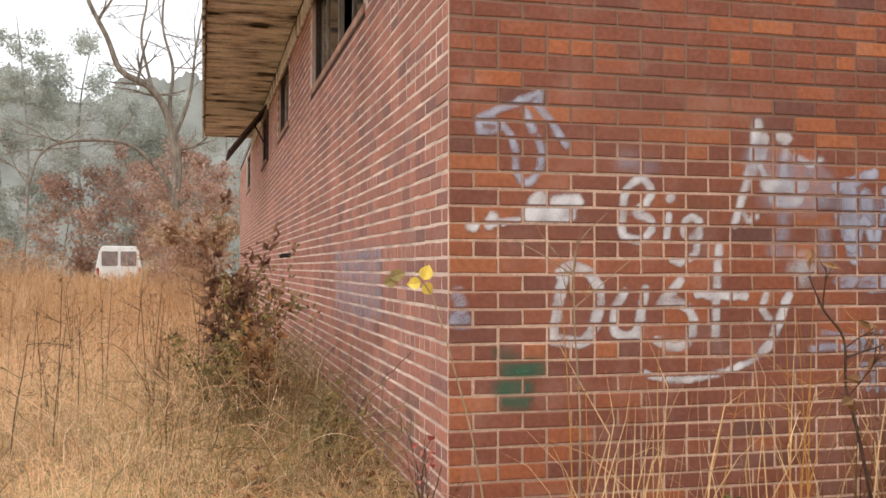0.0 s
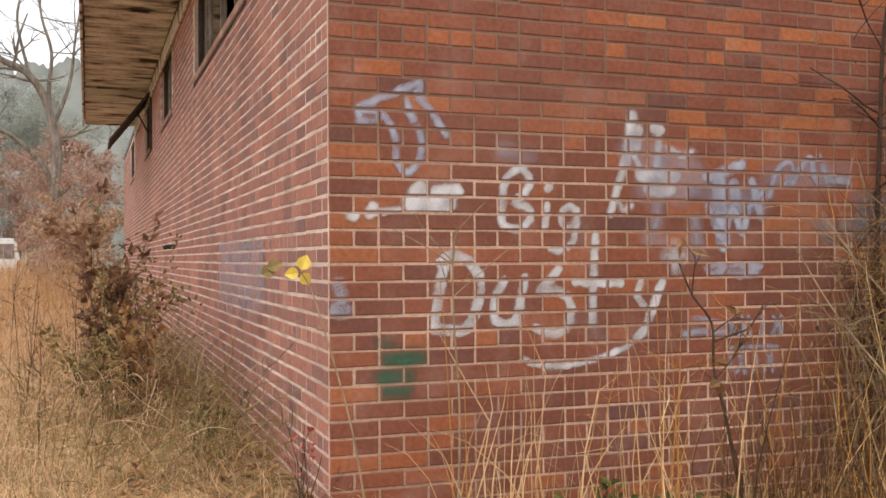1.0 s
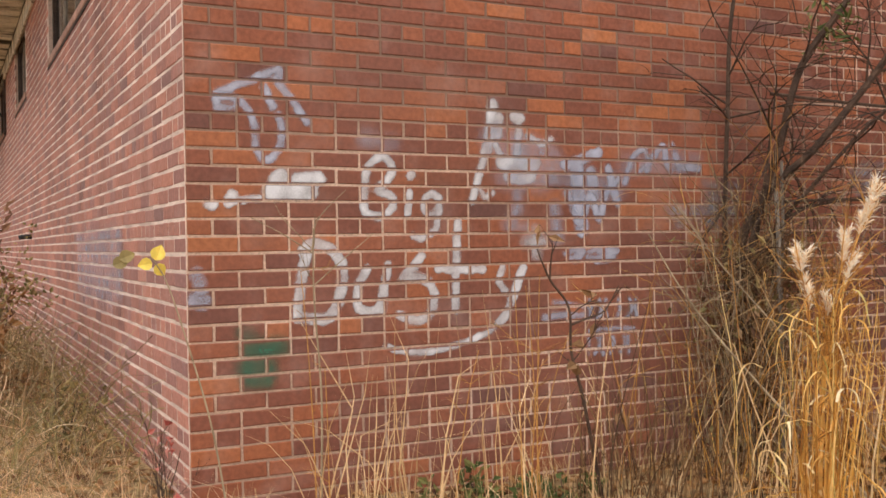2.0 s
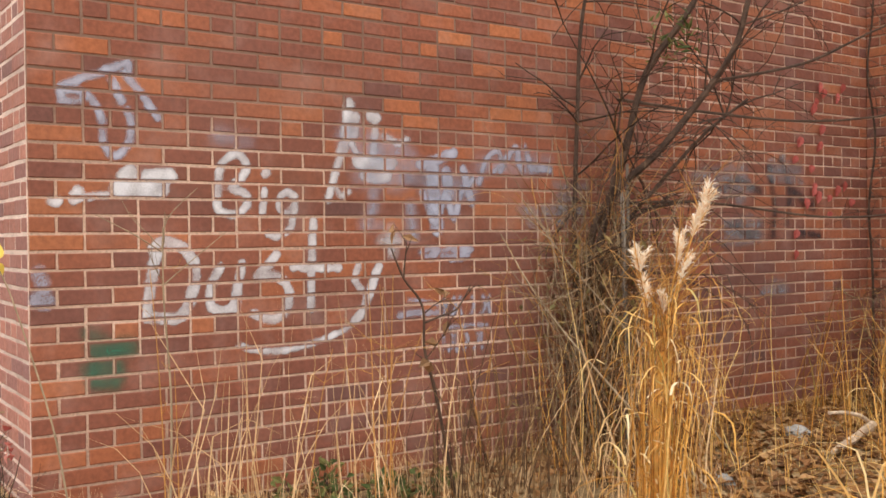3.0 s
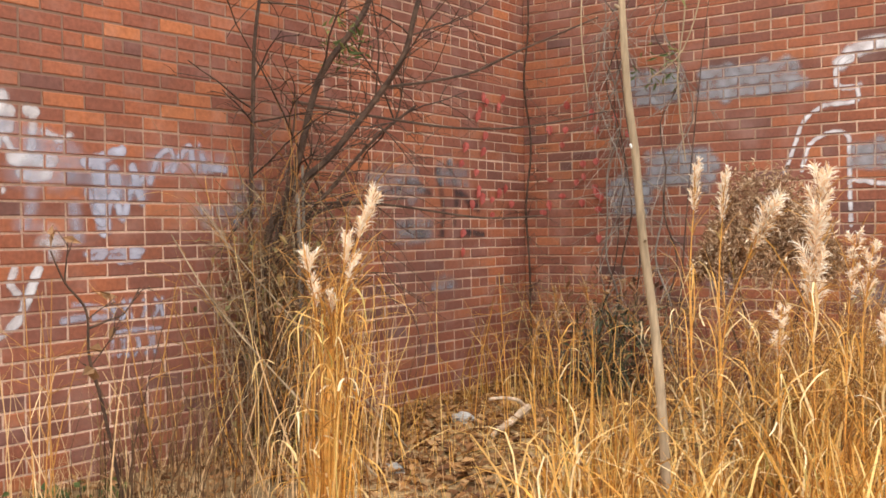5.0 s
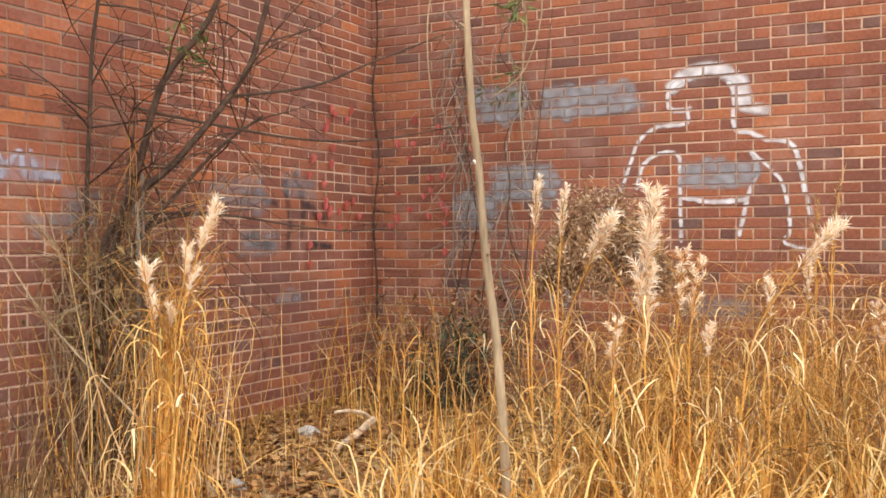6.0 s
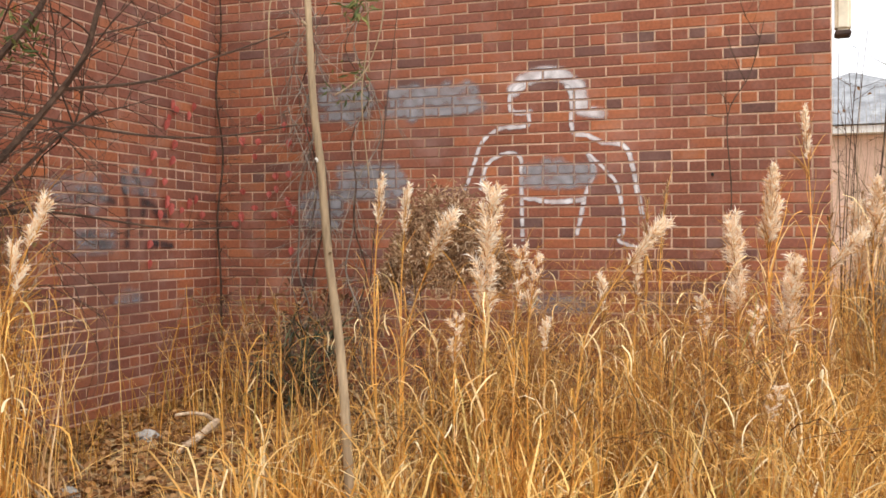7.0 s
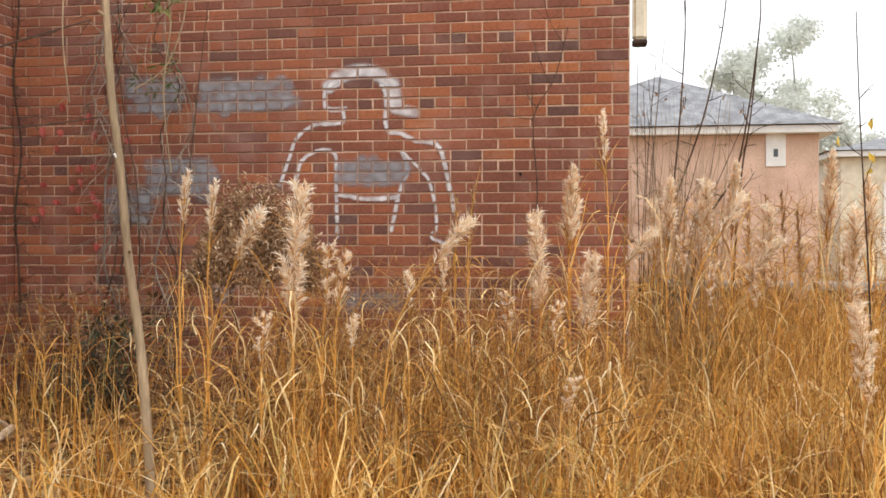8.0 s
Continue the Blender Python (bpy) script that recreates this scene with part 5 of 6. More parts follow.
def build_thicket_shrub():
    t = thing("bare_shrub", (2.68, -0.16, gz(2.68, -0.16)), "bare dark shrub with several leaning stems beside the wall", "shrub")
    o, r = Vector((2.68, -0.16, gz(2.68, -0.16))), random.Random(31)
    # the first three limbs' tops, above the view, are extended to shade the corner
    limbs = [([(2.66, -0.1, -0.08), (2.64, -0.08, 0.5), (2.62, -0.07, 0.95), (2.63, -0.07, 1.34), (2.64, -0.08, 1.69), (2.65, -0.09, 2.03), (2.69, -0.12, 2.4), (2.72, -0.2, 3.0), (2.9, -0.4, 3.7)], 0.015),
             ([(2.68, -0.16, -0.08), (2.66, -0.14, 0.5), (2.67, -0.13, 1.0), (2.76, -0.2, 1.25), (2.81, -0.25, 1.48), (2.88, -0.33, 1.86), (3.04, -0.5, 2.2), (3.2, -0.6, 2.7), (3.5, -0.8, 3.3), (3.7, -0.9, 3.9)], 0.025),
             ([(2.7, -0.18, -0.08), (2.69, -0.17, 0.6), (2.74, -0.19, 1.18), (2.91, -0.37, 1.45), (3.08, -0.53, 1.74), (3.18, -0.64, 1.97), (3.23, -0.7, 2.25), (3.4, -0.75, 2.7), (3.9, -0.9, 3.2), (4.4, -1.0, 3.6)], 0.022),
             ([(2.72, -0.2, -0.08), (2.75, -0.22, 0.6), (2.8, -0.24, 1.05), (2.95, -0.35, 1.3), (3.12, -0.5, 1.55), (3.3, -0.62, 1.72)], 0.015),
             ([(2.6, -0.12, -0.08), (2.5, -0.14, 0.4), (2.55, -0.2, 0.8), (2.68, -0.24, 1.15), (2.74, -0.3, 1.75)], 0.011)]
    for pts, w in limbs:
        s = Shape()
        p = spline([Vector(q) - o for q in pts], 5)
        s.tube(p, taper(len(p), w, w * 0.45), 7)
        limb = piece("stem", s, twig_mat, t)
        s = Shape()
        for i in range(10):
            q = p[r.randint(len(p) // 3, len(p) - 1)]
            twigs(s, q, Vector((r.uniform(-1, 1), r.uniform(-0.6, 0.2), r.uniform(-0.2, 0.7))), r.uniform(0.3, 0.85), 0.006, r, 2, 0.7, 0.04)
        tagged(piece("twig_spray", s, twig_mat, limb), kind="stuff")
    for pts in ([(3.1, -0.55, 1.8), (3.4, -0.87, 1.87), (3.6, -1.09, 2.0), (3.89, -1.4, 2.18)], [(2.78, -0.22, 1.73), (3.07, -0.53, 1.65), (3.37, -0.85, 1.59), (3.63, -1.12, 1.6), (3.92, -1.43, 1.68)], [(2.78, -0.22, 1.2), (3.1, -0.5, 1.2), (3.5, -0.9, 1.12), (3.8, -1.1, 1.13)]):
        s = Shape()
        p = spline([Vector(q) - o for q in pts], 5)
        s.tube(p, taper(len(p), 0.009, 0.004), 5)
        for k in range(3, len(p), 2):
            twigs(s, p[k], Vector((r.uniform(-1, 1), r.uniform(-1, 1), r.uniform(-0.6, 0.6))), r.uniform(0.12, 0.3), 0.002, r, 1, 0.7, 0.03)
        piece("branch", s, twig_mat, t)
    s = Shape()
    for i in range(170):
        f = r.random()
        q = Vector((2.64 + 0.55 * f + r.gauss(0, 0.12), -0.12 - 0.45 * f + r.gauss(0, 0.06), 0.95 + 1.15 * r.random())) - o
        curl(s, r, q, Vector((r.uniform(-0.5, 1), r.uniform(-0.6, 0.2), r.uniform(-0.5, 0.7))), r.uniform(0.2, 0.7), 0.005, 0.28, 0.15, 8)
    tagged(piece("tendril_tangle", s, twig_mat, t), kind="stuff")
    s = Shape()
    c = Vector((2.98, -0.42, 2.02)) - o
    for i in range(60):
        s.leaf(c + wander(r, 0.12), wander(r) + Vector((0.6, 0, 0.3)), wander(r) + Vector((0, 0, 0.5)), r.uniform(0.05, 0.09), 0.018)
    tagged(piece("leaf_tuft", s, green_leaf, t), kind="stuff")
    s = Shape()
    for i in range(30):
        twigs(s, Vector((r.uniform(-0.4, 0.35), r.uniform(-0.3, 0.06), 0.0)), Vector((r.uniform(-0.25, 0.25), r.uniform(-0.2, 0.2), 1)), r.uniform(0.6, 1.3), 0.0035, r, 1, 0.4)
    tagged(piece("sucker_tangle", s, pale_bark, t), kind="stuff")
    for x, y, top, w in ((2.74, -0.3, 1.25, 0.017), (2.79, -0.26, 1.4, 0.013), (2.68, -0.36, 1.05, 0.011)):
        s = Shape()
        p = spline([Vector((x + wander(r, 0.015).x, y + wander(r, 0.015).y, -0.08 + (top + 0.08) * k / 5)) - o for k in range(6)], 4)
        s.tube(p, taper(len(p), w, w * 0.6), 7)
        piece("stem", s, grey_bark, t, "grey weathered stem")
    s = Shape()
    for i in range(150):
        q = Vector((r.gauss(-0.12, 0.12), r.uniform(-0.25, 0.05), r.uniform(0.25, 0.95)))
        s.leaf(q, wander(r) + Vector((0, 0, -0.7)), wander(r), r.uniform(0.05, 0.1), 0.03, 0.2)
    tagged(piece("withered_foliage", s, dead_leaf, t, "withered brown leaves"), kind="stuff")
    s = Shape()
    for i in range(260):
        q = Vector((r.gauss(-0.15, 0.2), r.uniform(-0.4, 0.0), 1.1 * r.random() ** 1.6))
        s.leaf(q, wander(r) + Vector((0, 0, -0.6)), wander(r), r.uniform(0.03, 0.065), 0.022, 0.2)
    tagged(piece("vine_foliage", s, olive_leaf, t, "small olive leaves of a climbing vine"), kind="stuff")


build_thicket_shrub()


def build_sapling():
    x, y = 2.585, -2.36
    o = Vector((x, y, gz(x, y)))
    t = thing("sapling", tuple(o), "slender pale sapling trunk with cut twig stubs", "tree")
    pts = [(2.585, -2.36, o.z - 0.05), (2.58, -2.35, 0.08), (2.57, -2.34, 0.37), (2.56, -2.32, 0.69), (2.54, -2.29, 1.0), (2.53, -2.26, 1.34), (2.52, -2.24, 1.57), (2.51, -2.22, 1.95), (2.5, -2.2, 2.5), (2.48, -2.2, 3.1)]
    r = random.Random(8)
    s = Shape()
    p = spline([Vector(q) - o + wander(r, 0.003) for q in pts], 5)
    s.tube(p, [w * (1 + 0.09 * noise.noise((k * 0.9, 2, 5))) for k, w in enumerate(taper(len(p), 0.021, 0.011))], 9)
    trunk = piece("trunk", s, pale_bark, t, smooth=True)
    for z in (1.33, 1.55, 1.0, 0.75, 1.83, 0.4):
        k = min(range(len(p)), key=lambda i: abs(p[i].z + o.z - z))
        s = Shape()
        d = Vector((r.uniform(-1, 0), r.uniform(-1, 1), 0.7)).normalized()
        s.tube([p[k], p[k] + d * 0.035], [0.007, 0.005], 6)
        piece("twig_stub", s, white_paint if z in (1.33, 1.55) else pale_bark, trunk, "pale freshly cut stub" if z in (1.33, 1.55) else "")
    for pts in ([(2.5, -2.21, 2.0), (2.47, -2.1, 2.0), (2.46, -2.08, 1.8), (2.47, -2.1, 1.55)], [(2.5, -2.21, 2.05), (2.55, -2.4, 2.1), (2.58, -2.5, 1.95), (2.56, -2.44, 1.7), (2.53, -2.32, 1.6)], [(2.6, -2.35, 2.2), (2.62, -2.42, 1.9), (2.6, -2.4, 1.6), (2.62, -2.42, 1.3)]):
        s = Shape()
        q = spline([Vector(c) - o for c in pts], 5)
        s.tube(q, taper(len(q), 0.004, 0.0025), 5)
        piece("vine_loop", s, pale_bark, t)
    s = Shape()
    c = Vector((2.57, -2.4, 1.94)) - o
    for i in range(34):
        s.leaf(c + wander(r, 0.05), wander(r) + Vector((0, 0, -0.2)), wander(r), r.uniform(0.05, 0.08), 0.016)
    tagged(piece("leaf_tuft", s, green_leaf, t), kind="stuff")


build_sapling()


def build_corner_vine():
    x, y = 5.24, -0.11
    o = Vector((x, y, gz(x, y)))
    t = thing("wall_vine", tuple(o), "thin dark climbing vine with a few red leaves", "vine")
    r = random.Random(12)
    p = spline([Vector((0.016 * math.sin(k * 1.3), 0.018 * math.cos(k * 0.9), -0.03 + k * 0.16)) for k in range(21)], 3)
    s = Shape()
    s.tube(p, taper(len(p), 0.009, 0.006), 7)
    piece("stem", s, twig_mat, t)
    s = Shape()
    for i in range(64):
        q = p[r.randint(6, len(p) - 1)]
        twigs(s, q, Vector((-r.uniform(0.1, 0.9), -r.uniform(0.1, 1), r.uniform(-0.5, 0.5))), r.uniform(0.12, 0.5), 0.0026, r, 1, 0.8, 0.06)
    tagged(piece("tendril_spray", s, twig_mat, t), kind="stuff")
    for i in range(46):
        s = Shape()
        on_front = r.random() < 0.5
        z = r.choice((1.1, 1.25, 1.3, 1.35, 1.5, 1.6, 1.8, 2.0, 1.0)) + r.uniform(-0.1, 0.1)
        q = Vector((-r.uniform(0.1, 0.75), 0.085, z)) if on_front else Vector((0.095, -r.uniform(0.05, 0.75), z))
        round_leaf(s, q, Vector((r.uniform(-0.3, 0.3), r.uniform(-0.2, 0.2), -1)), Vector((-0.3, -1, 0.2)) if on_front else Vector((-1, -0.3, 0.2)), r.uniform(0.045, 0.08), r.uniform(0.035, 0.055))
        piece("leaf", s, red_leaf, t)


build_corner_vine()


def build_hanging_vine():
    x, y = 5.2, -1.05
    o = Vector((x, y, gz(x, y)))
    t = thing("hanging_vine", tuple(o), "tangle of bare grey-brown vines climbing the brick wing", "vine")
    r = random.Random(18)
    for k in range(7):
        s = Shape()
        y0 = r.uniform(-0.25, 0.25)
        p = spline([Vector((r.uniform(-0.06, 0.09), y0 + r.uniform(-0.12, 0.12) + 0.03 * math.sin(j), -0.02 + j * 0.3)) for j in range(10)], 4)
        s.tube(p, taper(len(p), r.uniform(0.005, 0.0095), 0.003), 6)
        strand = piece("strand", s, grey_bark if k % 2 else twig_mat, t)
        s = Shape()
        for i in range(7):
            twigs(s, p[r.randint(6, len(p) - 1)], Vector((r.uniform(-0.6, 0.1), r.uniform(-1, 1), r.uniform(-0.8, 0.5))), r.uniform(0.15, 0.5), 0.003, r, 1, 0.8, 0.08)
        for i in range(24):
            curl(s, r, p[r.randint(10, len(p) - 1)], Vector((r.uniform(-0.5, 0.05), r.uniform(-0.7, 0.7), r.uniform(-1, 0.2))), r.uniform(0.2, 0.6), 0.005, 0.25, 0.15, 8)
        tagged(piece("twig_spray", s, grey_bark, strand), kind="stuff")
    s = Shape()
    for i in range(40):
        s.leaf(Vector((-0.03, -0.1, 2.15)) + wander(r, 0.14), wander(r) + Vector((0, 0, -0.2)), wander(r), r.uniform(0.05, 0.09), 0.018)
    tagged(piece("leaf_tuft", s, green_leaf, t), kind="stuff")


build_hanging_vine()


def build_evergreen():
    x, y = 4.9, -0.95
    o = Vector((x, y, gz(x, y)))
    t = thing("evergreen_bush", tuple(o), "low dark green bush with drooping narrow leaves", "bush")
    r, s, st = random.Random(14), Shape(), Shape()
    for i in range(16):
        twigs(st, Vector((r.uniform(-0.1, 0.1), r.uniform(-0.1, 0.1), 0)), Vector((r.uniform(-1, 1), r.uniform(-1, 1), 1.2)), r.uniform(0.3, 0.55), 0.004, r, 1)
    tagged(piece("stem_tangle", st, twig_mat, t), kind="stuff")
    for i in range(330):
        a = r.uniform(0, 6.28)
        d = Vector((math.cos(a), math.sin(a), 0))
        p = d * r.uniform(0.02, 0.34) + Vector((0, 0, r.uniform(0.08, 0.58))) + wander(r, 0.05)
        s.leaf(p, d * 0.6 + wander(r, 0.5) + Vector((0, 0, r.uniform(-0.9, 0.5))), d + Vector((0, 0, 0.6)), r.uniform(0.09, 0.18), 0.015, 0.15)
    tagged(piece("foliage", s, dark_green, t), kind="stuff")
    s = Shape()
    for i in range(150):
        s.leaf(Vector((r.uniform(-0.1, 0.35), r.uniform(-0.45, 0.35), r.uniform(0.1, 0.85))), wander(r) + Vector((0, 0, -0.7)), wander(r), r.uniform(0.05, 0.1), 0.03, 0.2)
    tagged(piece("dead_foliage", s, dead_leaf, t, "withered brown leaves"), kind="stuff")


dark_green = material("dark_evergreen", [(0.0, (0.012, 0.015, 0.007)), (0.6, (0.028, 0.033, 0.014)), (1.0, (0.09, 0.09, 0.04))], 5, 60, 0.55, 0.1, "island", 0.2)
build_evergreen()


def build_seed_dome(x, y, top, width, label):
    """A withered weed with a dome of fine brown seed twigs."""
    o = Vector((x, y, gz(x, y)))
    t = thing("withered_weed", tuple(o), label, "weed")
    r = random.Random(round(x * 100))
    H = top - o.z
    for k in range(5):
        s = Shape()
        b, e = Vector((r.uniform(-0.06, 0.06), r.uniform(-0.06, 0.06), -0.02)), Vector((r.uniform(-0.5, 0.5) * width, r.uniform(-0.5, 0.5) * width, H * 0.72))
        s.tube(spline([b, b.lerp(e, 0.5) + Vector((0, 0, 0.05)), e], 4), taper(9, 0.004, 0.0025), 5)
        piece("stem", s, twig_mat, t)
    s = Shape()
    for i in range(2600):
        a, q = r.uniform(0, 6.28), math.sqrt(r.random())
        c = Vector((math.cos(a) * q * width / 2, math.sin(a) * q * width / 2, H * 0.62 + (1 - q * q) * H * 0.36 * r.uniform(0.2, 1) + 0.14 * noise.noise((math.cos(a) * 2, math.sin(a) * 2, q * 3))))
        d = Vector((math.cos(a) * 0.5, math.sin(a) * 0.5, r.uniform(-0.3, 0.7)))
        p1 = c + d * 0.05
        s.quad_strip([c, p1, p1 + d * 0.03 + Vector((0, 0, -0.02))], [0.002, 0.006, 0.002], d.cross(wander(r)).normalized())
        for k in range(3):
            s.leaf(p1 + wander(r, 0.02), wander(r), wander(r), r.uniform(0.02, 0.05), 0.011)
    tagged(piece("seed_dome", s, dome_brown, t), kind="stuff")


dome_brown = material("dome_brown", [(0.0, (0.14, 0.075, 0.038)), (0.5, (0.33, 0.19, 0.1)), (0.85, (0.5, 0.34, 0.2)), (1.0, (0.8, 0.64, 0.46))], 5, 60, 0.85, 0, "island", 0.2, translucent=0.2)
build_seed_dome(3.9, -2.28, 1.36, 0.66, "withered weed with a dome of fine brown seeds")


def leafy_bush(name, x, y, height, width, n_leaf, mat, label, seed, leaf=(0.05, 0.1), thin=10, depth=2, spread=0.45):
    o = Vector((x, y, gz(x, y)))
    t = thing(name, tuple(o), label, "bush")
    r, st, s, tips = random.Random(seed), Shape(), Shape(), []
    for i in range(thin):
        twigs(st, Vector((r.uniform(-0.12, 0.12) * width, r.uniform(-0.12, 0.12) * width, -0.02)), Vector((r.uniform(-0.5, 0.5) * width, r.uniform(-0.5, 0.5) * width, 1)), height * r.uniform(0.6, 1.0), 0.0035, r, depth, spread, 0, tips)
    tagged(piece("stem_tangle", st, twig_mat, t), kind="stuff")
    for i in range(n_leaf):
        p, d = r.choice(tips)
        s.leaf(p + wander(r, 0.03), d + wander(r, 0.9) + Vector((0, 0, -0.5)), wander(r), r.uniform(*leaf), r.uniform(*leaf) * 0.55)
    tagged(piece("foliage", s, mat, t), kind="stuff")


leafy_bush("brown_bush", -0.78, 3.0, 1.15, 0.08, 480, brown_leaf, "narrow upright bush holding curled dead brown leaves", 41, (0.05, 0.1), 6, 1, 0.13)
leafy_bush("brown_bush", -0.6, 2.4, 0.5, 0.8, 420, litter_leaf, "low bush of brown and rust leaves by the wall", 42, (0.04, 0.08), 6)
leafy_bush("green_bush", -0.75, 2.5, 0.6, 0.9, 900, olive_leaf, "thin bush with small olive leaves", 43, (0.025, 0.05), 6)
leafy_bush("green_bush", -0.6, 3.8, 0.9, 0.6, 700, olive_leaf, "tangled olive bush beside the side wall", 44, (0.03, 0.05), 7)
leafy_bush("green_weed", 1.15, -0.3, 0.11, 1.6, 150, green_leaf, "low green weeds at the foot of the wall", 45, (0.03, 0.06), 16)
leafy_bush("green_weed", 1.5, -0.35, 0.09, 1.2, 90, green_leaf, "low green weeds at the foot of the wall", 46, (0.03, 0.06), 10)
leafy_bush("green_weed", -0.35, 1.2, 0.3, 0.7, 160, olive_leaf, "small olive weed beside the corner", 47, (0.03, 0.05), 8)
leafy_bush("red_weed", -0.15, -0.25, 0.34, 0.35, 14, red_leaf, "small weed with a few dull red leaves", 48, (0.03, 0.05), 5)


def build_leaf_stalk():
    o = Vector((-0.05, -0.5, gz(-0.05, -0.5)))
    t = thing("yellow_leaf_stalk", tuple(o), "thin stalk leaning at the corner with bright yellow leaves", "plant")
    s = Shape()
    p = spline([Vector(q) - o for q in ((0.03, -0.52, o.z - 0.02), (-0.03, -0.5, 0.4), (-0.11, -0.48, 0.72), (-0.17, -0.46, 0.92), (-0.22, -0.45, 1.0))], 5)
    s.tube(p, taper(len(p), 0.004, 0.002), 5)
    stem = piece("stem", s, pale_bark, t)
    for q, d, size in (((-0.2, -0.455, 0.985), (0.3, 0, 0.8), 0.052), ((-0.21, -0.45, 0.975), (-0.8, 0, -0.1), 0.045), ((-0.2, -0.45, 0.97), (0.5, 0, -0.6), 0.045)):
        s = Shape()
        round_leaf(s, Vector(q) - o, Vector(d), Vector((-0.2, -1, 0.2)), size * 1.05, size * 0.95)
        piece("leaf", s, yellow_leaf, t)
    s = Shape()
    for q in ((-0.31, -0.43, 0.99), (-0.33, -0.43, 0.97)):
        round_leaf(s, Vector(q) - o, Vector((0.5, 0, 0.2)), Vector((-0.2, -1, 0.2)), 0.055, 0.045)
    piece("leaf", s, olive_leaf, t, "olive leaf")


build_leaf_stalk()


def thin_stem(name, pts, w, mat, label, seed, leaves=0, leaf_mat=None, sprays=5, category="stem", size=(0.05, 0.08), spray_len=0.25):
    o = Vector(pts[0])
    t = thing(name, tuple(o), label, category)
    r, s, tips = random.Random(seed), Shape(), []
    p = spline([Vector(q) - o + (wander(r, 0.006) if i else Vector()) for i, q in enumerate(pts)], 5)
    s.tube(p, taper(len(p), w, w * 0.4), 6)
    stem = piece("stem", s, mat, t)
    if sprays:
        s = Shape()
        for i in range(sprays):
            k = r.randint(len(p) // 3, len(p) - 1)
            twigs(s, p[k], Vector((r.uniform(-1, 1), r.uniform(-1, 1), r.uniform(0.1, 0.9))), r.uniform(0.5, 1) * spray_len, w * 0.45, r, 1, 0.5, 0, tips)
        tagged(piece("twig_spray", s, mat, stem), kind="stuff")
    for i in range(leaves):
        q, d = r.choice(tips) if tips else (r.choice(p), Vector((0, 0, 1)))
        s = Shape()
        s.leaf(q, wander(r) + Vector((0, 0, -0.8)), wander(r), r.uniform(*size), r.uniform(*size) * 0.55)
        piece("leaf", s, leaf_mat, stem)
    return t


def up_stem(x, y, top, lean, w, mat, label, seed, **kw):
    z = gz(x, y)
    thin_stem(kw.pop("name", "bare_sapling"), [(x, y, z - 0.03), (x + lean[0] * 0.3, y + lean[1] * 0.3, z + (top - z) * 0.4), (x + lean[0] * 0.7, y + lean[1] * 0.7, z + (top - z) * 0.75), (x + lean[0], y + lean[1], top)], w, mat, label, seed, **kw)


# stalks before the graffiti wall
thin_stem("weed_stalk", [(0.36, -0.45, 0.13), (0.37, -0.45, 0.49), (0.34, -0.45, 0.84), (0.34, -0.45, 1.08)], 0.005, pale_bark, "thin brown weed stalk with forked branches", 51, sprays=3, category="weed", spray_len=0.2)
thin_stem("weed_stalk", [(0.34, -0.45, 1.00), (0.37, -0.45, 1.12), (0.47, -0.45, 1.22)], 0.0028, pale_bark, "thin brown forked branch of a dry weed", 55, sprays=0, category="weed")
thin_stem("weed_stalk", [(0.34, -0.45, 1.00), (0.24, -0.45, 1.06), (0.12, -0.45, 1.12)], 0.0028, pale_bark, "thin brown forked branch of a dry weed", 56, sprays=0, category="weed")
thin_stem("weed_stalk", [(0.34, -0.45, 0.88), (0.45, -0.45, 0.97), (0.58, -0.45, 1.07)], 0.0028, pale_bark, "thin brown forked branch of a dry weed", 57, sprays=0, category="weed")
thin_stem("weed_stalk", [(1.51, -0.55, -0.02), (1.41, -0.55, 0.40), (1.37, -0.55, 0.59), (1.35, -0.55, 0.76), (1.27, -0.55, 0.88), (1.21, -0.55, 1.00)], 0.008, twig_mat, "crooked dark weed stalk leaning before the wall", 52, sprays=4, leaves=8, leaf_mat=dead_leaf, category="weed", spray_len=0.2)
thin_stem("weed_stalk", [(1.37, -0.55, 0.70), (1.44, -0.55, 0.72), (1.52, -0.55, 0.75), (1.60, -0.55, 0.84)], 0.006, twig_mat, "dark hooked side branch of a dry weed", 58, sprays=2, category="weed", spray_len=0.1)
up_stem(1.2, -0.5, 0.6, (0.05, 0.0), 0.004, brown_straw, "thin straw-coloured weed stalk", 53, name="weed_stalk", sprays=4, category="weed")
up_stem(1.62, -0.6, 0.75, (-0.12, 0.0), 0.004, brown_straw, "thin straw-coloured weed stalk", 54, name="weed_stalk", sprays=5, leaves=4, leaf_mat=dead_leaf, category="weed")
for i in range(9):
    r = random.Random(60 + i)
    up_stem(r.uniform(0.2, 2.3), r.uniform(-0.8, -0.3), r.uniform(0.5, 0.95), (r.uniform(-0.2, 0.2), r.uniform(-0.05, 0.05)), 0.003, brown_straw, "thin straw-coloured weed stalk", 70 + i, name="weed_stalk", sprays=3, category="weed", spray_len=0.15)
for i in range(8):
    r = random.Random(160 + i)
    up_stem(r.uniform(3.3, 5.2), r.uniform(-1.4, -0.3), r.uniform(0.45, 0.85), (r.uniform(-0.25, 0.25), r.uniform(-0.2, 0.2)), 0.003, straw, "thin straw-coloured weed stalk", 170 + i, name="weed_stalk", sprays=3, category="weed", spray_len=0.15)
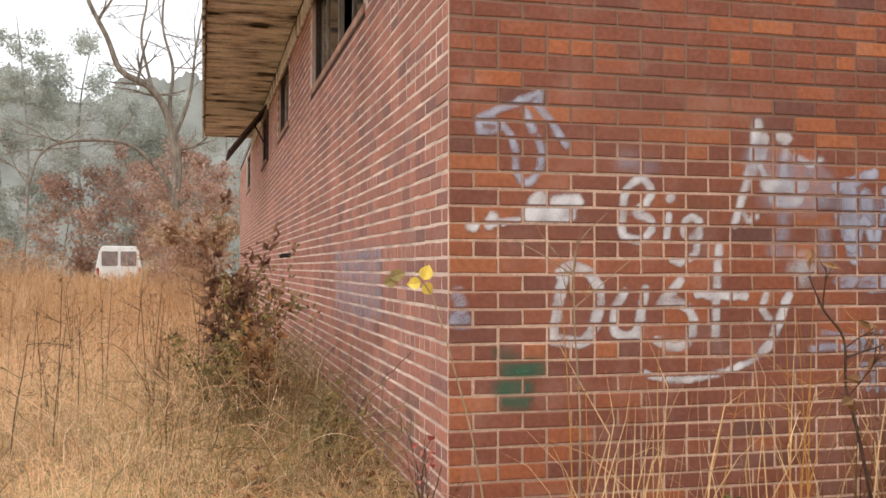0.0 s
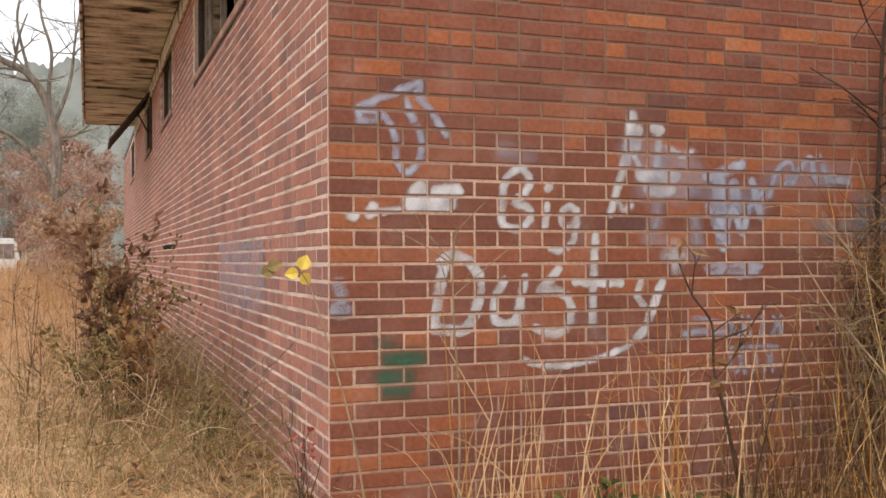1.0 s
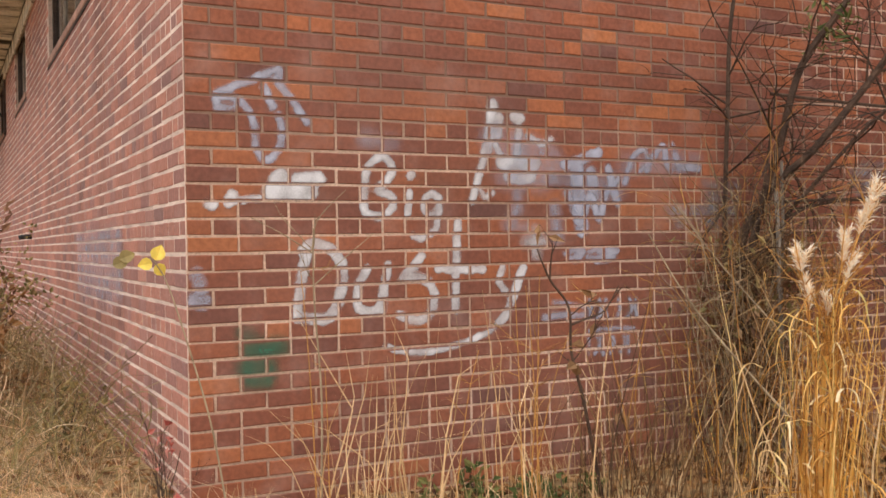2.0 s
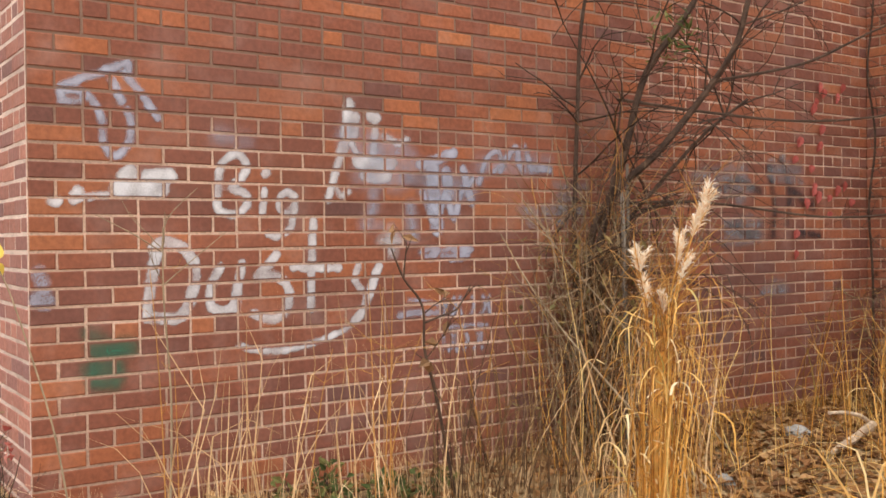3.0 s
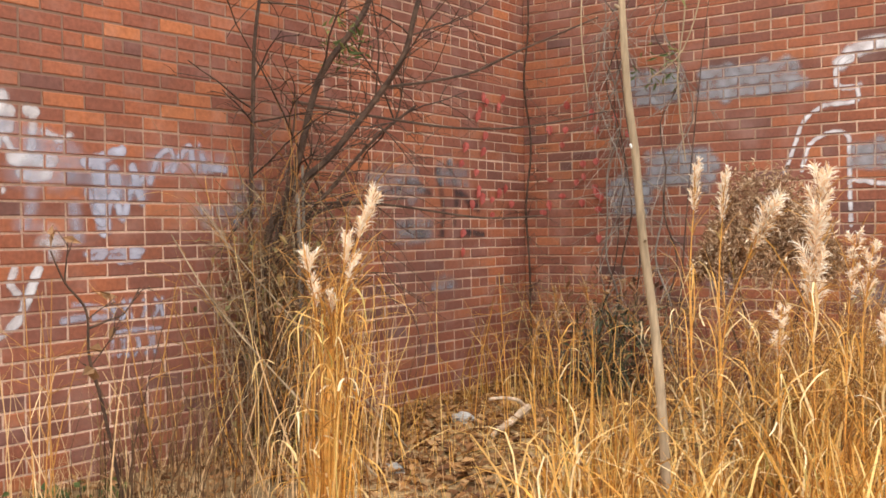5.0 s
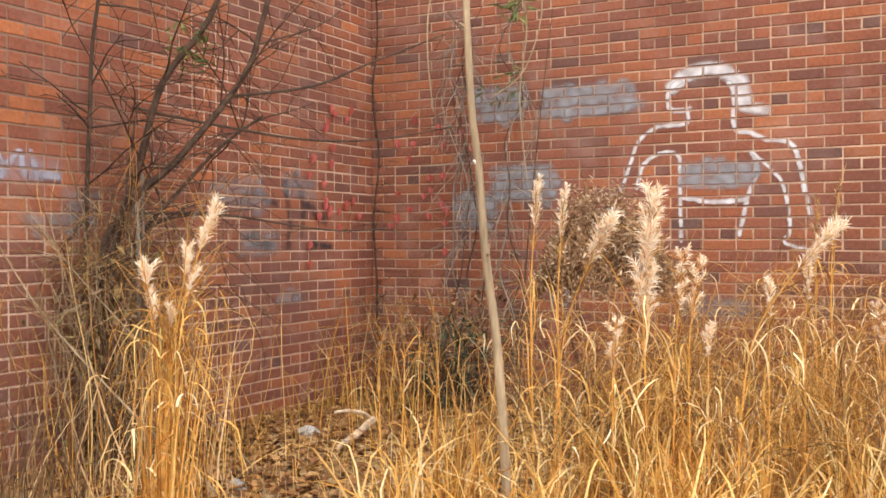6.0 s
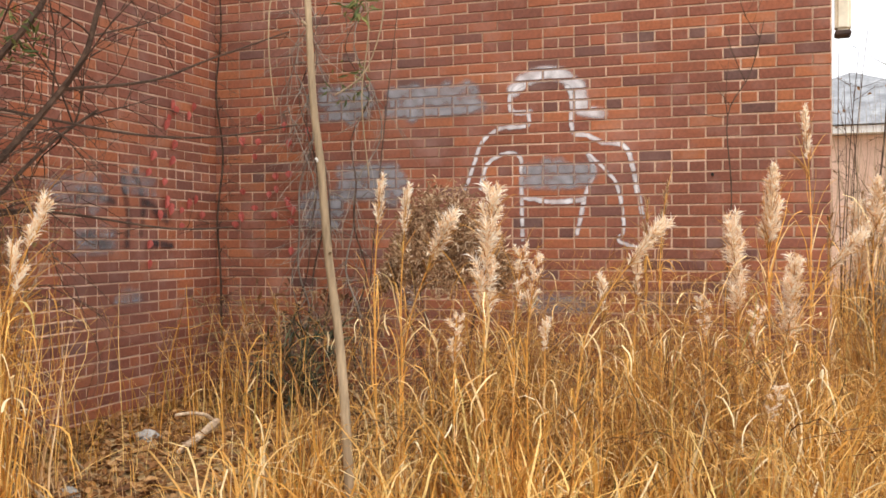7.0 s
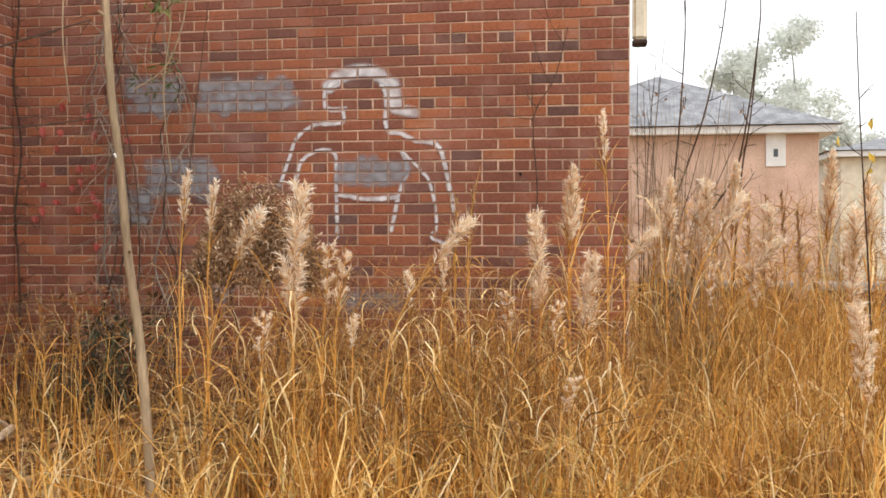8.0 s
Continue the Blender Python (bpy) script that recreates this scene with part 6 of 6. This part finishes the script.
# leaning pale canes crossing the shrub
thin_stem("dead_cane", [(2.45, -1.1, gz(2.45, -1.1)), (2.2, -0.8, 0.35), (1.95, -0.6, 0.75), (1.8, -0.5, 1.05)], 0.006, pale_bark, "pale leaning dead cane", 81, sprays=2, category="cane")
thin_stem("dead_cane", [(2.9, -0.9, gz(2.9, -0.9)), (2.6, -0.7, 0.4), (2.2, -0.5, 0.9), (2.0, -0.4, 1.2)], 0.005, pale_bark, "pale leaning dead cane", 82, sprays=3, category="cane")
# twig before the wing's wall
thin_stem("bare_sapling", [(4.95, -3.62, gz(4.95, -3.62)), (4.97, -3.6, 0.7), (4.98, -3.62, 1.3), (5.0, -3.6, 1.75), (5.03, -3.72, 2.0), (5.05, -3.8, 2.3)], 0.006, twig_mat, "thin dark sapling before the brick wing", 83, sprays=5, category="tree", spray_len=0.45)
up_stem(4.6, -1.5, 2.45, (0.1, -0.2), 0.006, twig_mat, "slender bare stem near the brick wing", 84, sprays=3, category="tree")
SAPLINGS = [([(6.38, -4.28, -0.30), (6.38, -4.26, 0.97), (6.38, -4.25, 1.74), (6.38, -4.26, 2.51)], 0.0055),
            ([(6.73, -4.28, -0.30), (6.72, -4.31, 0.96), (6.72, -4.35, 1.73), (6.72, -4.40, 2.39)], 0.0055),
            ([(7.07, -4.33, -0.30), (7.07, -4.37, 0.96), (7.07, -4.41, 1.80), (7.07, -4.49, 2.64)], 0.0055),
            ([(7.42, -4.50, -0.30), (7.42, -4.46, 0.95), (7.42, -4.42, 1.61), (7.42, -4.37, 2.35)], 0.0055),
            ([(6.37, -4.39, -0.30), (6.37, -4.46, 0.97), (6.36, -4.53, 1.74), (6.36, -4.58, 2.46), (6.36, -4.57, 2.74)], 0.0095),
            ([(6.72, -4.36, -0.30), (6.72, -4.45, 0.96), (6.71, -4.58, 1.43), (6.69, -4.74, 1.95), (6.68, -4.86, 2.51), (6.68, -4.91, 2.88)], 0.0095),
            ([(7.07, -4.44, -0.30), (7.06, -4.57, 0.96), (7.05, -4.69, 1.45), (7.05, -4.75, 1.75)], 0.0055),
            ([(7.41, -4.51, -0.30), (7.40, -4.68, 0.96), (7.39, -4.86, 1.51), (7.38, -4.94, 2.15)], 0.0055),
            ([(6.37, -4.47, -0.30), (6.35, -4.69, 1.01), (6.32, -4.92, 1.49), (6.31, -5.01, 1.96), (6.30, -5.08, 2.55), (6.30, -5.08, 2.78)], 0.0095),
            ([(6.68, -4.92, -0.30), (6.67, -4.97, 1.01), (6.66, -5.02, 1.55), (6.65, -5.08, 1.96), (6.65, -5.13, 2.54)], 0.0095),
            ([(7.08, -4.28, -0.30), (7.07, -4.31, 0.96), (7.07, -4.34, 1.58), (7.07, -4.32, 2.21)], 0.0055),
            ([(7.40, -4.66, -0.30), (7.40, -4.66, 0.95), (7.40, -4.67, 1.46), (7.40, -4.71, 1.88)], 0.0055),
            ([(6.36, -4.50, -0.30), (6.35, -4.63, 1.05), (6.34, -4.78, 1.37), (6.31, -4.99, 1.88)], 0.0055),
            ([(6.72, -4.40, -0.30), (6.72, -4.38, 0.96), (6.72, -4.35, 1.39), (6.72, -4.39, 1.86)], 0.0055)]
for i, (pts, w) in enumerate(SAPLINGS):
    thin_stem("bare_sapling", pts, w, twig_mat, "bare dark sapling with small side twigs" if w > 0.008 else "thin bare grey sapling stem", 90 + i, sprays=5, category="tree", leaves=3, leaf_mat=dead_leaf, size=(0.03, 0.05), spray_len=0.22)
up_stem(4.6, -5.75, 2.13, (0.0, -0.03), 0.006, twig_mat, "thin dark stem with a few hanging dark leaves", 111, sprays=6, category="tree", leaves=12, leaf_mat=dead_leaf, size=(0.07, 0.11), spray_len=0.2)
up_stem(4.9, -5.5, 2.3, (0.0, 0.12), 0.007, twig_mat, "thin dark stem with yellowing leaves", 112, sprays=4, category="tree", leaves=5, leaf_mat=yellow_leaf, size=(0.05, 0.08), spray_len=0.25)
for i in range(44):
    r = random.Random(220 + i)
    y = r.uniform(1.5, 8)
    x = -r.uniform(0.7, 2.6 + y * 0.15)
    up_stem(x, y, gz(x, y) + r.uniform(0.5, 1.05), (r.uniform(-0.1, 0.1), r.uniform(-0.1, 0.1)), 0.004, twig_mat, "thin brown weed stalk in the field", 230 + i, name="weed_stalk", sprays=5, category="weed", leaves=5, leaf_mat=dead_leaf, size=(0.02, 0.04))


def build_log():
    o = Vector((3.75, -0.93, gz(3.75, -0.93)))
    t = thing("broken_branch", tuple(o), "broken pale branch with splintered ends on the leaves", "branch")
    r, s = random.Random(4), Shape()
    p = spline([(-0.3, -0.06, 0.02), (-0.12, -0.03, 0.04), (0.05, 0.01, 0.055), (0.24, 0.05, 0.08)], 4)
    s.tube(p, [0.012, 0.016, 0.018, 0.02, 0.021, 0.022, 0.021, 0.02, 0.021, 0.024, 0.025, 0.025, 0.014], 8)
    piece("limb", s, pale_wood, t)
    for i in range(7):
        s = Shape()
        q = Vector((-0.24 + 0.02 * i, -0.05, 0.03 + 0.005 * i))
        s.tube([q, q + Vector((-0.09, -0.02, 0.005)) + wander(r, 0.03)], [0.006, 0.001], 4)
        piece("splinter", s, pale_wood, t)
    s = Shape()
    s.tube(spline([(0.2, 0.05, 0.08), (0.12, 0.05, 0.13), (0.0, 0.07, 0.16), (-0.12, 0.08, 0.17)], 4), taper(13, 0.013, 0.008), 7)
    piece("side_limb", s, pale_wood, t)


pale_wood = material("pale_wood", [(0.2, (0.4, 0.27, 0.17)), (0.8, (0.68, 0.55, 0.4))], 20, 90, 0.85, 0.4)
build_log()


def build_stone(x, y, size, seed):
    bm = bmesh.new()
    bmesh.ops.create_icosphere(bm, subdivisions=3, radius=1)
    for v in bm.verts:
        k = 1 + 0.35 * noise.noise(v.co * 1.5 + Vector((seed, 0, 0)))
        v.co = Vector((v.co.x * size, v.co.y * size * 0.7, v.co.z * size * 0.45)) * k
    s = Shape()
    s.merge(bm)
    ob = piece("stone", s, concrete)
    ob.matrix_basis = pose(x, y, gz(x, y) + size * 0.1, 0, 0, seed * 40)
    tagged(ob, "grey lump of broken concrete among leaves", "stone")


build_stone(3.7, -0.62, 0.09, 1)
build_stone(2.62, -1.0, 0.07, 2)


# ---- beyond the wing ----
def build_far_house(x0, x1, y0, y1, eave, apex, flat, label, wall_mat, opening):
    t = thing("house", (x0, y1, -0.3), label, "house")
    o = Vector((x0, y1, -0.3))
    def bx(name, lo, hi, mat, b=0.01, parent=t, lab=""):
        s = Shape()
        s.box(Vector(lo) - o, Vector(hi) - o, b)
        return piece(name, s, mat, parent, lab)
    bx("wall", (x0, y1, -0.35), (x1, y0, eave - 0.2), wall_mat)
    bx("eave_trim", (x0 - 0.35, y1 - 0.35, eave - 0.19), (x1 + 0.35, y0 + 0.35, eave - 0.02), white_paint, 0.01, t, "white-painted trim")
    bm = bmesh.new()
    lo = [bm.verts.new(Vector(c) - o) for c in ((x0 - 0.45, y1 - 0.45, eave), (x1 + 0.45, y1 - 0.45, eave), (x1 + 0.45, y0 + 0.45, eave), (x0 - 0.45, y0 + 0.45, eave))]
    cy, cx = (y0 + y1) / 2, (x0 + x1) / 2
    hi = [bm.verts.new(Vector(c) - o) for c in ((cx - flat, cy, apex), (cx + flat, cy, apex))] if abs(x1 - x0) > abs(y0 - y1) else [bm.verts.new(Vector(c) - o) for c in ((cx, cy - flat, apex), (cx, cy + flat, apex))]
    bm.faces.new(lo)
    if abs(x1 - x0) > abs(y0 - y1):
        for f in ((lo[0], lo[3], hi[0]), (lo[1], lo[2], hi[1]), (lo[0], lo[1], hi[1], hi[0]), (lo[3], lo[2], hi[1], hi[0])):
            bm.faces.new(f)
    else:
        for f in ((lo[0], lo[1], hi[0]), (lo[2], lo[3], hi[1]), (lo[1], lo[2], hi[1], hi[0]), (lo[0], lo[3], hi[1], hi[0])):
            bm.faces.new(f)
    bmesh.ops.recalc_face_normals(bm, faces=bm.faces[:])
    s = Shape()
    s.merge(bm)
    piece("roof", s, hazy_shingle, t)
    ya, yb, za, zb, dark = opening
    panel = bx("window", (x0 - 0.04, ya, za), (x0 - 0.004, yb, zb), white_paint, 0.008, t, "white-painted window panel")
    if dark:
        bx("pane", (x0 - 0.05, (ya + yb) / 2 - 0.05, za + 0.22), (x0 - 0.041, (ya + yb) / 2 + 0.05, zb - 0.42), glass, 0.002, panel)


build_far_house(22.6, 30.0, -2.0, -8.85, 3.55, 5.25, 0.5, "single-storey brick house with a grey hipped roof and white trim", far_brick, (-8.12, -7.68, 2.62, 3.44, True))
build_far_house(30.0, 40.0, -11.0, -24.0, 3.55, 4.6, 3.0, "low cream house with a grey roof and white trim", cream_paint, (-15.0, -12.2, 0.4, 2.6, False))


def build_low_wall():
    t = thing("low_wall", (7.95, -7.6, -0.32), "low brown brick wall under a grey concrete coping", "low wall")
    s = Shape()
    s.box((0, 0, 0), (0.2, 3.0, 0.9), 0.01)
    piece("masonry", s, dark_brick, t)
    s = Shape()
    s.box((-0.04, -0.03, 0.904), (0.26, 3.04, 0.98), 0.015)
    piece("coping", s, concrete, t)


dark_brick = material("dark_brick", [(0.2, (0.11, 0.06, 0.045)), (0.8, (0.2, 0.11, 0.08))], 6, 40, 0.9, 0.4)
build_low_wall()


# ---- trees ----
rust_scrub = material("rust_scrub", [(0.0, (0.34, 0.19, 0.11)), (0.5, (0.5, 0.32, 0.2)), (1.0, (0.64, 0.48, 0.33))], 0.4, 4, 0.9, 0, "island", 0.15, translucent=0.5)
def build_tree(x, y, height, crown_r, crown_z0, leaf_mat, label, seed, n=900, size=(0.25, 0.6), pine=False, trunk_r=0.16, bare=0.0, name="tree"):
    z0 = gz(x, y)
    o = Vector((x, y, z0))
    t = thing(name, tuple(o), label, "tree")
    r, s, tips = random.Random(seed), Shape(), []
    p = spline([Vector((0, 0, -0.1)), Vector((r.uniform(-0.3, 0.3), r.uniform(-0.3, 0.3), height * 0.4)), Vector((r.uniform(-0.5, 0.5), r.uniform(-0.5, 0.5), height * 0.75)), Vector((r.uniform(-0.4, 0.4), r.uniform(-0.4, 0.4), height))], 5)
    s.tube(p, taper(len(p), trunk_r, trunk_r * 0.15), 8)
    trunk = piece("trunk", s, far_bark, t)
    s = Shape()
    for i in range(22):
        f = r.uniform(crown_z0, 0.97)
        k = min(len(p) - 1, int(f * (len(p) - 1)))
        a = r.uniform(0, 6.28)
        reach = crown_r * (math.sin(math.pi * (0.15 + 0.8 * (f - crown_z0) / (1 - crown_z0))) if not pine else 1.05 - 0.7 * (f - crown_z0) / (1 - crown_z0)) * r.uniform(0.7, 1.1)
        twigs(s, p[k], Vector((math.cos(a), math.sin(a), r.uniform(0.1, 0.6) if not pine else r.uniform(-0.05, 0.3))), max(reach, 0.5), trunk_r * 0.22, r, 2, 0.5, 0, tips)
    tagged(piece("limb_spray", s, far_bark, trunk), kind="stuff")
    if n:
        s = Shape()
        for i in range(n):
            q, d = r.choice(tips)
            for k in range(4):
                s.leaf(q + wander(r, crown_r * 0.16), wander(r), wander(r) + Vector((0, 0, 0.8)), r.uniform(*size), r.uniform(*size) * 0.6, r.uniform(-0.2, 0.3))
        tagged(piece("crown", s, leaf_mat, t), kind="stuff")
    return t


for i, (x, y, h, w) in enumerate(((-1.9, 28.3, 2.9, 0.8), (-1.3, 27, 3.3, 0.9), (-0.8, 25, 2.4, 0.8), (-1.5, 24, 2.0, 0.7), (-7.2, 30, 1.9, 1.2), (-8.6, 31, 2.1, 1.2), (-1.0, 19, 1.8, 0.5))):
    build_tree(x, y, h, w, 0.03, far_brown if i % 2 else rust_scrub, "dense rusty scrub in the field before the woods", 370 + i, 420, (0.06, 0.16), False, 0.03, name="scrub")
tr = random.Random(77)
WOODS = [(-17.5, 53, 13), (-14.2, 50, 13.5), (-9.6, 48, 13.5), (-6.9, 50, 13), (-4.2, 54, 11), (-2.4, 52, 10.5), (-12, 56, 12), (0.2, 55, 11)]
for i, (x, y, h) in enumerate(WOODS):
    pine = i in (1, 2, 3)
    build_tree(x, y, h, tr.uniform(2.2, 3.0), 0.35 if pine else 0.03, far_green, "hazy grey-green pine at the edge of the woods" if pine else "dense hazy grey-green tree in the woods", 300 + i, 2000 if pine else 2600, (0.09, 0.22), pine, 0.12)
for i, (x, y, h) in enumerate(((-7.6, 46, 4.6), (-5.9, 47, 5.2), (-4.4, 45.5, 5.6), (-2.8, 46, 6.0), (-1.4, 44, 5.4), (-9.8, 48, 4.4), (-12.5, 49, 4.6), (-0.9, 36, 4.2), (-15, 50, 5))):
    build_tree(x, y, h * 1.2, 1.9, 0.05, far_brown if i not in (5, 6, 8) else far_green, "rusty red-brown scrub tree before the woods" if i not in (5, 6, 8) else "olive scrub tree before the woods", 330 + i, 700, (0.1, 0.26), False, 0.06)
for i, (x, y, h, n) in enumerate(((44, -12.4, 10.4, 2400), (43, -9.3, 9.0, 1300), (52, -21, 7.5, 900), (55, -17, 6.5, 900))):
    build_tree(x, y, h, 2.5, 0.3, haze_green, "tall pine behind the houses, paled by painted haze", 350 + i, n, (0.12, 0.3), True, 0.1)


build_tree(40, -17.6, 7.6, 1.6, 0.3, haze_green, "bare grey tree behind the low cream house", 360, 0, trunk_r=0.09)


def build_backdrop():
    """Distant woods, haze painted in: a ragged, faintly glowing band far behind the trees."""
    m = bpy.data.materials.new("woods_haze_glow")
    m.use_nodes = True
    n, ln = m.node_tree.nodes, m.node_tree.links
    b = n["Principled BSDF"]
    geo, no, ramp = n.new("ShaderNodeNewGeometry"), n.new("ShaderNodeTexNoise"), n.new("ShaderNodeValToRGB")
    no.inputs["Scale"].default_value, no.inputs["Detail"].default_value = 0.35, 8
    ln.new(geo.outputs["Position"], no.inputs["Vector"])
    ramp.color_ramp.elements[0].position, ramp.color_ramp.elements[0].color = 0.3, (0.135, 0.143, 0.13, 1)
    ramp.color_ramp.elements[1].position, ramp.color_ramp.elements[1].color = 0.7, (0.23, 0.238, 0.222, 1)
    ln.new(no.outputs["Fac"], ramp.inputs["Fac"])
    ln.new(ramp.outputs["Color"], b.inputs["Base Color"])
    # pale greys and a faint glow put the distance haze into the band
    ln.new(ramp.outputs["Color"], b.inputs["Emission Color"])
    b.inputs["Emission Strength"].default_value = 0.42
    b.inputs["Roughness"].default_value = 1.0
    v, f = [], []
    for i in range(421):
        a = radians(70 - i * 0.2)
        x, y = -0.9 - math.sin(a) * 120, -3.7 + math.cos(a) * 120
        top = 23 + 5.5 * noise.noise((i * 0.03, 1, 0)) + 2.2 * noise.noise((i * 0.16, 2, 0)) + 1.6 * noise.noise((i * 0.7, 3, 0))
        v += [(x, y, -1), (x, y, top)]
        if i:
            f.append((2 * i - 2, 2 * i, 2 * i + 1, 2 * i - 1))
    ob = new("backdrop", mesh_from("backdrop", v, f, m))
    tagged(ob, "glowing backdrop of distant grey-green woods with painted haze", "woods", kind="structure")


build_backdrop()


def build_dead_tree():
    o = Vector((-1.72, 29.4, gz(-1.72, 29.4)))
    t = thing("dead_tree", tuple(o), "large bare tree with crooked pale limbs before the woods", "tree")
    r = random.Random(9)
    limbs = [([(-1.72, 29.4, -0.35), (-1.75, 29.4, 1.6), (-1.85, 29.4, 3.2), (-1.76, 29.4, 4.56), (-2.1, 29.3, 6.0), (-2.62, 29.2, 6.9), (-3.5, 29.0, 7.3), (-3.95, 28.9, 8.3), (-4.5, 28.8, 9.6), (-4.7, 28.8, 11)], 0.2),
             ([(-1.85, 29.4, 3.3), (-2.3, 29.3, 4.1), (-3.2, 29.0, 4.9), (-4.08, 28.9, 5.05), (-5.2, 28.6, 4.85), (-5.8, 28.5, 4.4), (-6.1, 28.4, 3.4)], 0.09),
             ([(-1.8, 29.4, 4.4), (-2.0, 29.4, 6.2), (-1.9, 29.4, 7.6), (-2.2, 29.4, 9.0), (-2.1, 29.4, 11.0)], 0.09),
             ([(-1.9, 29.4, 5.2), (-1.4, 29.4, 6.6), (-1.2, 29.4, 8.2), (-0.9, 29.4, 10.2)], 0.07),
             ([(-1.85, 29.4, 2.8), (-1.2, 29.2, 3.4), (-0.9, 29.0, 3.0), (-0.5, 28.9, 2.6)], 0.06),
             ([(-2.6, 29.2, 6.9), (-2.9, 29.2, 8.4), (-2.7, 29.2, 9.8), (-3.0, 29.2, 11.4)], 0.06)]
    for pts, w in limbs:
        s = Shape()
        p = spline([Vector(q) - o + wander(r, 0.05) for q in pts], 5)
        s.tube(p, taper(len(p), w, w * 0.25), 8)
        limb = piece("limb", s, grey_bark, t)
        s = Shape()
        for i in range(9):
            k = r.randint(len(p) // 3, len(p) - 1)
            twigs(s, p[k], Vector((r.uniform(-1, 1), r.uniform(-0.3, 0.3), r.uniform(-0.2, 1))), r.uniform(0.8, 2.0), w * 0.28, r, 2, 0.6)
        tagged(piece("twig_spray", s, grey_bark, limb), kind="stuff")


build_dead_tree()


def build_van():
    o = Vector((-4.45, 41.0, gz(-4.45, 41.0)))
    t = thing("van", tuple(o), "white van parked in tall grass, seen from behind", "van", turn=4.5)
    bm = bmesh.new()
    prof = [(-0.95, 0.35), (-0.97, 0.9), (-0.95, 1.25), (-0.82, 1.95), (-0.7, 2.15), (0.7, 2.15), (0.82, 1.95), (0.95, 1.25), (0.97, 0.9), (0.95, 0.35)]
    rings = [[bm.verts.new((x * k, y, z if z < 1.3 else 1.3 + (z - 1.3) * h)) for x, z in prof] for y, k, h in ((-0.04, 0.97, 0.97), (0.06, 1, 1), (3.4, 1, 1), (4.1, 0.96, 0.45), (4.8, 0.92, 0.05))]
    for a, b in zip(rings, rings[1:]):
        for i in range(len(prof)):
            j = (i + 1) % len(prof)
            bm.faces.new((a[i], a[j], b[j], b[i]))
    bm.faces.new(rings[0])
    bm.faces.new(rings[-1])
    bmesh.ops.recalc_face_normals(bm, faces=bm.faces[:])
    s = Shape()
    s.merge(bm)
    body = piece("body", s, white_paint, t)
    def bx(name, lo, hi, mat, parent=body, b=0.02, lab=""):
        s = Shape()
        s.box(lo, hi, b)
        return piece(name, s, mat, parent, lab)
    bx("rear_window", (-0.72, -0.075, 1.3), (-0.06, -0.045, 1.92), van_glass)
    bx("rear_window", (0.06, -0.075, 1.3), (0.72, -0.045, 1.92), van_glass)
    bx("tail_light", (-0.93, -0.07, 0.85), (-0.82, -0.042, 1.2), red_lens)
    bx("tail_light", (0.82, -0.07, 0.85), (0.93, -0.042, 1.2), red_lens)
    bx("bumper", (-0.95, -0.16, 0.36), (0.95, -0.045, 0.55), black_rubber)
    for x in (-0.86, 0.86):
        for y in (0.9, 3.7):
            s = Shape()
            s.tube([(x - 0.11, y, 0.33), (x + 0.11, y, 0.33)], [0.33, 0.33], 18)
            w = piece("wheel", s, black_rubber, t)


# the pinkish-grey base colour stands in for reflections in the rear windows
van_glass = material("glass_reflection_tint", [(0.3, (0.2, 0.15, 0.14)), (0.7, (0.3, 0.23, 0.21))], 3, 40, 0.15, 0)
red_lens = material("red_lens", [(0.2, (0.3, 0.02, 0.02)), (0.8, (0.4, 0.03, 0.02))], 5, 40, 0.3, 0)
build_van()


def build_nail(x, y, z):
    s = Shape()
    s.tube([(0.02, 0, 0), (-0.03, 0, 0), (-0.034, 0, 0.0095)], [0.008, 0.009, 0.006], 7)
    ob = piece("wall_hook", s, black_rubber)
    ob.matrix_basis = pose(x, y, z)
    tagged(ob, "small rusty hook in the brick wing", "hook")


build_nail(LEN, -3.495, 1.45)

# ---- single bricks ----
for parts in (FRONT_PARTS, WING_PARTS, SIDE_PARTS):
    lay_bricks(*parts)
